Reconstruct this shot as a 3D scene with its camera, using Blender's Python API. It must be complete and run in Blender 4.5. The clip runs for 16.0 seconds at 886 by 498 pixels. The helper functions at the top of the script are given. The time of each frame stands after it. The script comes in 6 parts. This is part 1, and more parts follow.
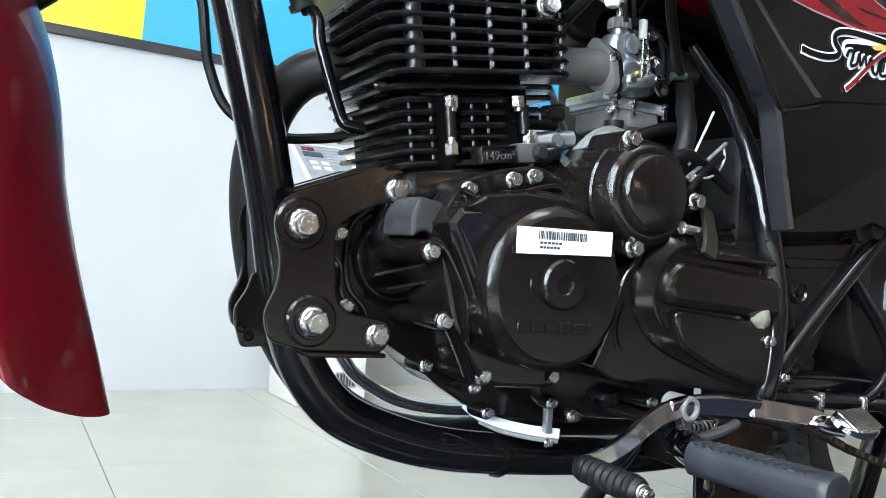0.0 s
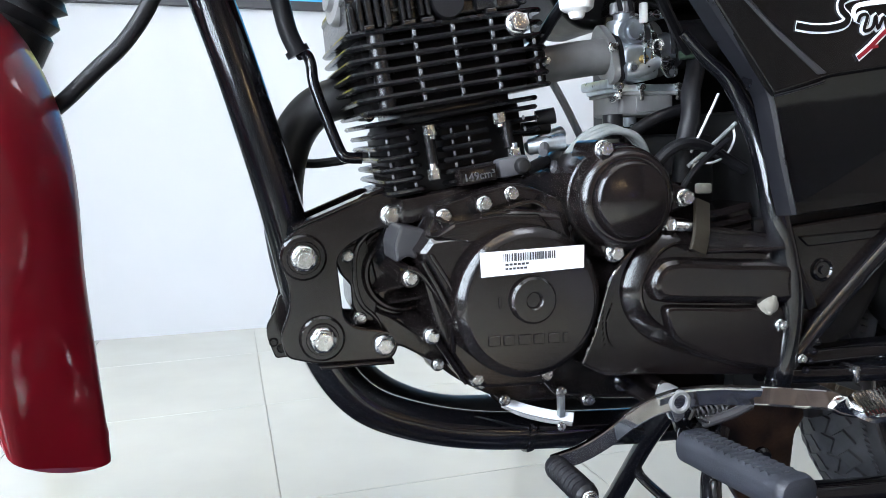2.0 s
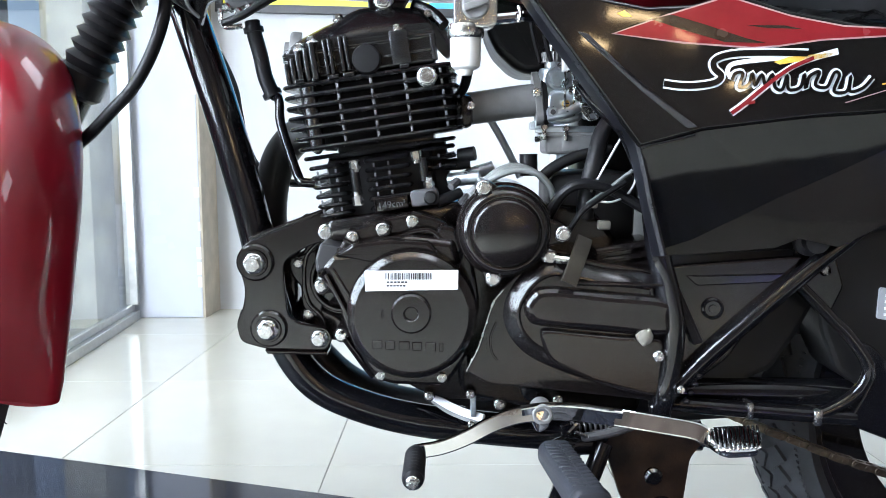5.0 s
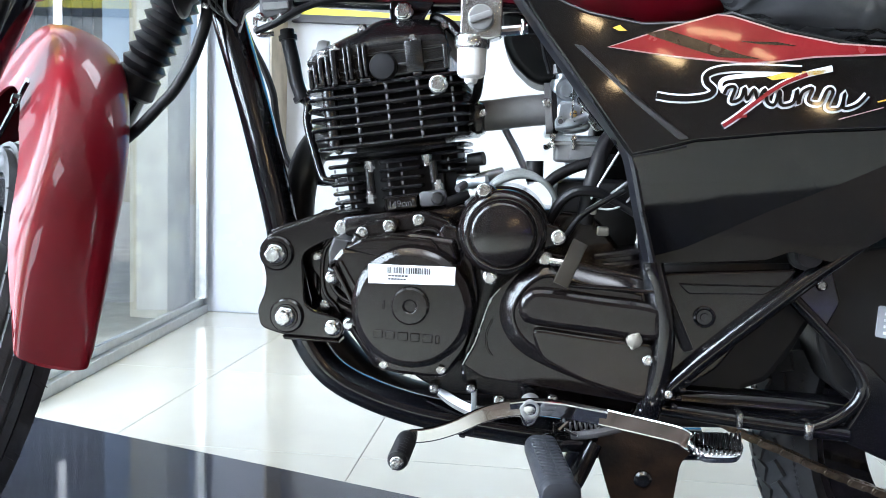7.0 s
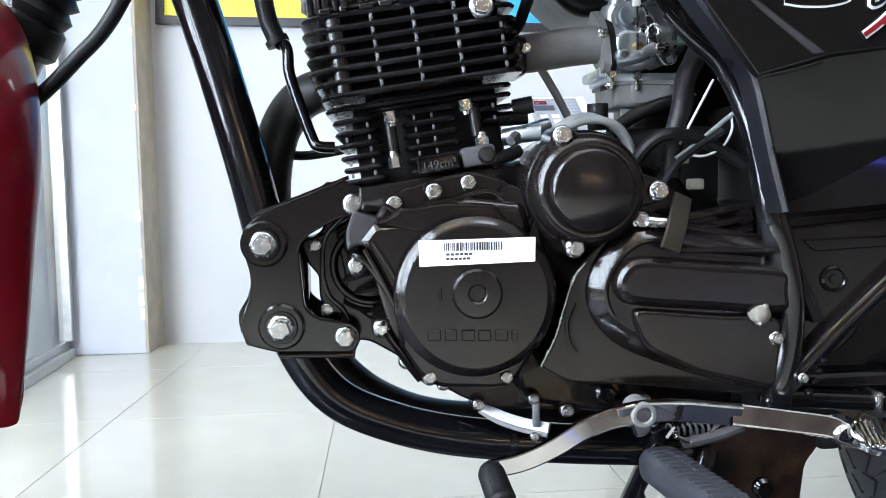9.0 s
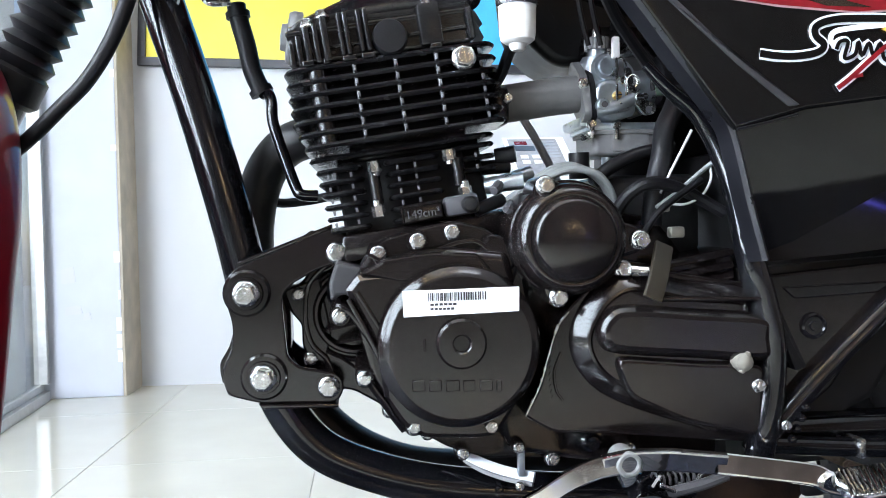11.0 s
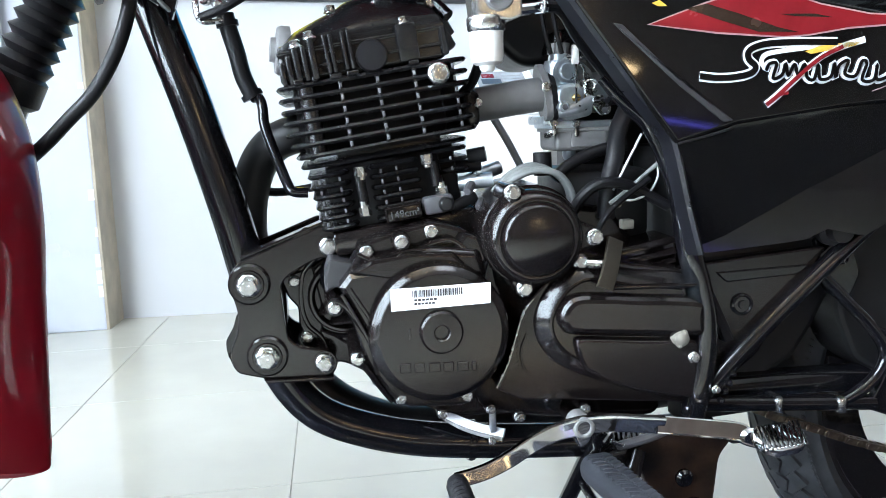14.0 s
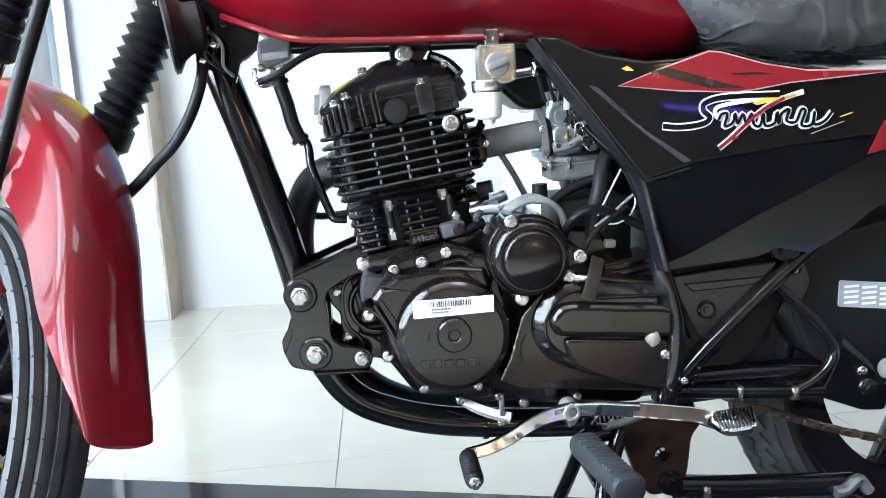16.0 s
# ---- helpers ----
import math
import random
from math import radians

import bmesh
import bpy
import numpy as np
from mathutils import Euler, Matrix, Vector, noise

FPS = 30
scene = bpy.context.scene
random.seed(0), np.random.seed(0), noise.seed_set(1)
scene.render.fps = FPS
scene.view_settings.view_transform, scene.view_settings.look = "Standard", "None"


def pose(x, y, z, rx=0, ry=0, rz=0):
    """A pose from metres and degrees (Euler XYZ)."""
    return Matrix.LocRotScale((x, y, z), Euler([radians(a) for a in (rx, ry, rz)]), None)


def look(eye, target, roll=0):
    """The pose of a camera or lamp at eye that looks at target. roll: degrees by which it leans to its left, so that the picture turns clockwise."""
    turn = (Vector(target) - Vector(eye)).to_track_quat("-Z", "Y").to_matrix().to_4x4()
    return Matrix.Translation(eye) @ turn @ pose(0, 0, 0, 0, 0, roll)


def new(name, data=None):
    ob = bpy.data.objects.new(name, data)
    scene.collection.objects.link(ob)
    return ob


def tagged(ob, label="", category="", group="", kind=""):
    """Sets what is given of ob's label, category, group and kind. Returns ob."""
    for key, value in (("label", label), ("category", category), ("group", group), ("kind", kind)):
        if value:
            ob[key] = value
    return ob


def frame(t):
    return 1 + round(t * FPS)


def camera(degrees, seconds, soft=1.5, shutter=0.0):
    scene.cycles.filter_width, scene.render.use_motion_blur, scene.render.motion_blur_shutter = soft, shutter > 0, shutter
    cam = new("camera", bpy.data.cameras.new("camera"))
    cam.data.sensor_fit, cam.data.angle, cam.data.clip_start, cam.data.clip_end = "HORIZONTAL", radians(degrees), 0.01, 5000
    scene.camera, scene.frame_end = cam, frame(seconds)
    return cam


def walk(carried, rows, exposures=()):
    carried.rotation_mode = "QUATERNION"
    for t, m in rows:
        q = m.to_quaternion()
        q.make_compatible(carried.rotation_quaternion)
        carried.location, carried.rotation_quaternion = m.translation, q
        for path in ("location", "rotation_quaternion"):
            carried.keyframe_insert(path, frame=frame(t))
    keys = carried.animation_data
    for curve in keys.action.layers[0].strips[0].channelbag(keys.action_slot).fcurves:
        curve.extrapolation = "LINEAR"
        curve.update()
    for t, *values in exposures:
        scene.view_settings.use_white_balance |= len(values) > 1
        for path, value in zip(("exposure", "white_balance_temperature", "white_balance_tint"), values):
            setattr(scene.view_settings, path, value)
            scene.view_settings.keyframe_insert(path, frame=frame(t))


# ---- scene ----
cam = camera(58.93, 16.0, soft=0.5, shutter=0.05)
PATH = [
    (0.0, -0.3837, -0.6597, 0.4303, 91.96, -2.26, -28.81),
    (0.5, -0.3547, -0.6714, 0.4585, 91.82, -1.12, -26.86),
    (1.0, -0.3241, -0.7023, 0.4930, 91.93, 0.11, -24.16),
    (1.5, -0.2818, -0.7465, 0.5195, 88.30, 1.29, -19.00),
    (2.0, -0.2434, -0.7818, 0.5364, 84.65, 2.62, -15.16),
    (2.5, -0.1984, -0.8132, 0.5497, 83.22, 2.83, -12.01),
    (3.0, -0.1461, -0.8313, 0.5506, 81.21, 2.94, -7.33),
    (3.5, -0.0939, -0.8433, 0.5556, 81.49, 2.48, -6.35),
    (4.0, -0.0363, -0.8783, 0.5622, 81.92, 2.07, -3.61),
    (4.5, 0.0080, -0.9122, 0.5648, 82.87, 1.25, -0.54),
    (4.7, 0.0193, -0.9260, 0.5724, 83.45, 0.62, -0.30),
    (6.8, 0.1368, -1.0062, 0.5646, 85.69, -1.19, 6.23),
    (7.0, 0.1227, -0.9880, 0.5618, 85.07, -1.85, 6.30),
    (7.5, 0.0368, -0.9132, 0.5365, 86.61, -1.27, 4.65),
    (8.0, -0.0399, -0.8344, 0.5157, 88.00, 0.20, 0.74),
    (8.2, -0.0602, -0.8106, 0.5035, 87.78, 0.45, -0.90),
    (10.3, -0.0815, -0.7768, 0.4942, 86.55, 1.74, -5.86),
    (10.5, -0.0795, -0.7781, 0.4933, 87.60, 1.70, -5.74),
    (11.0, -0.0786, -0.7852, 0.5087, 89.52, 1.59, -6.01),
    (11.5, -0.0775, -0.7915, 0.5218, 90.91, 1.66, -6.05),
    (12.0, -0.0827, -0.7957, 0.5378, 90.56, 2.05, -5.65),
    (12.5, -0.0858, -0.8168, 0.5603, 87.22, 2.03, -6.22),
    (13.0, -0.0928, -0.8324, 0.5747, 85.15, 2.40, -7.17),
    (13.5, -0.0932, -0.8493, 0.5861, 83.48, 3.71, -7.35),
    (14.0, -0.0971, -0.8721, 0.5962, 82.78, 2.44, -8.44),
    (14.5, -0.0997, -0.9047, 0.6095, 81.64, 3.14, -8.06),
    (15.0, -0.0959, -0.9546, 0.6326, 81.31, 2.75, -6.83),
    (15.5, -0.0848, -1.0090, 0.6518, 81.24, 2.79, -6.07),
    (16.0, -0.0810, -1.0433, 0.6574, 81.73, 3.44, -5.27),
]
walk(cam, [(t, pose(x, y, z, rx, ry, rz)) for t, x, y, z, rx, ry, rz in PATH],
     exposures=[(0.0, -0.16, 6330, 12), (1.0, -0.2, 6300, 15), (2.0, -0.14, 6200, 18), (3.0, -0.08, 6400, 21), (4.5, 0.03, 6150, 17), (7.0, 0.12, 6080, 16), (8.2, -0.1, 6180, 17), (10.5, -0.07, 6200, 18), (12.0, -0.06, 6180, 17), (13.0, -0.02, 6100, 16), (14.5, 0.02, 6100, 14), (16.0, 0.10, 6100, 14)])

# ---- world, sun, lights ----
world = bpy.data.worlds.new("world")
scene.world = world
world.use_nodes = True
wn = world.node_tree.nodes
sky = wn.new("ShaderNodeTexSky")
sky.sky_type, sky.sun_disc = "NISHITA", False
sky.sun_elevation, sky.sun_rotation = radians(38), radians(250)
world.node_tree.links.new(sky.outputs[0], wn["Background"].inputs[0])
wn["Background"].inputs[1].default_value = 0.12
sun = new("sun", bpy.data.lights.new("sun", "SUN"))
sun.data.energy, sun.data.angle, sun.data.color = 2.5, radians(0.6), (1.0, 0.95, 0.87)
sun.matrix_world = look((-6, -1.2, 4.6), (0, 0, 0))


def area(name, eye, target, w, h, watts, color):
    lamp = new(name, bpy.data.lights.new(name, "AREA"))
    lamp.data.shape, lamp.data.size, lamp.data.size_y = "RECTANGLE", w, h
    lamp.data.energy, lamp.data.color = watts, color
    lamp.matrix_world = look(eye, target)
    return lamp


area("shopfront_daylight", (-1.75, -1.15, 1.4), (0.3, -0.5, 0.6), 1.6, 2.3, 190, (0.84, 0.94, 1.0))
area("window_daylight", (-1.75, 0.12, 1.25), (0.2, -0.1, 0.8), 0.8, 2.0, 32, (0.84, 0.94, 1.0))
area("glass_daylight", (-1.6, 1.25, 1.5), (0.0, 2.1, 0.6), 1.1, 2.0, 12, (0.86, 0.95, 1.0))
LED = [(-0.2, 1.35), (1.6, 1.35), (0.8, -1.5)]
for lx, ly in LED:
    area("panel_light", (lx, ly, 3.02), (lx, ly, 0), 0.9, 0.55, 5.0, (0.88, 0.97, 1.0))

# ---- materials ----


def material(name, color, rough=0.5, metal=0.0, coat=0.0, vary=0.15, scale=40.0, bump=0.05, bump_scale=300.0, spec=0.5, rough_vary=0.12, random_tint=0.0, detail=4):
    m = bpy.data.materials.new(name)
    m.use_nodes = True
    n, l = m.node_tree.nodes, m.node_tree.links
    p = n["Principled BSDF"]
    tc = n.new("ShaderNodeTexCoord")
    big = n.new("ShaderNodeTexNoise")
    big.inputs["Scale"].default_value, big.inputs["Detail"].default_value = scale, 6
    fine = n.new("ShaderNodeTexNoise")
    fine.inputs["Scale"].default_value, fine.inputs["Detail"].default_value = bump_scale, detail
    l.new(tc.outputs["Object"], big.inputs["Vector"])
    l.new(tc.outputs["Object"], fine.inputs["Vector"])
    ramp = n.new("ShaderNodeMapRange")
    ramp.inputs[1].default_value, ramp.inputs[2].default_value = 0.3, 0.7
    ramp.inputs[3].default_value, ramp.inputs[4].default_value = 1 - vary, 1 + vary
    l.new(big.outputs[0], ramp.inputs[0])
    mul = n.new("ShaderNodeVectorMath")
    mul.operation = "SCALE"
    mul.inputs[0].default_value = color[:3]
    if random_tint:
        info = n.new("ShaderNodeObjectInfo")
        mr = n.new("ShaderNodeMapRange")
        mr.inputs[3].default_value, mr.inputs[4].default_value = 1 - random_tint, 1 + random_tint
        l.new(info.outputs["Random"], mr.inputs[0])
        both = n.new("ShaderNodeMath")
        both.operation = "MULTIPLY"
        l.new(ramp.outputs[0], both.inputs[0])
        l.new(mr.outputs[0], both.inputs[1])
        l.new(both.outputs[0], mul.inputs["Scale"])
    else:
        l.new(ramp.outputs[0], mul.inputs["Scale"])
    l.new(mul.outputs[0], p.inputs["Base Color"])
    rr = n.new("ShaderNodeMapRange")
    rr.inputs[1].default_value, rr.inputs[2].default_value = 0.3, 0.7
    rr.inputs[3].default_value, rr.inputs[4].default_value = max(0.02, rough * (1 - rough_vary)), min(1, rough * (1 + rough_vary))
    l.new(big.outputs[0], rr.inputs[0])
    l.new(rr.outputs[0], p.inputs["Roughness"])
    if bump:
        b = n.new("ShaderNodeBump")
        b.inputs["Strength"].default_value, b.inputs["Distance"].default_value = bump, 0.001
        l.new(fine.outputs[0], b.inputs["Height"])
        l.new(b.outputs[0], p.inputs["Normal"])
    p.inputs["Metallic"].default_value = metal
    p.inputs["Coat Weight"].default_value = coat
    p.inputs["Coat Roughness"].default_value = 0.04
    p.inputs["Specular IOR Level"].default_value = spec
    return m


def glow(name, color, strength):
    m = bpy.data.materials.new(name)
    m.use_nodes = True
    p = m.node_tree.nodes["Principled BSDF"]
    p.inputs["Base Color"].default_value = (0.8, 0.8, 0.8, 1)
    p.inputs["Emission Color"].default_value = (*color, 1)
    p.inputs["Emission Strength"].default_value = strength
    return m


def glass(name, tint=(0.93, 0.97, 0.96)):
    m = bpy.data.materials.new(name)
    m.use_nodes = True
    p = m.node_tree.nodes["Principled BSDF"]
    p.inputs["Base Color"].default_value = (*tint, 1)
    p.inputs["Roughness"].default_value = 0.01
    p.inputs["Transmission Weight"].default_value = 1.0
    p.inputs["IOR"].default_value = 1.45
    return m


SATIN = material("satin_black_engine_paint", (0.0066, 0.0050, 0.0049), 0.15, bump=0.02, bump_scale=1400, scale=25, vary=0.2, spec=0.68)
FINPAINT = material("black_fin_paint", (0.0050, 0.0050, 0.0056), 0.25, bump=0.04, bump_scale=900, scale=60, vary=0.25, spec=0.62)
FRAMEPAINT = material("gloss_black_frame_paint", (0.0035, 0.0035, 0.0045), 0.13, coat=0.6, bump=0.03, bump_scale=500, vary=0.2)
PANEL = material("gloss_black_plastic", (0.0048, 0.0046, 0.0045), 0.045, coat=0.2, bump=0.3, bump_scale=14, detail=1, vary=0.1, scale=12)
PLASTIC = material("matt_black_plastic", (0.0055, 0.0055, 0.006), 0.45, bump=0.15, bump_scale=900)
RUBBER = material("black_rubber", (0.0060, 0.0060, 0.0070), 0.42, spec=0.3, bump=0.2, bump_scale=500, vary=0.25)
GREYRUBBER = material("dusty_grey_rubber", (0.020, 0.022, 0.028), 0.48, bump=0.25, bump_scale=600, vary=0.25)
TYRE = material("tyre_rubber", (0.060, 0.063, 0.068), 0.5, spec=0.35, bump=0.3, bump_scale=350, vary=0.3, scale=30)
RED = material("deep_red_paint", (0.115, 0.0018, 0.006), 0.34, spec=0.12, coat=0.48, bump=0.01, bump_scale=200, vary=0.08, scale=8)
ZINC = material("zinc_plated_steel", (0.72, 0.73, 0.72), 0.26, metal=1.0, bump=0.12, bump_scale=700, vary=0.25, scale=120, random_tint=0.12)
CHROME = material("chrome", (0.80, 0.80, 0.80), 0.06, metal=1.0, bump=1.0, bump_scale=34, detail=0, vary=0.08)
ALLOY = material("cast_alloy", (0.50, 0.55, 0.59), 0.30, metal=0.9, bump=0.3, bump_scale=800, vary=0.2, scale=80)
DULLALLOY = material("grey_painted_alloy", (0.17, 0.17, 0.168), 0.42, metal=0.1, bump=0.3, bump_scale=900, vary=0.15, scale=50)
BRASS = material("brass", (0.62, 0.42, 0.15), 0.35, metal=1.0)
WHITEPLASTIC = material("milky_white_plastic", (0.80, 0.79, 0.76), 0.35, bump=0.02, vary=0.05)
CREAM = material("cream_plastic_cap", (0.19, 0.18, 0.15), 0.4, vary=0.12)
BROWN = material("brown_rubber_strap", (0.017, 0.0135, 0.008), 0.5, bump=0.2, vary=0.3)
PAPER = material("white_sticker_paper", (0.82, 0.83, 0.85), 0.5, bump=0.05, bump_scale=200, vary=0.03)
INK = material("black_print", (0.045, 0.045, 0.05), 0.6, vary=0.2)
DECALWHITE = material("white_decal_film", (0.78, 0.80, 0.84), 0.3, coat=0.4, vary=0.04)
DECALPINK = material("pale_pinstripe_film", (0.42, 0.26, 0.26), 0.3, coat=0.4, vary=0.04)
DECALRED = material("red_decal_film", (0.19, 0.010, 0.014), 0.25, coat=0.5, vary=0.1)
DECALYELLOW = material("amber_decal_film", (0.7, 0.42, 0.06), 0.25, coat=0.5, vary=0.1)
# Damper tips coloured lighter to stand for the sky they reflect.
TIPGREY = material("damper_tips_with_sky_glint", (0.10, 0.10, 0.105), 0.45, vary=0.2)
GREYBAR = material("satin_grey_trim", (0.06, 0.06, 0.065), 0.33, vary=0.1)
EDGE = material("satin_black_edge_trim", (0.0060, 0.0062, 0.008), 0.30, vary=0.15, scale=30, spec=0.55)
# Own grey of the vent bar; on the boss guard it paints sheen.
GREYVENT = material("satin_grey_vent_and_painted_sheen", (0.032, 0.032, 0.034), 0.4, vary=0.15, scale=30)
DARKFILM = material("dark_brown_decal_film", (0.030, 0.018, 0.012), 0.25, coat=0.5, vary=0.15)
# Duller copy of the fin paint, standing for shade between the fins.
FINROOT = material("fin_roots_dulled_for_shade", (0.0065, 0.0065, 0.007), 0.5, spec=0.3, bump=0.1, vary=0.3)
INNER = material("matt_black_inner_plastic", (0.0030, 0.0030, 0.0032), 0.38, spec=0.3, bump=0.1)
LABEL = material("dull_silver_label", (0.34, 0.36, 0.39), 0.4, vary=0.05)
TAPMETAL = material("dull_zinc_casting", (0.52, 0.52, 0.51), 0.24, metal=0.9, bump=0.0, vary=0.08)
RUST = material("rust_stained_black_paint", (0.020, 0.0095, 0.0050), 0.32, bump=0.4, vary=0.95, scale=45)
CHAINSTEEL = material("oily_chain_steel", (0.20, 0.16, 0.12), 0.38, metal=1.0, bump=0.2, vary=0.35, scale=150)
WIRE = material("white_wire_sleeve", (0.55, 0.55, 0.54), 0.45, vary=0.06)
GREENHOSE = material("pale_green_hose", (0.030, 0.050, 0.033), 0.3, vary=0.2)
GREYHOSE = material("grey_corrugated_sleeve", (0.16, 0.17, 0.165), 0.5, vary=0.2)
WRAP = material("clear_plastic_wrap_over_black", (0.050, 0.051, 0.054), 0.26, coat=0.9, bump=0.0, vary=0.35, scale=12)
WALL = material("white_wall_paint", (0.505, 0.52, 0.53), 0.55, bump=0.08, bump_scale=120, vary=0.025, scale=3)
COLUMN = material("bluish_white_column_paint", (0.50, 0.53, 0.585), 0.5, bump=0.1, bump_scale=90, vary=0.05, scale=6)
WOOD = material("beige_wood_trim", (0.40, 0.35, 0.27), 0.5, bump=0.2, bump_scale=60, vary=0.2, scale=14)
PLASTER = material("stained_cream_plaster", (0.30, 0.29, 0.235), 0.75, bump=0.3, bump_scale=70, vary=0.28, scale=9)
TILE = material("polished_cream_tile", (0.468, 0.458, 0.398), 0.075, bump=0.0, vary=0.04, scale=5, random_tint=0.025, spec=0.5)
GROUT = material("tile_grout", (0.30, 0.285, 0.25), 0.8, bump=0.2)
GRANITE = material("polished_dark_granite", (0.012, 0.014, 0.022), 0.06, bump=0.0, vary=0.5, scale=220, spec=0.5)
CEIL = material("white_ceiling_board", (0.8, 0.8, 0.79), 0.7, vary=0.03, scale=4)
YELLOW = material("yellow_print", (0.70, 0.61, 0.015), 0.4, vary=0.02)
BLUE = material("cyan_blue_print", (0.04, 0.36, 0.68), 0.4, vary=0.03)
BLACKFRAME = material("black_poster_frame", (0.02, 0.02, 0.024), 0.4)
ALU = material("anodised_aluminium", (0.45, 0.46, 0.45), 0.35, metal=0.8, vary=0.1)
SHUTTER = material("blue_grey_shutter_steel", (0.05, 0.065, 0.085), 0.45, metal=0.2, vary=0.15, scale=4)
CARTON = material("white_carton_board", (0.72, 0.71, 0.67), 0.6, vary=0.06)
CARTONPRINT = material("grey_carton_print", (0.30, 0.30, 0.31), 0.5, vary=0.2)
# Patchy dark brown for unseen walls, to streak reflections in the black paint.
DARKWALL = material("dark_wall_for_reflections", (0.13, 0.10, 0.085), 0.6, vary=0.6, scale=1.3)
LEDGLOW = glow("led_diffuser", (0.95, 0.98, 1.0), 5.0)
NEON = glow("blue_neon_tube", (0.12, 0.10, 1.0), 7.0)
WARMGLOW = glow("warm_lamp_glass", (1.0, 0.72, 0.34), 26.0)
DAYGLOW = glow("daylight_outside", (0.95, 0.98, 1.0), 2.2)
GLASS = glass("window_glass")


def wrap_bump(m):
    n, l = m.node_tree.nodes, m.node_tree.links
    tc, v, b = n.new("ShaderNodeTexCoord"), n.new("ShaderNodeTexNoise"), n.new("ShaderNodeBump")
    v.inputs["Scale"].default_value, v.inputs["Detail"].default_value, v.inputs["Distortion"].default_value = 7, 2.0, 1.2
    b.inputs["Strength"].default_value, b.inputs["Distance"].default_value = 0.60, 0.012
    l.new(tc.outputs["Object"], v.inputs["Vector"])
    sub_, absv = n.new("ShaderNodeMath"), n.new("ShaderNodeMath")
    sub_.operation, absv.operation = "SUBTRACT", "ABSOLUTE"
    sub_.inputs[1].default_value = 0.5
    l.new(v.outputs[0], sub_.inputs[0])
    l.new(sub_.outputs[0], absv.inputs[0])
    fold = n.new("ShaderNodeMapRange")
    fold.inputs[1].default_value, fold.inputs[2].default_value = 0.0, 0.07
    fold.inputs[3].default_value, fold.inputs[4].default_value = 1.0, 0.0
    fold.interpolation_type = "SMOOTHSTEP"
    l.new(absv.outputs[0], fold.inputs[0])
    wide = n.new("ShaderNodeTexNoise")
    wide.inputs["Scale"].default_value, wide.inputs["Detail"].default_value = 16, 2
    l.new(tc.outputs["Object"], wide.inputs["Vector"])
    fade, total = n.new("ShaderNodeMath"), n.new("ShaderNodeMath")
    fade.operation, total.operation = "MULTIPLY", "MULTIPLY_ADD"
    fade.inputs[1].default_value = 0.25
    l.new(fold.outputs[0], fade.inputs[0])
    l.new(wide.outputs[0], total.inputs[0])
    total.inputs[1].default_value = 0.45
    l.new(fade.outputs[0], total.inputs[2])
    l.new(total.outputs[0], b.inputs["Height"])
    l.new(b.outputs[0], n["Principled BSDF"].inputs["Normal"])
    l.new(b.outputs[0], n["Principled BSDF"].inputs["Coat Normal"])


wrap_bump(WRAP)

# ---- mesh helpers ----


def finish(name, bm, mat, parent=None, label="", smooth=35):
    bmesh.ops.recalc_face_normals(bm, faces=bm.faces)
    me = bpy.data.meshes.new(name)
    bm.to_mesh(me)
    bm.free()
    me.materials.append(mat)
    if smooth:
        me.shade_smooth()
        me.set_sharp_from_angle(angle=radians(smooth))
    ob = new(name, me)
    if parent is not None:
        ob.parent = parent
    if label:
        ob["label"] = label
    return ob


def part(name, bm, mat, parent, label="", smooth=35):
    return finish(name, bm, mat, parent, label, smooth)


def share(name, ob, parent, m, label=""):
    """Another object on the mesh of ob."""
    o = new(name, ob.data)
    o.parent = parent
    o.matrix_basis = m
    if label:
        o["label"] = label
    return o


def smooth_path(pts, k=6):
    pts = [Vector(p) for p in pts]
    if len(pts) < 3:
        return pts
    out = []
    ext = [2 * pts[0] - pts[1]] + pts + [2 * pts[-1] - pts[-2]]
    for i in range(1, len(ext) - 2):
        p0, p1, p2, p3 = ext[i - 1:i + 3]
        for j in range(k):
            t = j / k
            out.append(0.5 * (2 * p1 + (p2 - p0) * t + (2 * p0 - 5 * p1 + 4 * p2 - p3) * t * t + (3 * p1 - p0 - 3 * p2 + p3) * t ** 3))
    out.append(pts[-1])
    return out


def sweep(bm, pts, section, k=6, scale=None):
    """Sweep a closed 2D section along a smooth path."""
    path = smooth_path(pts, k)
    n = len(section)
    up = Vector((0, 1, 0))
    rings = []
    for i, p in enumerate(path):
        d = (path[min(i + 1, len(path) - 1)] - path[max(i - 1, 0)]).normalized()
        side = d.cross(up)
        if side.length < 1e-4:
            side = d.cross(Vector((0, 0, 1)))
        side.normalize()
        up = side.cross(d).normalized()
        s = scale(i / (len(path) - 1)) if scale else 1.0
        rings.append([bm.verts.new(p + side * (a * s) + up * (b * s)) for a, b in section])
    for r, q in zip(rings, rings[1:]):
        for i in range(n):
            bm.faces.new((r[i], r[(i + 1) % n], q[(i + 1) % n], q[i]))
    bm.faces.new(rings[0])
    bm.faces.new(rings[-1][::-1])


def circle(r, n=14):
    return [(r * math.cos(2 * math.pi * i / n), r * math.sin(2 * math.pi * i / n)) for i in range(n)]


def tube(pts, r, n=14, k=6, scale=None):
    bm = bmesh.new()
    sweep(bm, pts, circle(r, n), k, scale)
    return bm


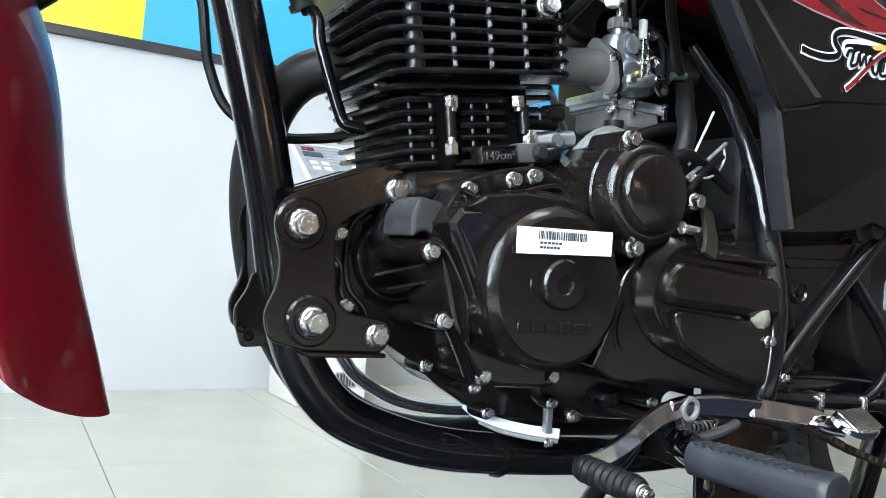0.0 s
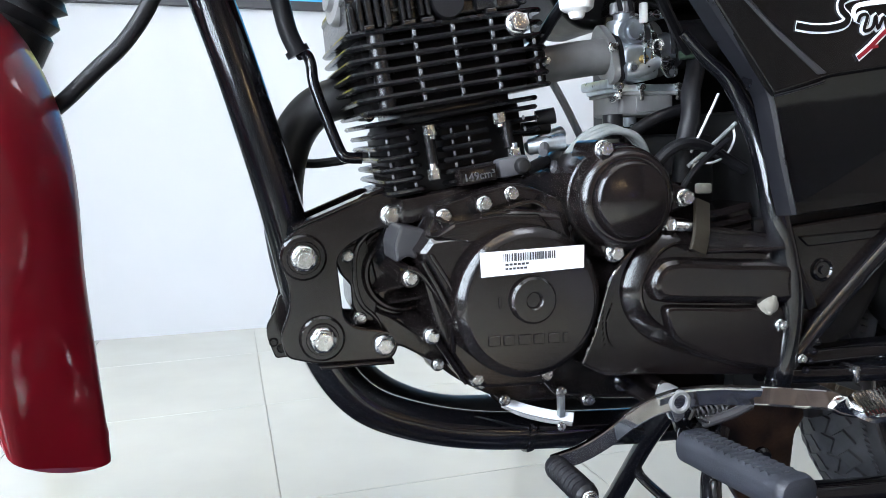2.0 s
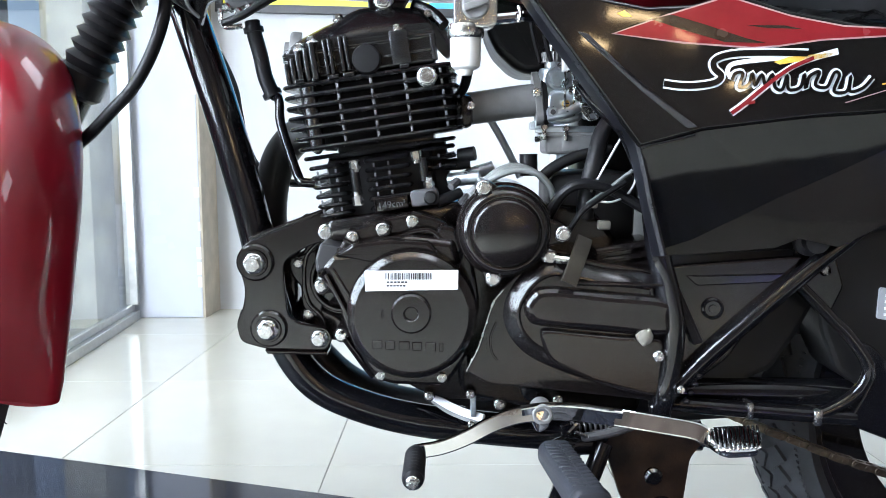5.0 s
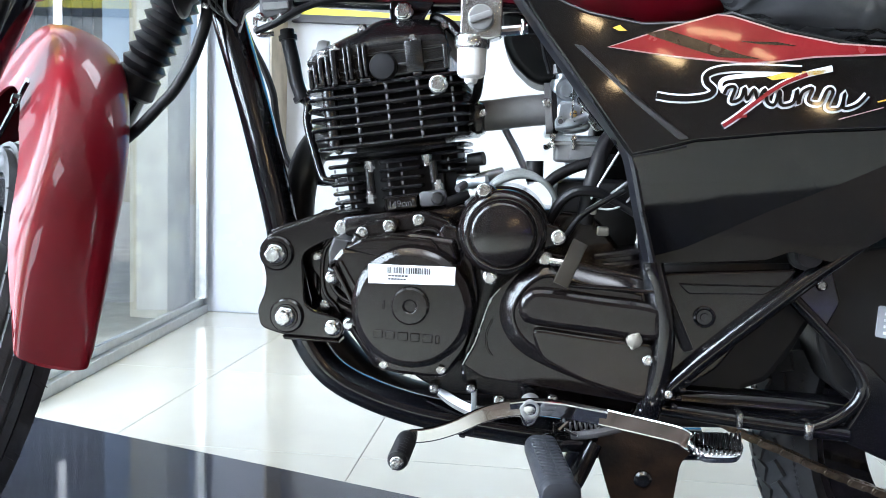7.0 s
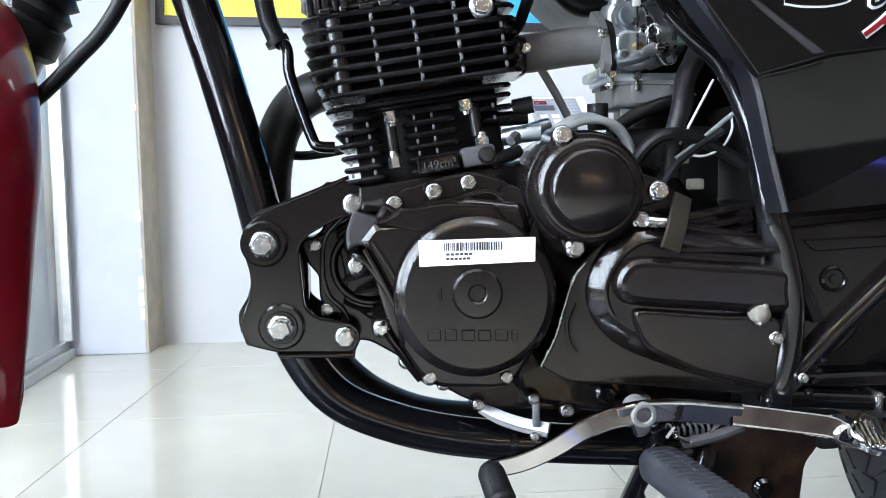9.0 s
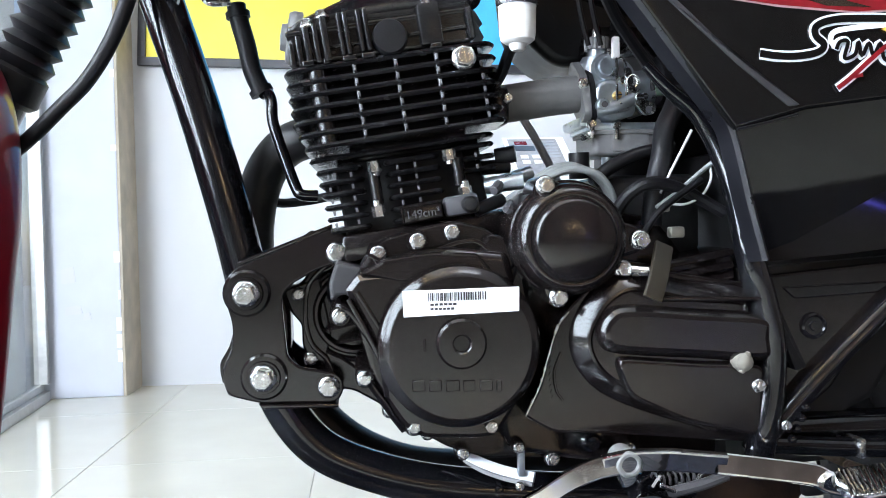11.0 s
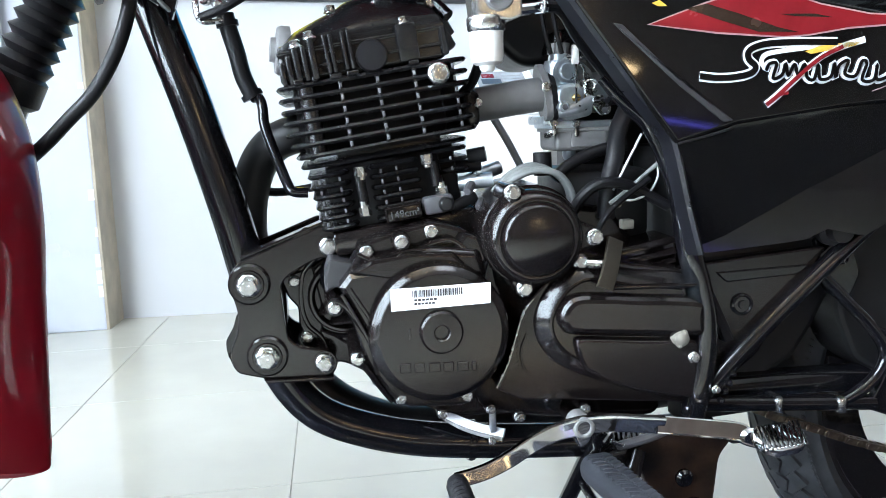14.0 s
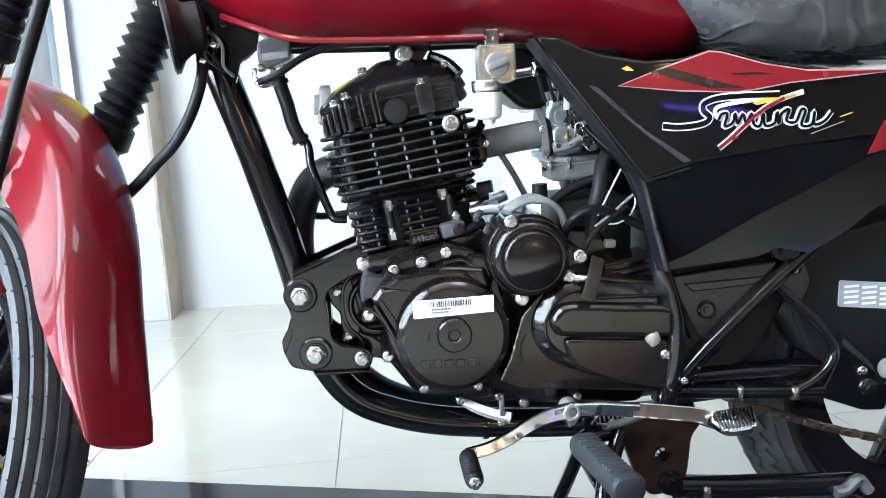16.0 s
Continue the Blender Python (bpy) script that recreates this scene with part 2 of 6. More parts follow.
def rounded(poly, r, n=4):
    out = []
    m = len(poly)
    for i in range(m):
        a, b, c = (Vector(poly[(i + j - 1) % m]) for j in range(3))
        u, v = a - b, c - b
        d = min(r, u.length * 0.45, v.length * 0.45)
        p, q = b + u.normalized() * d, b + v.normalized() * d
        for j in range(n + 1):
            t = j / n
            out.append(tuple((1 - t) ** 2 * p + 2 * t * (1 - t) * b + t * t * q))
    return out


def inset(poly, d):
    """The outline moved inwards by d; corners that would fold over are drawn together."""
    m = len(poly)
    area2 = sum(poly[i][0] * poly[(i + 1) % m][1] - poly[(i + 1) % m][0] * poly[i][1] for i in range(m))
    sign = 1.0 if area2 > 0 else -1.0
    out = []
    for i in range(m):
        a, b, c = (Vector(poly[(i + j - 1) % m]) for j in range(3))
        u, v = (b - a).normalized(), (c - b).normalized()
        n = Vector((-u.y, u.x)) + Vector((-v.y, v.x))
        n = n.normalized() if n.length > 1e-6 else Vector((-u.y, u.x))
        out.append(b + n * (sign * d / max(0.5, n.dot(Vector((-u.y, u.x))))))
    for _ in range(8):
        for i in range(m):
            j = (i + 1) % m
            if (out[j] - out[i]).dot(Vector(poly[j]) - Vector(poly[i])) < 0:
                mid = (out[i] + out[j]) / 2
                out[i], out[j] = mid.copy(), mid.copy()
    return [tuple(p) for p in out]


def prism(poly, y0, y1, bevel=0.0, seg=2, bm=None, flat=1.0):
    """A plate from an outline in x and z; y0 is the face towards the road side, with the bevelled rim."""
    layers = [(0.0, y1)]
    if bevel:
        for i in range(seg + 1):
            a = math.pi / 2 * i / seg
            layers.append((bevel * (1 - math.cos(a)), y0 + bevel * flat * (1 - math.sin(a))))
        layers.insert(1, (0.0, y0 + bevel * flat + 0.0005))
        layers.append((bevel + 0.0006, y0))
    else:
        layers.append((0.0, y0))
    b = dome(poly, layers)
    if bm is None:
        return b
    merge(bm, b)
    return bm


def merge(bm, other):
    me = bpy.data.meshes.new("tmp")
    other.to_mesh(me)
    other.free()
    bm.from_mesh(me)
    bpy.data.meshes.remove(me)


def closed_curve(pts, k=5):
    """A smooth closed outline through the given corners."""
    m, out = len(pts), []
    for i in range(m):
        p0, p1, p2, p3 = (Vector(pts[(i + j - 1) % m]) for j in range(4))
        for j in range(k):
            t = j / k
            out.append(tuple(0.5 * (2 * p1 + (p2 - p0) * t + (2 * p0 - 5 * p1 + 4 * p2 - p3) * t * t + (3 * p1 - p0 - 3 * p2 + p3) * t ** 3)))
    return out


def dome(poly, layers):
    """A raised form from an outline in x and z: layers of (inset, y), base first."""
    return loft([[(x, y, z) for x, z in inset(poly, d)] for d, y in layers])


def lathe(prof, cx=0.0, cz=0.0, n=40, bm=None, ring=False):
    """Turn (radius, y) about an axis along y."""
    bm = bm or bmesh.new()
    rings = []
    for r, y in prof:
        if r < 1e-6:
            rings.append([bm.verts.new((cx, y, cz))])
        else:
            rings.append([bm.verts.new((cx + r * math.cos(2 * math.pi * i / n), y, cz + r * math.sin(2 * math.pi * i / n))) for i in range(n)])
    for a, b in zip(rings, rings[1:] + rings[:1] if ring else rings[1:]):
        for i in range(n):
            j = (i + 1) % n
            if len(a) == 1 and len(b) > 1:
                bm.faces.new((a[0], b[j], b[i]))
            elif len(b) == 1 and len(a) > 1:
                bm.faces.new((a[i], a[j], b[0]))
            elif len(a) > 1:
                bm.faces.new((a[i], a[j], b[j], b[i]))
    for end in () if ring else (rings[0], rings[-1]):
        if len(end) > 1:
            bm.faces.new(end)
    return bm


def block(x0, x1, y0, y1, z0, z1, bevel=0.0, seg=2, m=None, bm=None):
    b = bmesh.new()
    bmesh.ops.create_cube(b, size=1)
    bmesh.ops.transform(b, matrix=Matrix.Translation(((x0 + x1) / 2, (y0 + y1) / 2, (z0 + z1) / 2)) @ Matrix.Diagonal((x1 - x0, y1 - y0, z1 - z0, 1)), verts=b.verts)
    if bevel:
        bmesh.ops.bevel(b, geom=list(b.edges), offset=bevel, segments=seg, profile=0.5, affect="EDGES", clamp_overlap=True)
    if m is not None:
        bmesh.ops.transform(b, matrix=m, verts=b.verts)
    if bm is None:
        return b
    merge(bm, b)
    return bm


def moved(bm, m):
    bmesh.ops.transform(bm, matrix=m, verts=bm.verts)
    return bm


def loft(rings, close_ends=True, closed=True):
    bm = bmesh.new()
    vs = [[bm.verts.new(p) for p in r] for r in rings]
    n = len(vs[0])
    for a, b in zip(vs, vs[1:]):
        for i in range(n if closed else n - 1):
            bm.faces.new((a[i], a[(i + 1) % n], b[(i + 1) % n], b[i]))
    if close_ends:
        bm.faces.new(vs[0])
        bm.faces.new(vs[-1][::-1])
    return bm


def axis_to(p, d):
    """A pose at p whose -y axis points along d."""
    return Matrix.Translation(p) @ (-Vector(d)).to_track_quat("Y", "Z").to_matrix().to_4x4()

# ---- the room ----


def wall_y(x):
    return 2.1875 - 0.084 * x


WALL_ANGLE = math.degrees(math.atan(-0.084))
floor = tagged(finish("floor", block(-1.25, 3.4, -4.2, 2.3, -0.06, -0.003), GROUT, smooth=0), "cream polished porcelain floor tiles with thin joints", "floor", kind="structure")

wall = block(-1.0, 3.3, 0.0, 0.12, 0.0, 3.1)
tagged(finish("wall_north", moved(wall, pose(0, 2.1875, 0, 0, 0, WALL_ANGLE)), WALL, smooth=0), "plain white painted showroom wall", "wall", kind="structure")
col = tagged(finish("column", block(-1.20, -0.920, 2.07, 2.42, 0.0, 3.1, 0.004), COLUMN, smooth=0), "bluish white boxed column with a chipped corner", "column", kind="structure")
part("edge_strip", block(-0.9195, -0.909, 2.066, 2.300, 0.0, 3.1, 0.002), WOOD, col, "narrow beige wooden edge strip", smooth=0)
random.seed(5)
for cz in [0.12, 0.17, 0.23, 0.34, 0.47, 0.86, 1.12]:
    part("paint_chip", block(-0.929 - random.uniform(0, 0.012), -0.919, 2.0685, 2.0705, cz, cz + random.uniform(0.02, 0.05), 0.0006), CARTON, col, "chipped bare patch", smooth=0)
for cx, cz, w, h in [(-1.12, 0.40, 0.05, 0.06), (-1.11, 0.29, 0.06, 0.035), (-1.05, 0.27, 0.03, 0.03)]:
    part("paint_patch", prism(rounded([(cx, cz), (cx + w, cz + 0.004), (cx + w - 0.006, cz + h), (cx + 0.004, cz + h - 0.006)], 0.006), 2.0685, 2.0702), WALL, col, "faint touched-up paint patch", smooth=0)
# Unseen side and rear walls, added dark to tone down reflections.
tagged(finish("wall_east", block(3.3, 3.42, -4.2, 2.3, 0, 3.1), DARKWALL, smooth=0), "unseen side wall, added dark brown to tone reflections", "wall", kind="structure")
tagged(finish("wall_south", block(-2.6, 3.3, -4.3, -4.2, 0, 3.1), DARKWALL, smooth=0), "unseen rear wall, added dark brown to tone reflections", "wall", kind="structure")
tagged(finish("ceiling", block(-2.6, 3.42, -4.3, 2.5, 3.1, 3.2), CEIL, smooth=0), "white showroom ceiling", "ceiling", kind="structure")
tagged(finish("ground", block(-14, 14, -14, 14, -0.16, -0.062), PLASTER, smooth=0), "pale concrete ground outside", "ground", kind="structure")

# dark polished slab on which the motorcycle is shown
slab = [(-1.25, 0.713), (3.3, -0.70), (3.3, -2.05), (-1.25, -0.64)]
bm = bmesh.new()
top = [bm.verts.new((x, y, 0.006)) for x, y in slab]
low = [bm.verts.new((x, y, -0.002)) for x, y in slab]
bm.faces.new(top)
for i in range(4):
    bm.faces.new((top[i], low[i], low[(i + 1) % 4], top[(i + 1) % 4]))
tagged(finish("floor_slab", bm, GRANITE, smooth=0), "polished dark granite floor band under the motorcycle", "floor", kind="structure")

# glass partition at the side
gdir = math.degrees(math.atan2(2.033 - 0.68, -1.186 + 1.05))
gm = pose(-1.05, 0.68, 0, 0, 0, gdir)
part_glass = tagged(new("window_1"), "tall clear glass partition in a slim aluminium frame", "window", kind="structure")
part_glass.matrix_basis = gm
part("window_frame", block(-0.06, 1.37, -0.03, 0.025, 0.0, 0.035, 0.003), ALU, part_glass, "dull aluminium bottom rail", 0)
part("bead", block(-0.06, 1.37, -0.012, 0.012, 0.035, 0.06, 0.002), ALU, part_glass, "", 0)
part("post", block(1.345, 1.372, -0.03, 0.02, 0.06, 3.1, 0.002), ALU, part_glass, "narrow aluminium end post", 0)
pane = part("pane", block(-0.06, 1.345, -0.004, 0.004, 0.06, 3.1), GLASS, part_glass, "clear glass pane", 0)
pane.visible_shadow = False
tagged(finish("outside_pillar", block(-1.40, -1.245, 1.86, 2.06, 0, 3.1, 0.006), PLASTER), "stained cream plaster pillar outside the glass", "pillar", kind="structure")
shutter = tagged(new("roller_shutter"), "blue-grey steel shutter beyond the glass", "shutter", kind="structure")
for i in range(9):
    part("slat", block(-1.62 - 0.012 * (i % 2), -1.60, 1.38 + i * 0.073, 1.38 + i * 0.073 + 0.069, 0.0, 3.1, 0.004), SHUTTER, shutter, "", 0)
part("sign_band", block(-1.66, -1.585, 0.1, 2.1, 1.33, 1.75, 0.004), YELLOW, shutter, "yellow sign band", 0)
part("sign_edge", block(-1.665, -1.58, 0.1, 2.1, 1.25, 1.33, 0.004), SHUTTER, shutter, "grey lower edge of the sign", 0)
for yy, z0, z1 in [(1.70, 0.55, 1.2), (1.70, 0.20, 0.36), (1.80, 0.2, 0.34), (1.80, 0.06, 0.14)]:
    part("gap", block(-1.596, -1.592, yy, yy + 0.045, z0, z1), DAYGLOW, shutter, "bright daylight gap", 0)
outside = tagged(finish("backdrop", block(-3.4, -3.3, -5, 4, 0, 4), SHUTTER, smooth=0), "dull blue-grey facade outside", "backdrop", kind="structure")

# shopfront glazing further along the same side
front = tagged(new("window_2"), "tall shopfront glazing with slim aluminium posts", "window", kind="structure")
for i, yy in enumerate([0.55, -0.62, -1.8, -3.0, -4.15]):
    part("post", block(-1.20, -1.15, yy, yy + 0.05, 0.0, 3.1, 0.003), ALU, front, "", 0)
    if i < 4:
        pane = part("pane", block(-1.182, -1.174, [0.55, -0.62, -1.8, -3.0, -4.15][i + 1] + 0.05, yy, 0.06, 3.1), GLASS, front, "clear glass pane", 0)
        pane.visible_shadow = False
part("sill_rail", block(-1.20, -1.15, -4.2, 0.6, 0.0, 0.06, 0.003), ALU, front, "", 0)

neon = tagged(new("neon_sign"), "short blue neon tube on a dark wall bracket", "neon sign")
neon.location = (2.05, -4.19, 0.42)
part("tube", tube([(-0.28, 0.04, 0.03), (0.0, 0.04, 0.0), (0.28, 0.04, -0.05)], 0.012, 10), NEON, neon, "glowing blue tube")
part("bracket", block(-0.3, 0.3, -0.008, 0.018, -0.03, 0.03, 0.004), BLACKFRAME, neon, "", 0)

# framed wall poster, cropped by the view
poster = tagged(new("wall_poster"), "large yellow and cyan wall poster in a black frame", "poster")
poster.matrix_basis = pose(-0.885, wall_y(-0.885) - 0.004, 1.20, 0, 2.6, WALL_ANGLE)
part("frame", block(0.0, 2.6, -0.02, 0, 0.0, 0.032, 0.002), BLACKFRAME, poster, "black lower frame rail", 0)
part("frame", block(0.0, 0.03, -0.02, 0, 0.032, 1.2, 0.002), BLACKFRAME, poster, "black side frame rail", 0)
part("frame", block(2.57, 2.6, -0.02, 0, 0.032, 1.2, 0.002), BLACKFRAME, poster, "", 0)
part("frame", block(0.0, 2.6, -0.02, 0, 1.2, 1.232, 0.002), BLACKFRAME, poster, "", 0)
part("print", block(0.03, 0.855, -0.010, -0.004, 0.032, 1.2), YELLOW, poster, "yellow half of the print", 0)
part("print", block(0.855, 2.57, -0.010, -0.004, 0.032, 1.2), BLUE, poster, "cyan half of the print", 0)

# carton by the wall, its top flap standing open
carton = tagged(new("carton"), "tall white carton by the wall with a raised printed flap", "carton")
carton.matrix_basis = pose(0.42, 1.73, 0.0)
part("body", block(0.0, 0.235, 0, 0.30, 0.0, 0.70, 0.004), CARTON, carton, "", 0)
part("tape", block(0.10, 0.15, -0.0015, 0.0, 0.01, 0.69), PAPER, carton, "pale packing tape", 0)
part("print", block(0.13, 0.20, -0.002, 0.0, 0.055, 0.105), CARTONPRINT, carton, "grey printed label", 0)
for i in range(6):
    part("print_bar", block(0.135 + 0.0105 * i, 0.139 + 0.0105 * i + 0.002 * (i % 2), -0.004, -0.002, 0.060, 0.100), INK, carton, "", 0)
flap_m = pose(0, 0, 0.702, 34)
part("flap", block(0.015, 0.235, 0.0, 0.305, 0.0, 0.004, m=flap_m), PAPER, carton, "white bordered cardboard flap", 0)
part("flap_print", block(0.030, 0.205, 0.022, 0.290, 0.004, 0.0055, m=flap_m), CARTONPRINT, carton, "grey printed panel on the flap", 0)
for i in range(2):
    for j in range(2):
        part("pictogram", block(0.055 + i * 0.040, 0.082 + i * 0.040, 0.105 + j * 0.038, 0.130 + j * 0.038, 0.0055, 0.007, m=flap_m), CARTON, carton, "", 0)
for j in range(6):
    part("print_bar", block(0.125, 0.195, 0.150 + j * 0.022, 0.162 + j * 0.022, 0.0055, 0.007, m=flap_m), LABEL, carton, "", 0)
part("print", block(0.045, 0.115, 0.200, 0.235, 0.0055, 0.007, m=flap_m), SHUTTER, carton, "blue-grey printed picture", 0)
part("print", block(0.050, 0.095, 0.245, 0.270, 0.0055, 0.007, m=flap_m), DECALRED, carton, "faded red printed word block", 0)
part("side_flap", block(0.236, 0.300, 0.0, 0.28, 0.0, 0.004, m=pose(0, 0, 0.70, 30, 12)), CARTON, carton, "beige side flap", 0)

# ceiling lights
for lx, ly in LED:
    lamp = tagged(new("ceiling_light"), "square white LED ceiling panel", "ceiling light", group="ceiling panels")
    lamp.location = (lx, ly, 3.1)
    part("frame", block(-0.5, 0.5, -0.32, 0.32, -0.05, 0.0, 0.004), ALU, lamp, "", 0)
    part("diffuser", block(-0.46, 0.46, -0.28, 0.28, -0.056, -0.05), LEDGLOW, lamp, "glowing white diffuser", 0)
for i in range(7):
    lamp = tagged(new("spot_lamp"), "small warm lamp under the ceiling", "lamp", group="warm spot lamps")
    lamp.location = (-1.1 + 0.42 * (i % 4), -1.3 - 0.5 * (i // 4) - 0.1 * (i % 2), 2.95)
    part("stem", moved(lathe([(0.012, 0.0), (0.012, 0.15)], n=10), pose(0, 0, 0, 90)), ALU, lamp)
    part("bulb", moved(lathe([(0.0, -0.10), (0.028, -0.08), (0.036, -0.02), (0.034, 0.03), (0.0, 0.05)], n=14), pose(0, 0, -0.01, 90)), WARMGLOW, lamp, "warm glowing bulb")

for wx, wz, length, tilt in [(0.45, 1.22, 0.12, 20), (0.90, 1.02, 0.16, 22), (1.13, 1.16, 0.30, 8), (1.42, 1.04, 0.14, 25), (0.60, 0.86, 0.10, 30), (1.75, 0.75, 0.10, 20)]:
    lamp = tagged(new("wall_lamp"), "slim warm lamp on the dark rear wall", "lamp", group="warm wall lamps")
    lamp.matrix_basis = pose(wx, -4.2, wz, 0, tilt)
    part("tube", tube([(-length / 2, 0.05, 0), (0, 0.05, 0), (length / 2, 0.05, 0)], 0.02, 12, 3), WARMGLOW, lamp, "warm glowing tube")
    part("bracket", block(-length / 3, length / 3, 0.0, 0.028, -0.015, 0.015, 0.003), BLACKFRAME, lamp)

# floor tiles
tile_mesh = block(0.0008, 0.5392, 0.0008, 0.6142, -0.012, 0.0, 0.0006, 1)
first = None
for i in range(-2, 7):
    for j in range(-9, 3):
        x, y = -0.196 + 0.54 * i, 1.146 + 0.615 * j
        if y > 2.25 or x < -1.3:
            continue
        if first is None:
            first = finish("tile", tile_mesh, TILE, floor, smooth=0)
            first.matrix_basis = pose(x, y, 0)
        else:
            share("tile", first, floor, pose(x, y, 0))

# ---- the motorcycle ----
bike = tagged(new("motorcycle"), "red and black motorcycle with black engine, leaning on its side stand", "motorcycle")
bike.matrix_basis = pose(0, -0.16, 0.4264, 2.15) @ pose(0, 0.16, -0.34)


def hexagon(r, turn=0.0):
    return [(r * math.cos(radians(60 * i + turn)), r * math.sin(radians(60 * i + turn))) for i in range(6)]


def bolt_mesh(r):
    """Flanged hexagon bolt, head towards -y, seat at y = 0."""
    bm = lathe([(r, 0.0), (r, -0.12 * r), (0.93 * r, -0.24 * r), (0.80 * r, -0.34 * r)], n=24)
    prism(hexagon(0.80 * r), -1.05 * r, -0.25 * r, 0.10 * r, 2, bm)
    lathe([(0.52 * r, -1.05 * r), (0.50 * r, -1.09 * r), (0.0, -1.09 * r)], n=18, bm=bm)
    return bm


bolt_kinds = {}


def bolt(x, y, z, r, parent, turn=0.0, label="", mat=None):
    key = (r, (mat or ZINC).name)
    if key not in bolt_kinds:
        ob = part("bolt", bolt_mesh(r), mat or ZINC, parent, label, 40)
        bolt_kinds[key] = ob
        ob.matrix_basis = pose(x, y, z, 0, turn)
        return ob
    return share("bolt", bolt_kinds[key], parent, pose(x, y, z, 0, turn), label)


def bar(pts, w, t, k=6, roll=0.0, scale=None):
    bm = bmesh.new()
    c, s = math.cos(radians(roll)), math.sin(radians(roll))
    sweep(bm, pts, [(a * c - b * s, a * s + b * c) for a, b in rounded([(-w, -t), (w, -t), (w, t), (-w, t)], min(w, t) * 0.5, 2)], k, scale)
    return bm


# frame: down tube and cradle
down = part("down_tube", tube([(-0.285, 0, 0.745), (-0.262, 0, 0.66), (-0.232, 0, 0.56), (-0.205, 0, 0.455), (-0.19, 0, 0.385), (-0.178, 0, 0.32), (-0.160, 0, 0.262), (-0.126, 0, 0.216), (-0.074, 0, 0.189), (-0.005, 0, 0.170), (0.09, 0, 0.158), (0.19, 0, 0.150), (0.27, 0, 0.147), (0.35, 0, 0.15)], 0.0208, 24), FRAMEPAINT, bike, "gloss black frame down tube curving under the engine")
part("weld_bead", lathe([(0.0235, -0.004), (0.0245, 0.0), (0.0235, 0.004)], n=20), FRAMEPAINT, down).matrix_basis = axis_to((0.052, 0, 0.1625), (1, 0, -0.12))
part("loom", tube([(-0.275, 0.03, 0.72), (-0.262, 0.032, 0.66), (-0.234, 0.032, 0.56), (-0.208, 0.032, 0.455), (-0.194, 0.03, 0.40), (-0.185, 0.02, 0.36)], 0.0045, 10), PLASTIC, down, "thin black wiring loom behind the tube")
neck = part("steering_neck", lathe([(0.031, 0.09), (0.033, 0.085), (0.033, 0.07), (0.027, 0.06), (0.027, -0.06), (0.033, -0.07), (0.033, -0.085), (0.03, -0.09)], n=28), FRAMEPAINT, bike, "black steering head casting")
neck.matrix_basis = axis_to((-0.272, 0.02, 0.815), (0.454, 0, 0.891))
part("gusset", prism(rounded([(-0.278, 0.77), (-0.225, 0.738), (-0.236, 0.70), (-0.256, 0.668), (-0.277, 0.665)], 0.006), -0.028, 0.028, 0.004), FRAMEPAINT, bike, "black welded gusset at the steering head")
head_plate = part("head_plate", prism(rounded([(-0.285, 0.750), (-0.225, 0.735), (-0.205, 0.712), (-0.2095, 0.684), (-0.223, 0.672), (-0.2315, 0.6685), (-0.2405, 0.642), (-0.2485, 0.666), (-0.2600, 0.670), (-0.2690, 0.705), (-0.2800, 0.728)], 0.004), -0.034, -0.024, 0.002), FRAMEPAINT, bike, "black pressed plate beside the steering head")
bolt(-0.2585, -0.035, 0.693, 0.0075, head_plate)
bolt(-0.2470, -0.035, 0.716, 0.0060, head_plate, mat=FRAMEPAINT)
part("backbone_tube", tube([(-0.30, 0, 0.77), (-0.2, 0, 0.725), (-0.05, 0, 0.70), (0.1, 0, 0.695), (0.22, 0, 0.66), (0.35, 0, 0.64)], 0.024, 18), FRAMEPAINT, bike)
part("side_rail", tube([(-0.17, -0.03, 0.684), (-0.02, -0.03, 0.680), (0.06, -0.04, 0.678), (0.14, -0.05, 0.672), (0.23, -0.07, 0.655)], 0.0085, 14), FRAMEPAINT, bike, "black frame rail under the tank")
pillar = part("frame_tube", tube([(0.173, -0.1135, 0.5705), (0.1935, -0.1165, 0.548), (0.222, -0.119, 0.5205), (0.2430, -0.130, 0.467), (0.2490, -0.140, 0.425), (0.2550, -0.145, 0.3900), (0.2630, -0.145, 0.362), (0.2700, -0.145, 0.328), (0.2700, -0.145, 0.295), (0.2640, -0.145, 0.255), (0.2600, -0.142, 0.228)], 0.0122, 20, scale=lambda t: 0.38 + 0.62 * min(1.0, t / 0.45)), FRAMEPAINT, bike, "gloss black frame upright beside the engine")
bolt(0.2545, -0.152, 0.293, 0.006, pillar)
bolt(0.2780, -0.154, 0.258, 0.0045, pillar)
for i in range(4):
    part("weld_bead", lathe([(0.004, 0.001), (0.003, -0.003), (0.0, -0.004)], n=8), FRAMEPAINT, pillar).matrix_basis = pose(0.285 + 0.004 * i, -0.152, 0.245 + 0.009 * i)
part("frame_brace", tube([(0.2544, -0.143, 0.2327), (0.3111, -0.143, 0.2933), (0.4089, -0.143, 0.3823), (0.4578, -0.143, 0.4233), (0.5458, -0.138, 0.5016)], 0.0092, 18, 3), FRAMEPAINT, bike, "black diagonal frame brace")
part("stay_tube", tube([(0.405, -0.13, 0.362), (0.435, -0.13, 0.333), (0.464, -0.132, 0.303), (0.481, -0.134, 0.273), (0.468, -0.134, 0.245), (0.432, -0.134, 0.224), (0.40, -0.13, 0.222)], 0.0068, 14), FRAMEPAINT, bike, "bent black stay tube")
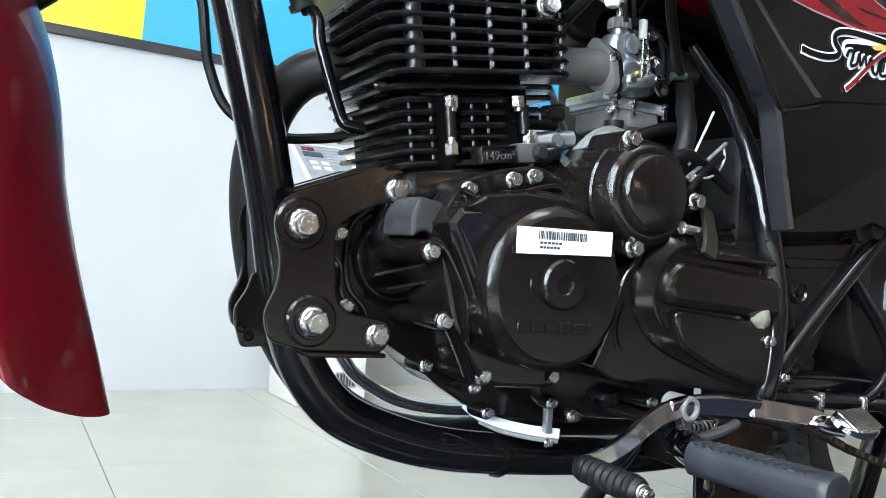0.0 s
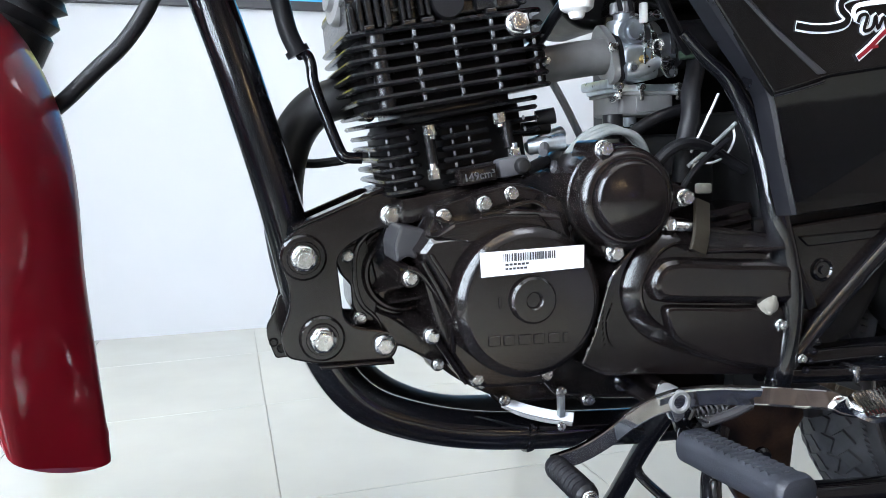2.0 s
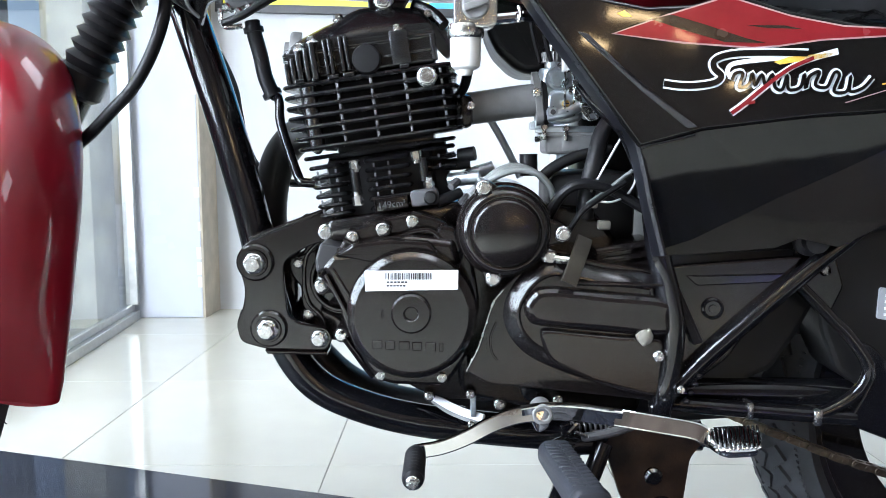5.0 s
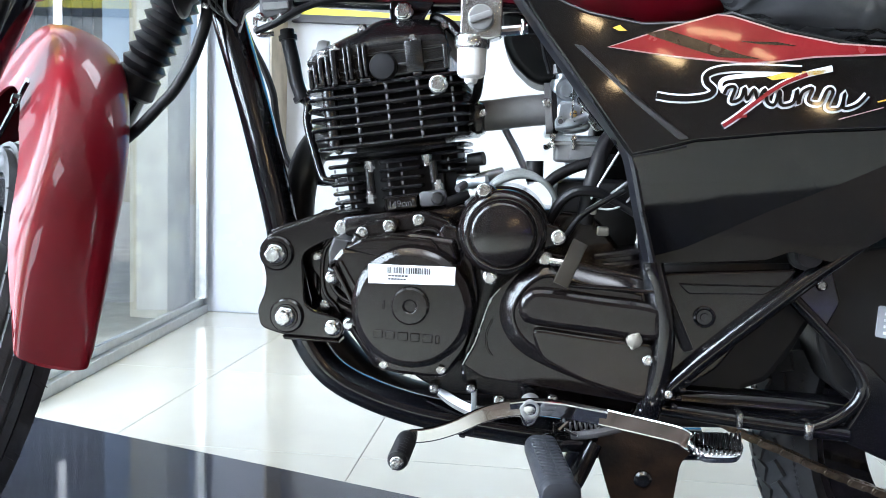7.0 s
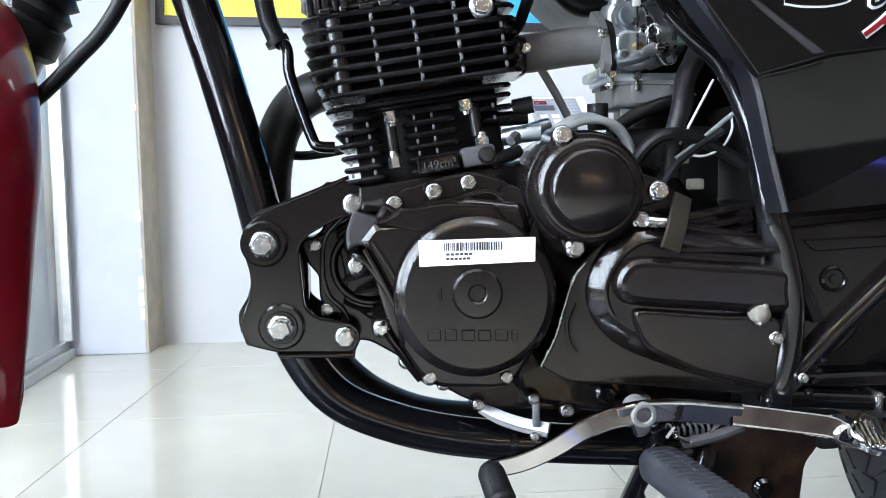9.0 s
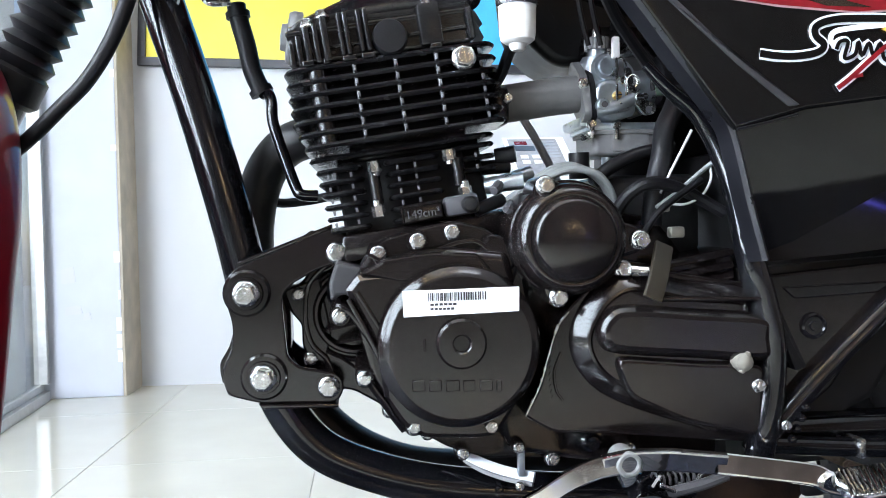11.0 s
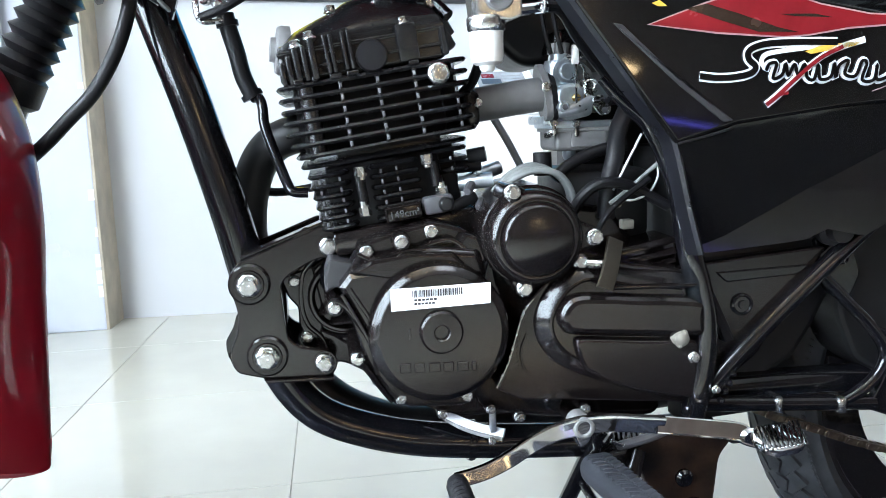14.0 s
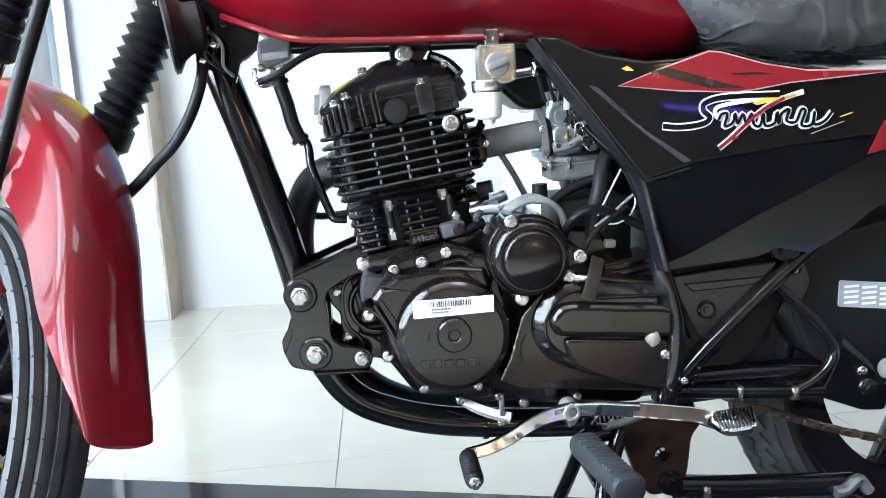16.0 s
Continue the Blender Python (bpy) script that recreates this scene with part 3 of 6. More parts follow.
part("lower_rail", tube([(0.262, -0.13, 0.236), (0.35, -0.13, 0.228), (0.43, -0.132, 0.222), (0.47, -0.132, 0.219)], 0.0088, 14), FRAMEPAINT, bike)
part("swingarm", tube([(0.27, -0.10, 0.238), (0.45, -0.095, 0.234), (0.60, -0.095, 0.222), (0.72, -0.095, 0.205)], 0.017, 16), FRAMEPAINT, bike, "black swingarm")
part("clamp", block(0.354, 0.360, -0.142, -0.120, 0.220, 0.238, 0.002), ZINC, bike, "small bright cable clip")
part("clamp", block(0.424, 0.433, -0.143, -0.12, 0.213, 0.231, 0.003), ZINC, bike)
peg_plate = part("footrest_plate", prism(rounded([(0.465, 0.305), (0.482, 0.30), (0.525, 0.258), (0.556, 0.215), (0.55, 0.188), (0.52, 0.19), (0.46, 0.214), (0.476, 0.245), (0.486, 0.27)], 0.006), -0.138, -0.130, 0.002), FRAMEPAINT, bike, "black pressed passenger footrest bracket")
bolt(0.524, -0.138, 0.222, 0.012, peg_plate, mat=FRAMEPAINT)
part("footrest_stub", tube([(0.548, -0.14, 0.245), (0.55, -0.17, 0.25), (0.555, -0.22, 0.255)], 0.013, 14), DULLALLOY, peg_plate)
bolt(0.515, -0.140, 0.245, 0.006, peg_plate)

# plates and boxes behind the braces
plate = part("inner_plate", prism(rounded([(0.268, 0.385), (0.405, 0.395), (0.33, 0.285), (0.285, 0.25), (0.272, 0.30)], 0.006), -0.138, -0.130, 0.002), SATIN, bike, "satin black inner cover plate")
part("grommet", lathe([(0.0115, -0.137), (0.0115, -0.1405), (0.0095, -0.1415), (0.0080, -0.1395), (0.0045, -0.1395), (0.0040, -0.1415), (0.0, -0.1415)], 0.3125, 0.3400, 24), FRAMEPAINT, plate)
part("slot", prism(rounded([(0.283, 0.375), (0.389, 0.377), (0.372, 0.367), (0.295, 0.364)], 0.003), -0.1395, -0.137, 0.001), FRAMEPAINT, plate)
part("strap", prism(rounded([(0.262, 0.375), (0.272, 0.372), (0.303, 0.305), (0.292, 0.302)], 0.003), -0.146, -0.138, 0.002), RUBBER, plate, "black rubber strap")
toolbox = part("tool_box", prism(rounded([(0.43, 0.405), (0.90, 0.50), (0.90, 0.235), (0.52, 0.225), (0.46, 0.262), (0.44, 0.31)], 0.01), -0.112, -0.03, 0.006), PLASTIC, bike, "black plastic tool box behind the braces")
lab = part("data_plate", prism(rounded([(0.498, 0.357), (0.580, 0.347), (0.578, 0.313), (0.497, 0.323)], 0.003), -0.1145, -0.112), LABEL, bike, "dull silver data sticker with pale print", 0)
for i in range(4):
    for j in range(3):
        part("print_bar", block(0.504 + j * 0.024, 0.523 + j * 0.024, -0.1155, -0.1145, 0.326 + i * 0.007 - j * 0.003, 0.329 + i * 0.007 - j * 0.003), DECALWHITE, lab, "", 0)
gus = part("corner_plate", prism(rounded([(0.40, 0.40), (0.44, 0.405), (0.455, 0.36), (0.44, 0.325), (0.415, 0.345)], 0.005), -0.124, -0.118, 0.002), FRAMEPAINT, bike, "black corner plate with a round hole")
part("rim", lathe([(0.006, -0.1245), (0.0045, -0.1265), (0.003, -0.1245)], 0.434, 0.377, 16), CHROME, gus)
part("inner_fender", prism([(0.262, 0.39), (0.45, 0.40), (0.45, 0.36), (0.42, 0.30), (0.395, 0.262), (0.372, 0.252), (0.365, 0.205), (0.27, 0.20)], -0.10, -0.06, 0.008), PLASTIC, bike, "black plastic inner mudguard")
part("battery_box", block(0.27, 0.45, -0.095, 0.09, 0.36, 0.50, 0.01), PLASTIC, bike)

# engine bracket plates
br = rounded([(-0.190, 0.402), (-0.104, 0.4345), (-0.088, 0.426), (-0.087, 0.405), (-0.119, 0.3965), (-0.144, 0.383), (-0.1525, 0.372), (-0.1485, 0.316), (-0.137, 0.306), (-0.108, 0.301), (-0.096, 0.288), (-0.103, 0.272), (-0.175, 0.2745), (-0.204, 0.283), (-0.2085, 0.305), (-0.1985, 0.327), (-0.1965, 0.347), (-0.2035, 0.374), (-0.2015, 0.391)], 0.008)
bracket = part("engine_bracket", prism(br, -0.053, -0.047, 0.0015), SATIN, bike, "black steel engine mounting plate with two large bolts")
part("hump", prism(rounded([(-0.140, 0.420), (-0.1231, 0.4335), (-0.1139, 0.4290), (-0.100, 0.4330), (-0.104, 0.420), (-0.130, 0.412)], 0.003), -0.0528, -0.0472, 0.0012), SATIN, bracket)
part("flange", prism([(-0.190, 0.402), (-0.104, 0.4345), (-0.1045, 0.438), (-0.191, 0.4055)], -0.053, -0.030, 0.0012), SATIN, bracket)
part("flange", prism([(-0.175, 0.2745), (-0.103, 0.272), (-0.103, 0.2685), (-0.172, 0.270)], -0.058, -0.030, 0.0012), SATIN, bracket)
far = share("engine_bracket", bracket, bike, pose(-0.004, 0.10, 0), "black steel engine mounting plate")
for x, z, r in [(-0.183, 0.377, 0.0215), (-0.170, 0.2995, 0.0215)]:
    part("boss", lathe([(r, -0.053), (r, -0.0555), (r * 0.9, -0.0575), (r * 0.72, -0.0575), (r * 0.68, -0.060), (0.0, -0.060)], x, z, 32), SATIN, bracket)
    bolt(x, -0.060, z, 0.0125, bracket, 12, "large zinc-plated flange bolt")
for x, z in [(-0.100, 0.4115), (-0.1115, 0.2875)]:
    part("boss", lathe([(0.0125, -0.053), (0.0125, -0.054), (0.0, -0.054)], x, z, 24), SATIN, bracket)
    bolt(x, -0.054, z, 0.0105, bracket, 5)
for i, (x, z) in enumerate([(-0.137, 0.406), (-0.131, 0.4085), (-0.125, 0.411), (-0.113, 0.413), (-0.1105, 0.414)]):
    part("stamp_mark", block(-0.0012, 0.0012, -0.0003, 0.0003, -0.003, 0.003, m=pose(x, -0.0533, z, 0, -20 + 15 * (i % 3))), SATIN, bracket, "stamped mark", 0)
# Added block that hides the bright wall so the bracket gap stays dark.
part("gap_blocker", block(-0.176, -0.1515, 0.02, 0.06, 0.292, 0.372, 0.004), SATIN, bracket)
part("tab", prism(rounded([(-0.2045, 0.335), (-0.2090, 0.320), (-0.2185, 0.305), (-0.2185, 0.293), (-0.2115, 0.271), (-0.190, 0.272), (-0.190, 0.335)], 0.004), -0.002, 0.003, 0.001), SATIN, bracket, "bent side tab")
for tx, tz in ((-0.2125, 0.288), (-0.2055, 0.281)):
    part("tab_hole", lathe([(0.0046, -0.0024), (0.0040, -0.0036), (0.0032, -0.0024)], tx, tz, 16), FRAMEPAINT, bracket)

# crankcase
case = part("crankcase", prism(rounded([(-0.122, 0.372), (-0.128, 0.335), (-0.122, 0.305), (-0.100, 0.288), (-0.062, 0.275), (-0.035, 0.250), (0.0, 0.224), (0.10, 0.207), (0.255, 0.225), (0.27, 0.34), (0.21, 0.43), (0.06, 0.452), (-0.02, 0.437), (-0.085, 0.43), (-0.104, 0.405)], 0.012), -0.022, 0.085, 0.004), SATIN, bike, "satin black painted crankcase")
part("case_flange", prism(rounded([(-0.132, 0.386), (-0.147, 0.376), (-0.142, 0.366), (-0.131, 0.355), (-0.129, 0.330), (-0.138, 0.312), (-0.134, 0.300), (-0.112, 0.279), (-0.0894, 0.2770), (-0.0615, 0.2600), (-0.0337, 0.2370), (0.001, 0.2160), (0.0366, 0.2030), (0.11, 0.200), (0.108, 0.222), (0.04, 0.25), (-0.03, 0.258), (-0.08, 0.295), (-0.12, 0.325), (-0.128, 0.375), (-0.10, 0.408), (-0.08, 0.425), (-0.094, 0.432), (-0.125, 0.405)], 0.006), -0.0255, -0.012, 0.002), SATIN, case)
for x, y, z, r in [(-0.129, -0.026, 0.3094, 0.0068), (-0.1385, -0.026, 0.372, 0.0068), (-0.082, -0.043, 0.4153, 0.0068), (-0.078, -0.110, 0.3055, 0.0072), (-0.0554, -0.040, 0.2583, 0.0062), (0.0145, -0.037, 0.2125, 0.006), (0.097, -0.060, 0.2105, 0.0068), (0.159, -0.10, 0.229, 0.0055), (0.145, -0.108, 0.216, 0.005), (0.063, -0.07, 0.226, 0.0055), (-0.022, -0.07, 0.243, 0.0055)]:
    part("boss", lathe([(r * 1.3, -0.012), (r * 1.18, y + 0.001), (r * 1.05, y), (0, y)], x, z, 18), SATIN, case)
    bolt(x, y, z, r, case, 20)
part("flange_ridge", bar([(-0.098, -0.030, 0.412), (-0.108, -0.030, 0.402), (-0.122, -0.028, 0.389), (-0.130, -0.026, 0.376), (-0.1325, -0.026, 0.356), (-0.1315, -0.026, 0.338), (-0.126, -0.026, 0.322), (-0.114, -0.026, 0.309), (-0.108, -0.026, 0.292)], 0.0022, 0.005, 6), SATIN, case, "raised joint ridge")
part("flange_ridge", bar([(-0.102, -0.026, 0.400), (-0.114, -0.025, 0.394), (-0.124, -0.024, 0.398), (-0.132, -0.022, 0.392)], 0.0020, 0.005, 5), SATIN, case)
part("case_side", prism(rounded([(-0.154, 0.376), (-0.118, 0.388), (-0.108, 0.335), (-0.116, 0.300), (-0.130, 0.308), (-0.1365, 0.322), (-0.1365, 0.343), (-0.146, 0.354)], 0.004), -0.027, 0.03, 0.002), SATIN, case)
part("shaft_seal", lathe([(0.0150, -0.03), (0.0150, -0.058), (0.0130, -0.062), (0.0105, -0.062), (0.0100, -0.070), (0.0070, -0.0725), (0.0065, -0.078), (0.0, -0.078)], 0.132, 0.2275, 24), FRAMEPAINT, case, "black seal boss of the gear shaft")
part("drain_bracket", bar([(0.008, -0.006, 0.2150), (0.018, -0.015, 0.2060), (0.034, -0.030, 0.2000), (0.054, -0.048, 0.1965), (0.078, -0.066, 0.1950)], 0.0048, 0.0020, 5), DECALWHITE, case, "bright silver-white strap under the engine")
part("bracket_pin", block(0.063, 0.0695, -0.066, -0.058, 0.196, 0.222, 0.001), ALLOY, case)
part("strap_edge", bar([(0.018, -0.018, 0.2000), (0.034, -0.033, 0.1930), (0.054, -0.050, 0.1895), (0.076, -0.067, 0.1885)], 0.0022, 0.0018, 5), DULLALLOY, case)
bolt(0.064, -0.067, 0.188, 0.0045, case)
part("chrome_pipe", tube([(-0.075, 0.22, 0.300), (-0.052, 0.22, 0.258), (-0.0287, 0.22, 0.2243), (-0.0145, 0.22, 0.2069), (0.0089, 0.22, 0.1903), (0.0406, 0.22, 0.1738), (0.081, 0.22, 0.1628), (0.1353, 0.22, 0.156), (0.22, 0.22, 0.152)], 0.0085, 16), CHROME, bike, "chrome bar below the far side of the engine")
part("rear_case", prism(rounded([(0.04, 0.45), (0.20, 0.44), (0.26, 0.36), (0.262, 0.195), (0.13, 0.205), (0.05, 0.22)], 0.02), -0.060, -0.015, 0.006), SATIN, bike)

scoop = part("scoop_plate", prism(rounded([(0.198, 0.398), (0.2577, 0.4080), (0.2617, 0.3818), (0.255, 0.372), (0.1966, 0.3700)], 0.003), -0.098, -0.05, 0.002), SATIN, bike, "ribbed black plate above the sprocket cover")
for z in (0.3945, 0.3830, 0.3735):
    part("rib", bar([(0.198, -0.1005, z), (0.228, -0.1015, z + 0.0048), (0.258, -0.1005, z + 0.0096)], 0.0030, 0.0016, 3, 20), SATIN, scoop)

# magneto cover
mag = part("magneto_cover", prism(rounded([(-0.083, 0.350), (-0.090, 0.382), (-0.066, 0.4225), (-0.03, 0.433), (0.004, 0.4395), (0.035, 0.43), (0.062, 0.40), (0.072, 0.34), (0.06, 0.285), (0.036, 0.25), (0.02, 0.248), (-0.03, 0.251), (-0.046, 0.262), (-0.070, 0.300), (-0.078, 0.33)], 0.01), -0.112, -0.015, 0.004), SATIN, bike, "satin black magneto cover with a raised round drum")
part("drum", lathe([(0.0685, -0.10), (0.0675, -0.118), (0.0674, -0.146), (0.0668, -0.1500), (0.0658, -0.1518), (0.0618, -0.1552), (0.0590, -0.1568), (0.0580, -0.1572), (0.0, -0.158)], 0.0, 0.3365, 96), SATIN, mag, "round satin black drum", 16)
part("wedge", prism([(-0.092, 0.384), (-0.082, 0.396), (-0.018, 0.402), (0.01, 0.385), (-0.03, 0.292), (-0.058, 0.298), (-0.064, 0.328)], -0.136, -0.105, 0.0045, 1, flat=0.7), SATIN, mag, "", 20)
part("ridge", bar([(-0.0985, -0.118, 0.370), (-0.090, -0.121, 0.366), (-0.080, -0.121, 0.352), (-0.068, -0.120, 0.332), (-0.062, -0.118, 0.312), (-0.060, -0.112, 0.292)], 0.0022, 0.006, 5), SATIN, mag)
part("ridge", bar([(-0.072, -0.116, 0.412), (-0.054, -0.118, 0.404), (-0.034, -0.12, 0.413), (-0.015, -0.12, 0.4145), (0.003, -0.12, 0.420), (0.019, -0.12, 0.421), (0.032, -0.122, 0.411), (0.040, -0.122, 0.397)], 0.0020, 0.005, 5), SATIN, mag)
part("ridge", bar([(-0.079, -0.12, 0.400), (-0.062, -0.121, 0.401), (-0.045, -0.122, 0.4005), (-0.027, -0.122, 0.407), (-0.004, -0.122, 0.411)], 0.0018, 0.004, 5), SATIN, mag)
part("ridge", bar([(-0.078, -0.112, 0.311), (-0.073, -0.110, 0.300), (-0.064, -0.108, 0.286), (-0.054, -0.105, 0.270), (-0.046, -0.10, 0.258)], 0.0028, 0.006, 5), SATIN, mag)

part("ridge", bar([(-0.060, -0.118, 0.398), (-0.04, -0.124, 0.410), (-0.015, -0.126, 0.414), (0.004, -0.126, 0.408)], 0.0025, 0.004, 5), SATIN, mag)
part("wedge", prism(rounded([(-0.045, 0.408), (-0.005, 0.418), (0.045, 0.412), (0.052, 0.385), (0.0, 0.38)], 0.006), -0.132, -0.105, 0.008, 3), SATIN, mag)
part("shelf", prism(rounded([(-0.081, 0.397), (-0.060, 0.409), (-0.022, 0.4135), (0.018, 0.4115), (0.030, 0.398), (-0.01, 0.383), (-0.05, 0.388)], 0.003), -0.1365, -0.105, 0.004, 2), SATIN, mag)
part("port_web", prism(rounded([(0.012, 0.400), (0.030, 0.428), (0.046, 0.424), (0.054, 0.40), (0.046, 0.392)], 0.004), -0.126, -0.10, 0.004), SATIN, mag)
lobe = part("lobe", lathe([(0.0485, -0.010), (0.0480, -0.022), (0.0460, -0.0265), (0.0435, -0.0270), (0.0420, -0.0235), (0.0400, -0.0235), (0.0390, -0.031), (0.0370, -0.0345), (0.0345, -0.0345), (0.0325, -0.030), (0.0310, -0.026), (0.012, -0.026), (0.0, -0.026)], -0.0865, 0.3520, 64), SATIN, mag, "round lobe with nested ridges and ribs")
for a, b in [((-0.1126, -0.046, 0.3383), (-0.0830, -0.081, 0.3500)), ((-0.1010, -0.045, 0.3264), (-0.0780, -0.076, 0.3350))]:
    rib_bm = loft([[(a[0], a[1], a[2] + e), (b[0], b[1], b[2] + e), (b[0], -0.024, b[2] - 0.004 + e), (a[0] - 0.004, -0.024, a[2] - 0.003 + e)] for e in (-0.0012, 0.0012)])
    part("rib", rib_bm, SATIN, mag, "", 0)
for pts in ([(-0.0898, 0.3766), (-0.0772, 0.3521), (-0.0602, 0.3165)], [(-0.0825, 0.3824), (-0.0696, 0.3603), (-0.0530, 0.3321)]):
    part("ridge", bar([(x, -0.1330, z) for x, z in pts], 0.0020, 0.0045, 5), SATIN, mag)
# Glossy guard given a lighter grey that stands for its broad reflection.
part("shield", prism(rounded([(-0.1005, 0.4053), (-0.0767, 0.4002), (-0.0734, 0.3909), (-0.0871, 0.3736), (-0.0943, 0.3778), (-0.1057, 0.3713), (-0.1067, 0.3877)], 0.004), -0.100, -0.030, 0.003, 2), GREYVENT, mag, "glossy guard over the starter boss, greyed for its sheen")
part("starter_boss", tube([(-0.076, -0.036, 0.418), (-0.084, -0.040, 0.408), (-0.093, -0.040, 0.392), (-0.099, -0.034, 0.376), (-0.100, -0.020, 0.366)], 0.0150, 24, scale=lambda t: 1.0 - 0.2 * t), FRAMEPAINT, mag, "smooth glossy black casting boss")
part("thin_wire", tube([(-0.074, -0.082, 0.410), (-0.0800, -0.080, 0.400), (-0.0880, -0.078, 0.388), (-0.0949, -0.074, 0.3765), (-0.1005, -0.068, 0.3660), (-0.0990, -0.066, 0.3590), (-0.093, -0.066, 0.356)], 0.0009, 6), RUBBER, mag, "thin black wire over the casting")

for x, y, z in [(-0.0975, -0.118, 0.361), (-0.0638, -0.112, 0.4125), (-0.0308, -0.126, 0.4228), (0.0, -0.111, 0.4292), (-0.0365, -0.105, 0.2600), (0.0304, -0.109, 0.2586)]:
    part("boss", lathe([(0.0105, -0.02), (0.0092, y + 0.004), (0.0085, y), (0.0, y)], x, z, 20), SATIN, mag)
    bolt(x, y, z, 0.0072, mag, 8)

plug = part("hub_plug", lathe([(0.0205, -0.156), (0.0205, -0.1620), (0.0185, -0.1642), (0.0080, -0.1645), (0.0068, -0.1635), (0.0062, -0.1605), (0.0, -0.1605)], 0.0, 0.3405, 40), SATIN, mag, "round inspection plug with a hexagon socket")
# raised maker's mark as plain blocks
for i, w in enumerate([0.0105, 0.0100, 0.0110, 0.0100, 0.0105, 0.0045]):
    x = -0.0405 + i * 0.0137
    z = 0.3075 - 0.0006 * i
    mark = block(0.0, w, -0.1592, -0.157, z - 0.0045, z + 0.0045, 0.0007, 1)
    part("raised_mark", mark, SATIN, mag, "", 0).location.x = x
part("raised_mark", block(-0.0305, -0.0285, -0.1592, -0.157, 0.335, 0.345, 0.0006, 1), SATIN, mag, "", 0)
stick = part("sticker", prism([(-0.0465, 0.3845), (0.0480, 0.3850), (0.0475, 0.3652), (-0.0460, 0.3635)], -0.1602, -0.1594), PAPER, bike, "white barcode sticker", 0)
random.seed(3)
x = -0.0260
while x < 0.0200:
    w = random.choice([0.0004, 0.0006, 0.0009, 0.0013])
    part("barcode_bar", block(x, x + w, -0.16045, -0.1602, 0.3755, 0.3822), INK, stick, "", 0)
    x += w + random.choice([0.0004, 0.0006, 0.001])
for i, (w, z) in enumerate([(0.022, 0.3728), (0.020, 0.3692)]):
    for j in range(6):
        part("print_bar", block(-0.0245 + j * w / 6, -0.0245 + (j + 0.75) * w / 6, -0.16045, -0.1602, z - 0.0009, z + 0.0009), INK, stick, "", 0)

# round starter cover
rc = part("round_cover", lathe([(0.050, -0.02), (0.050, -0.128), (0.0485, -0.130), (0.0475, -0.130), (0.0470, -0.142), (0.0455, -0.148), (0.0410, -0.1525), (0.0375, -0.1535), (0.0360, -0.1530), (0.0352, -0.1560), (0.0335, -0.1595), (0.0310, -0.1610), (0.0, -0.1618)], 0.0965, 0.4215, 64), SATIN, bike, "round satin black starter cover")
for x, z in [(0.0745, 0.4665), (0.155, 0.4195), (0.084, 0.3735)]:
    d = Vector((x - 0.0965, z - 0.4215)).normalized()
    n = Vector((-d.y, d.x))
    c, o = Vector((0.0965, 0.4215)), Vector((x, z))
    poly = [c + d * 0.035 + n * 0.018, c + d * 0.035 - n * 0.018, o - n * 0.010 + d * 0.002, o + d * 0.010, o + n * 0.010 + d * 0.002]
    part("lug", prism(rounded([tuple(p) for p in poly], 0.006), -0.143, -0.10, 0.003), SATIN, rc)
    bolt(x, -0.144, z, 0.0085, rc, 14)
part("wire_boot", tube([(0.052, -0.12, 0.40), (0.046, -0.125, 0.38), (0.05, -0.13, 0.36)], 0.004, 8), RUBBER, rc)

# sprocket cover
spr = part("sprocket_cover", prism(rounded([(0.056, 0.271), (0.070, 0.298), (0.083, 0.345), (0.094, 0.362), (0.113, 0.380), (0.142, 0.402), (0.16, 0.40), (0.19, 0.39), (0.262, 0.378), (0.272, 0.30), (0.262, 0.238), (0.137, 0.252), (0.08, 0.257)], 0.006), -0.134, -0.02, 0.002), SATIN, bike, "satin black front sprocket cover")
part("raised_body", dome(closed_curve([(0.150, 0.394), (0.120, 0.383), (0.1, 0.357), (0.0945, 0.332), (0.104, 0.306), (0.129, 0.284), (0.183, 0.262), (0.245, 0.244), (0.264, 0.262), (0.268, 0.30), (0.262, 0.362), (0.248, 0.378), (0.2, 0.384)]), [(0.0, -0.126), (0.0008, -0.1345), (0.0022, -0.1372), (0.0085, -0.1428), (0.0140, -0.1462), (0.0162, -0.1466), (0.0180, -0.1452), (0.020, -0.1452)]), SATIN, spr, "", 14)
part("lobe", dome(closed_curve([(0.262, 0.353), (0.200, 0.3600), (0.140, 0.3655), (0.122, 0.358), (0.1155, 0.345), (0.119, 0.332), (0.133, 0.3245), (0.200, 0.3180), (0.262, 0.3135), (0.267, 0.334)]), [(0.0, -0.142), (0.0005, -0.1500), (0.0018, -0.1528), (0.0050, -0.1558), (0.0080, -0.1570), (0.0088, -0.1572)]), SATIN, spr, "", 14)
part("lower_step", prism(rounded([(0.130, 0.3225), (0.21, 0.314), (0.262, 0.312), (0.258, 0.247), (0.19, 0.264), (0.14, 0.288)], 0.012), -0.1525, -0.146, 0.004, 3), SATIN, spr)
part("rib", block(0.165, 0.262, -0.156, -0.15, -0.0025, 0.0025, 0.002, m=pose(0, 0, 0.376, 0, 2)), SATIN, spr)
part("tab", bar([(0.1790, -0.136, 0.4140), (0.1725, -0.146, 0.400), (0.1655, -0.156, 0.386), (0.1590, -0.1605, 0.371)], 0.0082, 0.0022, 4), BROWN, spr, "dark brown rubber strap", 15)
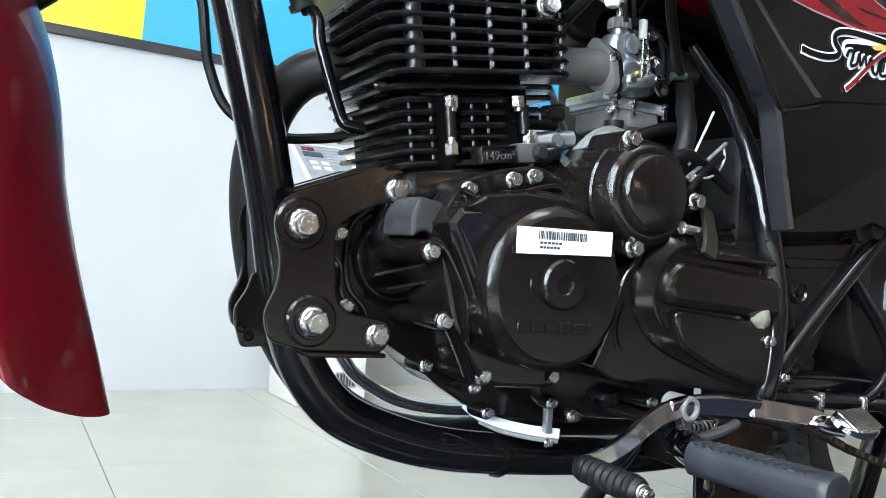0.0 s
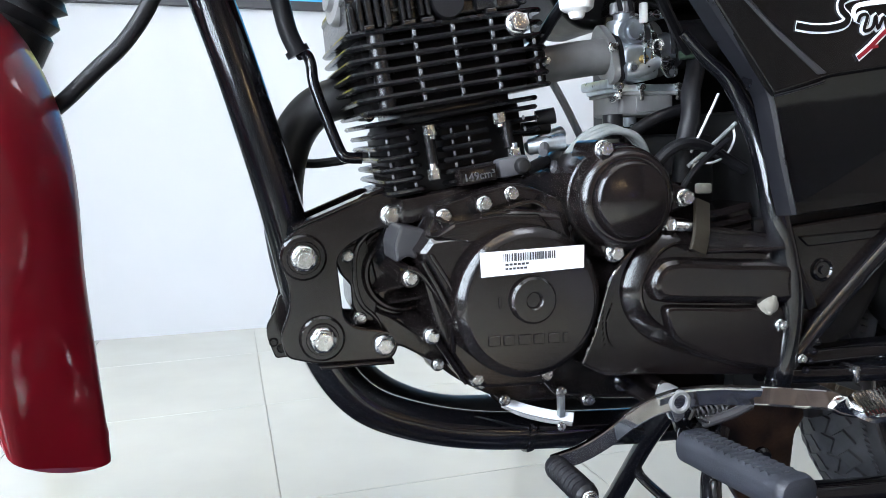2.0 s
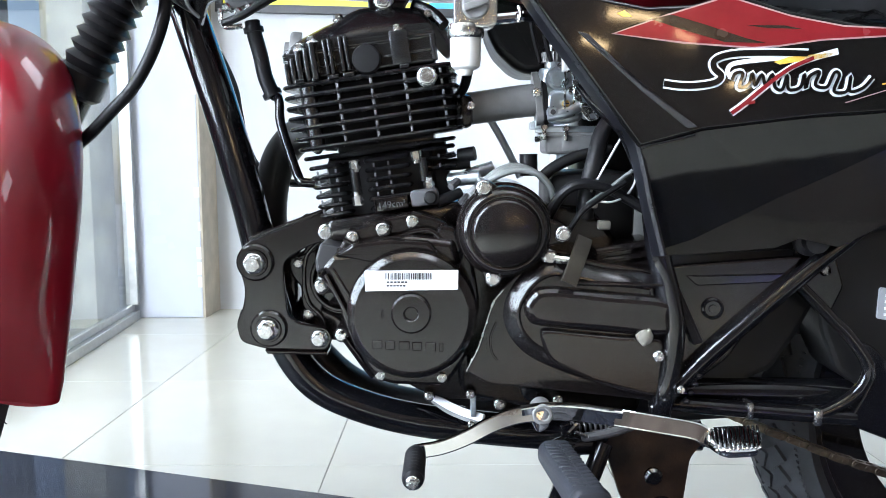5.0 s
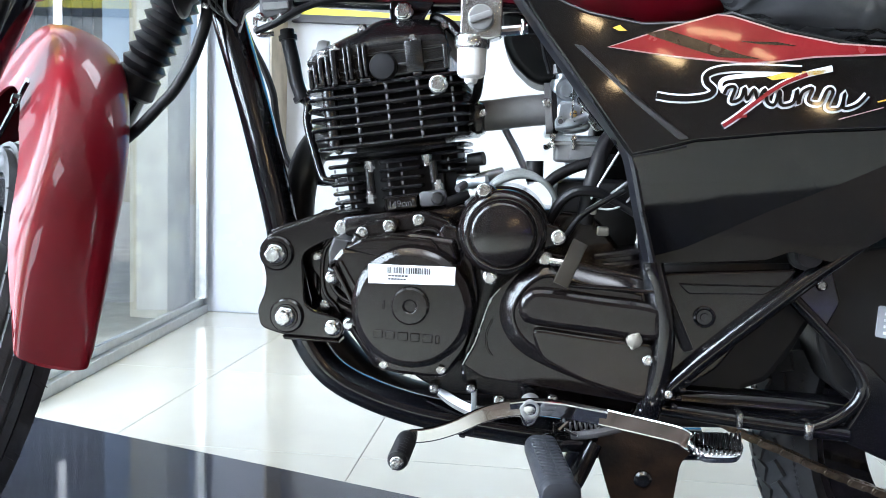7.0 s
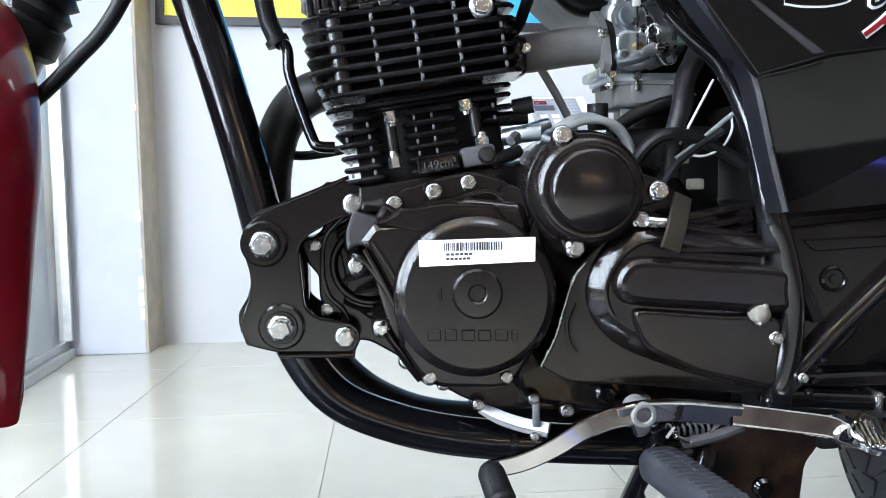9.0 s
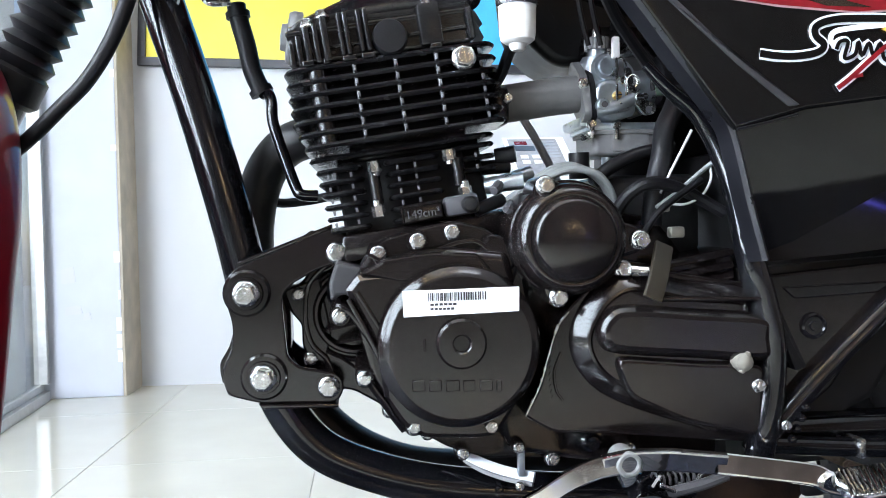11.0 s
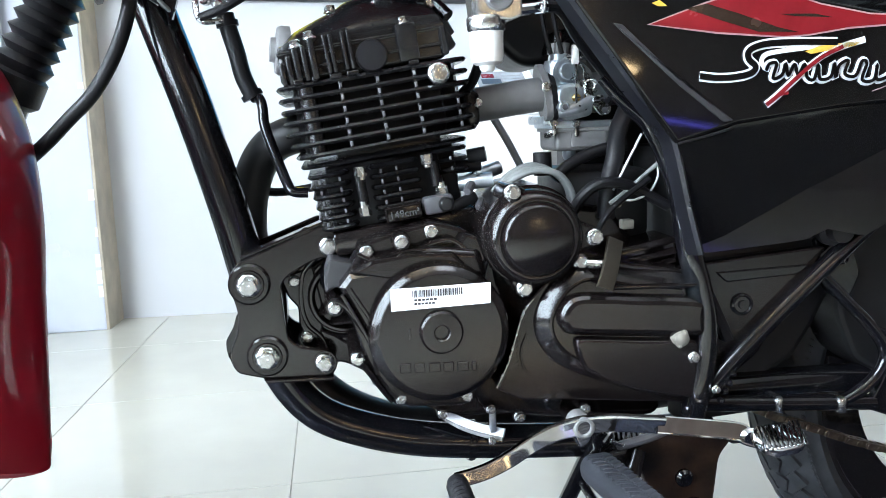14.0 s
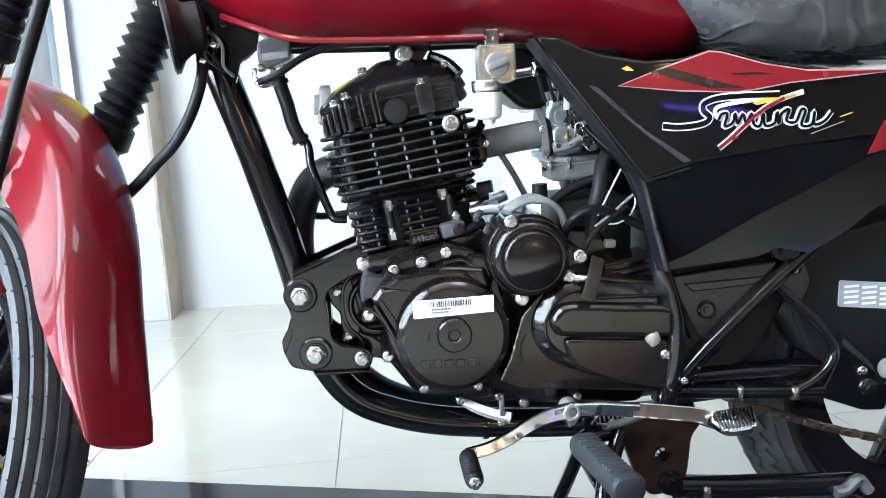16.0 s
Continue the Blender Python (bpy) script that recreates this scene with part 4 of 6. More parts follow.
part("cap", lathe([(0.0085, -0.150), (0.0085, -0.156), (0.0075, -0.160), (0.005, -0.162), (0.0, -0.1625)], 0.239, 0.3145, 10), CREAM, spr, "cream plastic screw cap")
part("cap_wing", block(-0.0022, 0.0022, -0.1615, -0.153, -0.0095, 0.0095, 0.0018, m=pose(0.2395, 0, 0.3145, 0, 20)), CREAM, spr)
part("oil_fitting", tube([(0.147, -0.144, 0.394), (0.157, -0.146, 0.393), (0.166, -0.146, 0.392)], 0.0045, 10), ZINC, spr)
bolt(0.1425, -0.135, 0.395, 0.0085, spr, 3)
# Bright tube stands for the highlight on the cover's bevelled edge.
part("gasket_edge", tube([(0.0955, -0.1345, 0.360), (0.085, -0.1345, 0.346), (0.0755, -0.1345, 0.318), (0.069, -0.1345, 0.297), (0.0565, -0.1345, 0.2725)], 0.0011, 6), ZINC, spr, "thin bright line drawn as the rim's highlight")
part("curved_bar", tube([(0.088, -0.1345, 0.325), (0.082, -0.1345, 0.309), (0.0835, -0.1345, 0.293), (0.089, -0.1345, 0.284)], 0.0012, 6), SATIN, spr)
for i in range(8):
    part("relief_mark", block(-0.0008, 0.0008, -0.1350, -0.134, -0.0014, 0.0014, m=pose(0.0785 + 0.00012 * (i - 3) ** 2, 0, 0.322 - i * 0.005, 0, 25)), SATIN, spr, "", 0)

# ---- cylinder and head, tilted forward ----
TILTC = radians(8.0)


def fin_m(v, u=0.0, y=0.0):
    return Matrix.Translation((-0.03 - v * math.sin(TILTC) + u * math.cos(TILTC), y, 0.42 + v * math.cos(TILTC) + u * math.sin(TILTC))) @ pose(0, 0, 0, 0, -math.degrees(TILTC))


def fin(u0, u1, y0, y1, r, v, th=0.0046, notch=()):
    """One cooling fin: a thin plate with a rounded outline and a bevelled rim, across the cylinder's axis."""
    poly = rounded([(u0, y0), (u1, y0), (u1, y1), (u0, y1)], r, 5)
    bm = bmesh.new()
    lo = [bm.verts.new((a, b, -th / 2)) for a, b in poly]
    hi = [bm.verts.new((a, b, th / 2)) for a, b in poly]
    mid = [bm.verts.new((a, b, 0)) for a, b in inset(poly, -0.0020)]
    m = len(poly)
    bm.faces.new(hi)
    bm.faces.new(lo[::-1])
    for i in range(m):
        j = (i + 1) % m
        bm.faces.new((lo[i], lo[j], mid[j], mid[i]))
        bm.faces.new((mid[i], mid[j], hi[j], hi[i]))
    return moved(bm, fin_m(v))


barrel = part("cylinder", moved(block(-0.060, 0.060, -0.054, 0.066, -0.01, 0.082, 0.008), fin_m(0)), FINROOT, bike, "black finned air-cooled cylinder")
part("core", moved(block(-0.058, 0.078, -0.044, 0.05, 0.012, 0.088, 0.006), fin_m(0)), FINROOT, barrel)
part("neck", moved(block(-0.044, 0.066, -0.052, 0.062, 0.080, 0.098, 0.004), fin_m(0)), FINPAINT, barrel)
head = part("cylinder_head", moved(block(-0.074, 0.074, -0.066, 0.074, 0.0945, 0.172, 0.010), fin_m(0)), FINROOT, bike, "black finned cylinder head")
part("core", moved(block(-0.076, 0.094, -0.050, 0.074, 0.096, 0.168, 0.012), fin_m(0)), FINROOT, head)
part("fin", fin(-0.080, 0.088, -0.079, 0.080, 0.022, 0.0858), FINPAINT, barrel, "long top fin of the cylinder", 40)
for i in range(6):
    v = 0.0746 - 0.0107 * i
    part("fin", fin(-0.0755 + 0.0008 * i, -0.036, -0.0785, 0.079, 0.019, v), FINPAINT, barrel, "", 40)
    part("fin", fin(-0.014, 0.034, -0.073, 0.080, 0.006, v), FINPAINT, barrel, "", 40)
    if i < 3:
        part("fin", fin(0.050, 0.086, -0.070, 0.080, 0.008, v + 0.003), FINPAINT, barrel, "", 40)
for i in range(7):
    part("fin", fin(-0.088 + 0.003 * max(0, 2 - i), 0.099, -0.092, 0.083, 0.024, 0.0962 + 0.01125 * i), FINPAINT, head, "", 40)
for u, r, y in [(-0.060, 0.0085, -0.0835), (-0.0275, 0.0022, -0.0905), (0.0085, 0.0022, -0.0905), (0.0445, 0.0022, -0.0905), (0.083, 0.0014, -0.0895)]:
    part("damper_post", moved(lathe([(r, 0.0), (r, 0.0675)], n=24), fin_m(0.0962, u, y) @ pose(0, 0, 0, 90)), FINPAINT, head)
    if r < 0.003:
        for i in range(6):
            part("damper_tip", moved(block(-0.0014, 0.0014, -0.0016, 0.0006, -0.0024, 0.0024, 0.0006, 1), fin_m(0.1018 + 0.01125 * i, u, y - r)), TIPGREY, head, "", 0)
for u, n in ((-0.066, 5), (-0.046, 5), (-0.004, 4), (0.012, 5), (0.068, 2)):
    for i in range(n):
        part("damper_tip", moved(block(-0.0012, 0.0012, -0.0014, 0.0, -0.0020, 0.0020, 0.0005, 1), fin_m(0.0692 - 0.0107 * i, u, -0.0735 - 0.003 * (u < -0.03))), TIPGREY, barrel, "", 0)
for ua, va, ub, vb in [(-0.0245, 0.0735, -0.0270, 0.0335), (0.0436, 0.0735, 0.0530, 0.0385)]:
    part("stud_column", moved(lathe([(0.0052, 0.0), (0.0052, va - vb - 0.010)], n=14), fin_m(vb + 0.006, (ua + 2 * ub) / 3, -0.0745) @ pose(0, 0, 0, 90)), FINPAINT, barrel)
    for u, v in ((ua, va), (ub, vb)):
        part("nut", moved(prism(hexagon(0.0062), -0.006, 0.004, 0.001), fin_m(v, u, -0.076) @ pose(0, 0, 0, 90)), ZINC, barrel, "bright dome nut")
        part("nut_tip", moved(lathe([(0.004, -0.004), (0.004, -0.009), (0.0, -0.011)], n=10), fin_m(v, u, -0.076) @ pose(0, 0, 0, -90 if v < 0.05 else 90)), ZINC, barrel)
base = part("cylinder_base", moved(block(-0.064, 0.085, -0.076, 0.08, -0.008, 0.016, 0.004), fin_m(0)), SATIN, bike)
cast = part("size_plate", moved(block(-0.019, 0.0175, -0.092, -0.074, -0.0075, 0.0075, 0.0015), fin_m(0.0255, 0.0105)), SATIN, bike, "cast plate with raised displacement figures")
part("rim", moved(block(-0.0185, 0.017, -0.0935, -0.0915, 0.0062, 0.0075, 0.0004, 1), fin_m(0.0255, 0.0105)), SATIN, cast, "", 0)
part("rim", moved(block(-0.0185, -0.0172, -0.0935, -0.0915, -0.007, 0.0062, 0.0004, 1), fin_m(0.0255, 0.0105)), SATIN, cast, "", 0)
txt = bpy.data.curves.new("size_text", "FONT")
txt.body, txt.size, txt.extrude, txt.align_x = "149cm\u00b3", 0.0102, 0.0008, "CENTER"
txt_ob = new("size_text_tmp", txt)
dg = bpy.context.evaluated_depsgraph_get()
me = bpy.data.meshes.new_from_object(txt_ob.evaluated_get(dg))
bpy.data.objects.remove(txt_ob)
me.materials.clear()
me.materials.append(GREYBAR)
raised = new("raised_text", me)
raised.parent, raised.matrix_basis = cast, fin_m(0.0215, 0.0105, -0.0926) @ pose(0, 0, 0, 90)
tens = part("chain_tensioner", moved(block(0.031, 0.062, -0.090, -0.07, -0.006, 0.012, 0.004), fin_m(0.0235)), GREYBAR, bike, "dark grey cam chain tensioner block")
part("plug", moved(lathe([(0.0075, 0.0), (0.0075, -0.006), (0.0055, -0.009), (0.0, -0.010)], n=18), fin_m(0.026, 0.053, -0.088)), PLASTIC, tens)
part("plug_tail", tube([(0.026, -0.080, 0.4470), (0.038, -0.076, 0.452), (0.052, -0.07, 0.457)], 0.0060, 12), RUBBER, tens)
part("sensor", tube([(0.036, -0.05, 0.487), (0.050, -0.05, 0.488), (0.063, -0.05, 0.489)], 0.0068, 14), RUBBER, base, "black rubber sensor plug")
part("pipe_stub", tube([(0.050, -0.03, 0.468), (0.066, -0.026, 0.476), (0.090, -0.02, 0.483)], 0.0075, 14), ALLOY, base, "short bright metal pipe stub")
for x, y, z, r in [(0.043, -0.086, 0.466, 0.005), (0.054, -0.084, 0.449, 0.004), (0.064, -0.08, 0.452, 0.0045), (0.060, -0.082, 0.438, 0.004)]:
    part("small_fitting", moved(lathe([(r, 0.012), (r, -0.003), (r * 0.7, -0.005), (0.0, -0.005)], n=8), pose(x, y, z, 20, 0, -25)), GREYBAR, base)

# cam cover
part("cam_housing", moved(prism(rounded([(-0.083, 0.168), (0.080, 0.168), (0.080, 0.204), (-0.080, 0.204)], 0.004), -0.083, 0.083, 0.004), pose(-0.03, 0, 0.42, 0, -8)), FINPAINT, head)
dome_top = [(-0.081, 0.198), (-0.0685, 0.2165), (-0.0449, 0.2271), (-0.0219, 0.2344), (-0.004, 0.2420), (0.0128, 0.2436), (0.038, 0.2410), (0.0612, 0.2356), (0.078, 0.2260), (0.083, 0.198)]
cov_rings = []
for y, f, w in [(-0.0835, 0.0, 1.0), (-0.0825, 0.20, 1.0), (-0.074, 0.42, 0.995), (-0.062, 0.68, 0.985), (-0.046, 0.90, 0.975), (-0.028, 1.0, 0.97), (0.02, 1.0, 0.97), (0.05, 0.75, 0.97), (0.07, 0.3, 0.97)]:
    arch = [(u * w, 0.2045 + (v - 0.2045) * f if 0 < k < 9 else 0.198) for k, (u, v) in enumerate(dome_top)]
    top = [p for p in smooth_path([(u, 0, v) for u, v in arch], 4)]
    cov_rings.append([(p.x, y, p.z) for p in top] + [(0.083 * w, y, 0.192), (-0.081 * w, y, 0.192)])
cov = part("cam_cover", moved(loft(cov_rings), pose(-0.03, 0, 0.42, 0, -8)), FINPAINT, bike, "black domed camshaft cover", 40)
part("cover_rim", moved(prism(rounded([(-0.082, 0.194), (0.083, 0.194), (0.083, 0.199), (-0.082, 0.199)], 0.002), -0.0845, 0.080, 0.002), pose(-0.03, 0, 0.42, 0, -8)), FINPAINT, cov)
for u, w, v0, v1, y in [(-0.0785, 0.005, 0.166, 0.188, -0.085), (-0.0715, 0.0052, 0.166, 0.193, -0.088), (-0.0640, 0.0060, 0.167, 0.199, -0.090), (-0.0562, 0.0050, 0.167, 0.200, -0.089), (-0.0482, 0.0064, 0.167, 0.206, -0.092), (-0.0345, 0.0040, 0.170, 0.2070, -0.092), (-0.0290, 0.0045, 0.170, 0.2070, -0.092), (-0.0175, 0.0042, 0.171, 0.2075, -0.092), (-0.0118, 0.0042, 0.171, 0.2075, -0.092), (0.044, 0.020, 0.170, 0.206, -0.0865), (0.0795, 0.006, 0.170, 0.198, -0.086)]:
    part("rib", moved(block(-w / 2, w / 2, y - 0.004, -0.076, v0, v1, 0.0016), fin_m(0, u)), FINPAINT, cov)
for u, w in ((-0.050, 0.006), (-0.030, 0.012), (-0.0135, 0.012), (0.046, 0.010), (-0.066, 0.010)):
    part("rib_foot", moved(block(-w / 2, w / 2, -0.0945, -0.078, 0.1652, 0.1700, 0.0012), fin_m(0, u)), FINPAINT, cov, "", 0)
part("cover_ledge", moved(block(0.024, 0.080, -0.0868, -0.07, 0.1800, 0.1832, 0.0012), fin_m(0)), FINPAINT, cov)
part("cover_ledge", moved(block(-0.046, -0.006, -0.0866, -0.07, 0.1795, 0.1822, 0.0012), fin_m(0)), FINPAINT, cov)
for u, v, y in [(-0.0625, 0.200, -0.084), (-0.0478, 0.2060, -0.084), (0.0435, 0.2055, -0.080), (-0.022, 0.233, -0.034), (0.0775, 0.221, -0.045)]:
    top_bolt = part("cover_bolt", moved(bolt_mesh(0.0068), pose(0, 0, 0, -90)), ZINC, cov, "", 40)
    top_bolt.matrix_basis = fin_m(v, u, y)
part("cam_cap", lathe([(0.0152, -0.08), (0.0152, -0.0935), (0.0140, -0.0955), (0.0, -0.0962)], -0.0480, 0.6000, 32), RUBBER, cov, "round matt black cam end cap")
bolt(0.0160, -0.0925, 0.5815, 0.0112, head, 10, "large bright washer-headed bolt")
insp = part("tappet_cap", lathe([(0.025, 0.008), (0.025, 0.0), (0.023, -0.004), (0.013, -0.005), (0.012, -0.010), (0.0, -0.011)], n=28), DULLALLOY, cov, "grey tappet inspection cap")
insp.matrix_basis = axis_to((-0.137, -0.03, 0.612), (-1, -0.15, 0.12))
share("tappet_cap", insp, cov, axis_to((0.030, -0.02, 0.632), (0.8, -0.2, 0.55)))
part("cover_arm", tube([(0.0, -0.03, 0.665), (0.02, -0.04, 0.655), (0.034, -0.05, 0.64)], 0.007, 10), FINPAINT, cov)
mount = part("head_mount", prism(rounded([(-0.05, 0.684), (0.006, 0.684), (-0.012, 0.656), (-0.02, 0.644), (-0.046, 0.644), (-0.05, 0.66)], 0.006), -0.045, -0.038, 0.002), FRAMEPAINT, bike, "black engine head mounting plate")
bolt(-0.0325, -0.046, 0.668, 0.0115, mount, 6)

# ---- exhaust, breather, intake ----
ex = part("exhaust_pipe", tube([(-0.095, 0.03, 0.528), (-0.128, 0.04, 0.527), (-0.158, 0.05, 0.514), (-0.180, 0.06, 0.482), (-0.191, 0.065, 0.43), (-0.188, 0.065, 0.37), (-0.172, 0.06, 0.303), (-0.136, 0.06, 0.241), (-0.082, 0.06, 0.193), (0.0, 0.06, 0.167), (0.15, 0.08, 0.160), (0.40, 0.12, 0.158)], 0.0215, 22), PLASTIC, bike, "matt black exhaust header pipe")
part("collar", lathe([(0.026, 0.006), (0.026, -0.006)], n=20), DULLALLOY, ex).matrix_basis = axis_to((-0.105, 0.033, 0.528), (-1, 0.2, 0))
bolt(-0.112, -0.03, 0.505, 0.006, ex)
rod = part("breather_pipe", tube([(-0.170, 0.012, 0.567), (-0.164, 0.006, 0.5665), (-0.1605, -0.001, 0.556), (-0.1590, -0.006, 0.536), (-0.1480, -0.010, 0.500), (-0.1385, -0.013, 0.473), (-0.1330, -0.0155, 0.4665), (-0.118, -0.016, 0.465)], 0.0056, 12), FRAMEPAINT, bike, "thin black breather pipe")
hose = part("breather_hose", tube([(-0.1935, 0.016, 0.655), (-0.191, 0.015, 0.64), (-0.1845, 0.014, 0.615), (-0.1795, 0.013, 0.590), (-0.1705, 0.012, 0.568)], 0.0092, 14), RUBBER, bike, "black rubber breather hose")
for p, d in [((-0.192, 0.016, 0.645), (0.15, 0, -1)), ((-0.1715, 0.012, 0.570), (0.45, 0, -0.9))]:
    part("hose_clip", lathe([(0.0118, -0.003), (0.0118, 0.003)], n=18), RUBBER, hose).matrix_basis = axis_to(p, d)
part("clip_ear", block(-0.002, 0.002, -0.001, 0.001, -0.004, 0.004, m=pose(-0.172, 0.008, 0.577)), GREYBAR, hose, "", 0)
part("thin_cable", tube([(-0.300, 0.10, 0.74), (-0.276, 0.10, 0.66), (-0.253, 0.10, 0.615), (-0.240, 0.10, 0.582), (-0.236, 0.10, 0.555), (-0.230, 0.10, 0.522), (-0.212, 0.09, 0.482), (-0.17, 0.075, 0.462), (-0.135, 0.06, 0.462), (-0.10, 0.05, 0.468)], 0.0052, 8), RUBBER, bike, "thin black cable")
valve = part("air_valve", prism(rounded([(-0.209, 0.690), (-0.190, 0.700), (-0.168, 0.696), (-0.170, 0.669), (-0.184, 0.664), (-0.201, 0.658), (-0.2095, 0.667)], 0.004), -0.045, 0.0, 0.004, 2), GREYBAR, bike, "small dark grey valve under the tank")
part("valve_cap", prism(rounded([(-0.204, 0.677), (-0.172, 0.679), (-0.171, 0.671), (-0.203, 0.668)], 0.002), -0.0475, -0.044, 0.001), DULLALLOY, valve)
for x, z in [(-0.205, 0.66), (-0.192, 0.655), (-0.18, 0.659)]:
    part("fitting", moved(lathe([(0.005, 0.0), (0.005, -0.012), (0.003, -0.014), (0.0, -0.014)], n=10), pose(x, -0.04, z, 0, 20)), ZINC, valve)
part("fitting", tube([(-0.215, -0.04, 0.66), (-0.213, -0.045, 0.645), (-0.205, -0.05, 0.639), (-0.19, -0.045, 0.641)], 0.003, 8), ZINC, valve)
part("cable_sheath", tube([(-0.21, -0.05, 0.643), (-0.185, -0.055, 0.652), (-0.15, -0.05, 0.672), (-0.11, -0.045, 0.683), (-0.05, -0.04, 0.686), (0.03, -0.04, 0.682)], 0.0045, 10), RUBBER, bike, "black cable under the tank")

inlet = part("intake_pipe", tube([(0.045, -0.02, 0.5485), (0.075, -0.02, 0.552), (0.11, -0.02, 0.557), (0.138, -0.02, 0.560)], 0.0185, 24), DULLALLOY, bike, "grey cast intake pipe")
fl = part("flange", prism(rounded([(-0.012, 0.034), (0.010, 0.030), (0.024, 0.0), (0.012, -0.030), (-0.010, -0.034), (-0.024, 0.0)], 0.010), -0.004, 0.004, 0.0012), DULLALLOY, inlet)
fl.matrix_basis = axis_to((0.141, -0.02, 0.5603), (1, 0, 0.08)) @ pose(0, 0, 0, 0, 30)
part("gasket", prism(rounded([(-0.012, 0.034), (0.010, 0.030), (0.024, 0.0), (0.012, -0.030), (-0.010, -0.034), (-0.024, 0.0)], 0.010), -0.010, -0.0045, 0.0012), RUBBER, inlet).matrix_basis = axis_to((0.141, -0.02, 0.5603), (1, 0, 0.08)) @ pose(0, 0, 0, 0, 30)
bolt(0.1385, -0.041, 0.567, 0.0055, inlet)
part("head_boss", block(0.046, 0.066, -0.045, 0.01, 0.528, 0.566, 0.006), FINPAINT, inlet)
bolt(0.064, -0.044, 0.553, 0.005, inlet)

carb = part("carburettor", tube([(0.149, -0.018, 0.562), (0.17, -0.018, 0.562), (0.195, -0.016, 0.564), (0.215, -0.015, 0.566)], 0.0200, 24), ALLOY, bike, "bright cast carburettor with a float bowl")
part("slide_chamber", moved(lathe([(0.0, 0.0), (0.0145, 0.0), (0.0150, -0.010), (0.0150, -0.044), (0.0135, -0.047), (0.0, -0.047)], n=28), pose(0.157, -0.022, 0.5480, -90)), ALLOY, carb)
part("neck", moved(lathe([(0.0090, 0.0), (0.0090, -0.010), (0.0, -0.010)], n=20), pose(0.157, -0.026, 0.594, -90)), ALLOY, carb)
part("top_cap", moved(prism([((0.0126 if k % 2 else 0.0114) * math.cos(math.pi * k / 18), (0.0126 if k % 2 else 0.0114) * math.sin(math.pi * k / 18)) for k in range(36)], -0.0115, 0.0, 0.0015), pose(0.157, -0.026, 0.6015, -90)), DULLALLOY, carb, "knurled cap")
part("cable_ferrule", moved(lathe([(0.005, 0.0), (0.0045, -0.007), (0.003, -0.012), (0.0, -0.012)], n=12), pose(0.157, -0.026, 0.613, -90)), ZINC, carb)
part("round_boss", lathe([(0.0135, -0.02), (0.0135, -0.040), (0.0120, -0.043), (0.0088, -0.043), (0.0080, -0.0465), (0.0, -0.047)], 0.1615, 0.5825, 28), ALLOY, carb, "round cast side boss")
part("body_front", prism(rounded([(0.150, 0.566), (0.163, 0.572), (0.180, 0.566), (0.190, 0.552), (0.190, 0.536), (0.168, 0.531), (0.152, 0.535), (0.148, 0.550)], 0.006), -0.044, 0.0, 0.005, 3), ALLOY, carb)
part("idle_tube", tube([(0.150, -0.046, 0.5400), (0.163, -0.049, 0.5420), (0.176, -0.049, 0.5460), (0.186, -0.046, 0.5520)], 0.0062, 14), ALLOY, carb)
part("idle_screw", lathe([(0.0065, -0.04), (0.0065, -0.052), (0.0048, -0.054), (0.0, -0.054)], 0.155, 0.5450, 16), ALLOY, carb)
part("slot_head", lathe([(0.0030, -0.052), (0.0030, -0.0555), (0.0, -0.0555)], 0.155, 0.5450, 10), INK, carb)
part("web", prism(rounded([(0.166, 0.590), (0.180, 0.594), (0.192, 0.584), (0.196, 0.566), (0.186, 0.560), (0.172, 0.570)], 0.005), -0.034, 0.0, 0.004, 2), ALLOY, carb)
part("choke_body", prism(rounded([(0.182, 0.600), (0.200, 0.594), (0.212, 0.572), (0.214, 0.545), (0.200, 0.536), (0.190, 0.556)], 0.006), -0.026, 0.01, 0.004, 2), DULLALLOY, carb)
part("top_plate", block(0.145, 0.2215, -0.036, 0.036, 0.5225, 0.5300, 0.0018), ALLOY, carb, "cast gasket plate above the bowl")
part("plate_tab", block(0.137, 0.160, -0.030, 0.034, 0.5265, 0.5365, 0.003), ALLOY, carb)
bowl = part("float_bowl", moved(block(-0.0315, 0.0315, -0.033, 0.033, -0.0135, 0.0135, 0.0055, 4), pose(0.1815, -0.0005, 0.5112)), DULLALLOY, carb, "smooth grey float bowl")
part("bowl_panel", block(0.168, 0.207, -0.0352, -0.030, 0.5015, 0.5195, 0.002), DULLALLOY, carb)
part("bowl_rim", block(0.148, 0.2150, -0.0365, 0.036, 0.5185, 0.5232, 0.0015), DULLALLOY, carb)
part("drain_nut", moved(lathe([(0.0075, 0.0), (0.0075, 0.007), (0.0055, 0.011), (0.0, 0.011)], n=14), pose(0.172, -0.012, 0.4985, -90)), ALLOY, carb)
for x, z in [(0.1475, 0.5285), (0.1720, 0.5270), (0.2150, 0.5270)]:
    part("screw", lathe([(0.0040, -0.03), (0.0040, -0.0405), (0.0030, -0.042), (0.0, -0.042)], x, z, 12), ZINC, carb)
    part("screw_shank", block(x - 0.0022, x + 0.0022, -0.0395, -0.0355, z - 0.014, z, 0.001), ZINC, carb)
part("vent_elbow", tube([(0.148, -0.034, 0.520), (0.142, -0.036, 0.516), (0.1385, -0.038, 0.515)], 0.0034, 10), ZINC, carb)
part("choke_link", block(0.1640, 0.1712, -0.0535, -0.0465, 0.589, 0.609, 0.0015), WHITEPLASTIC, carb, "white plastic choke lever")
part("link_rod", tube([(0.1680, -0.0515, 0.590), (0.1682, -0.0515, 0.565), (0.1685, -0.0515, 0.538)], 0.0013, 6), ZINC, carb)
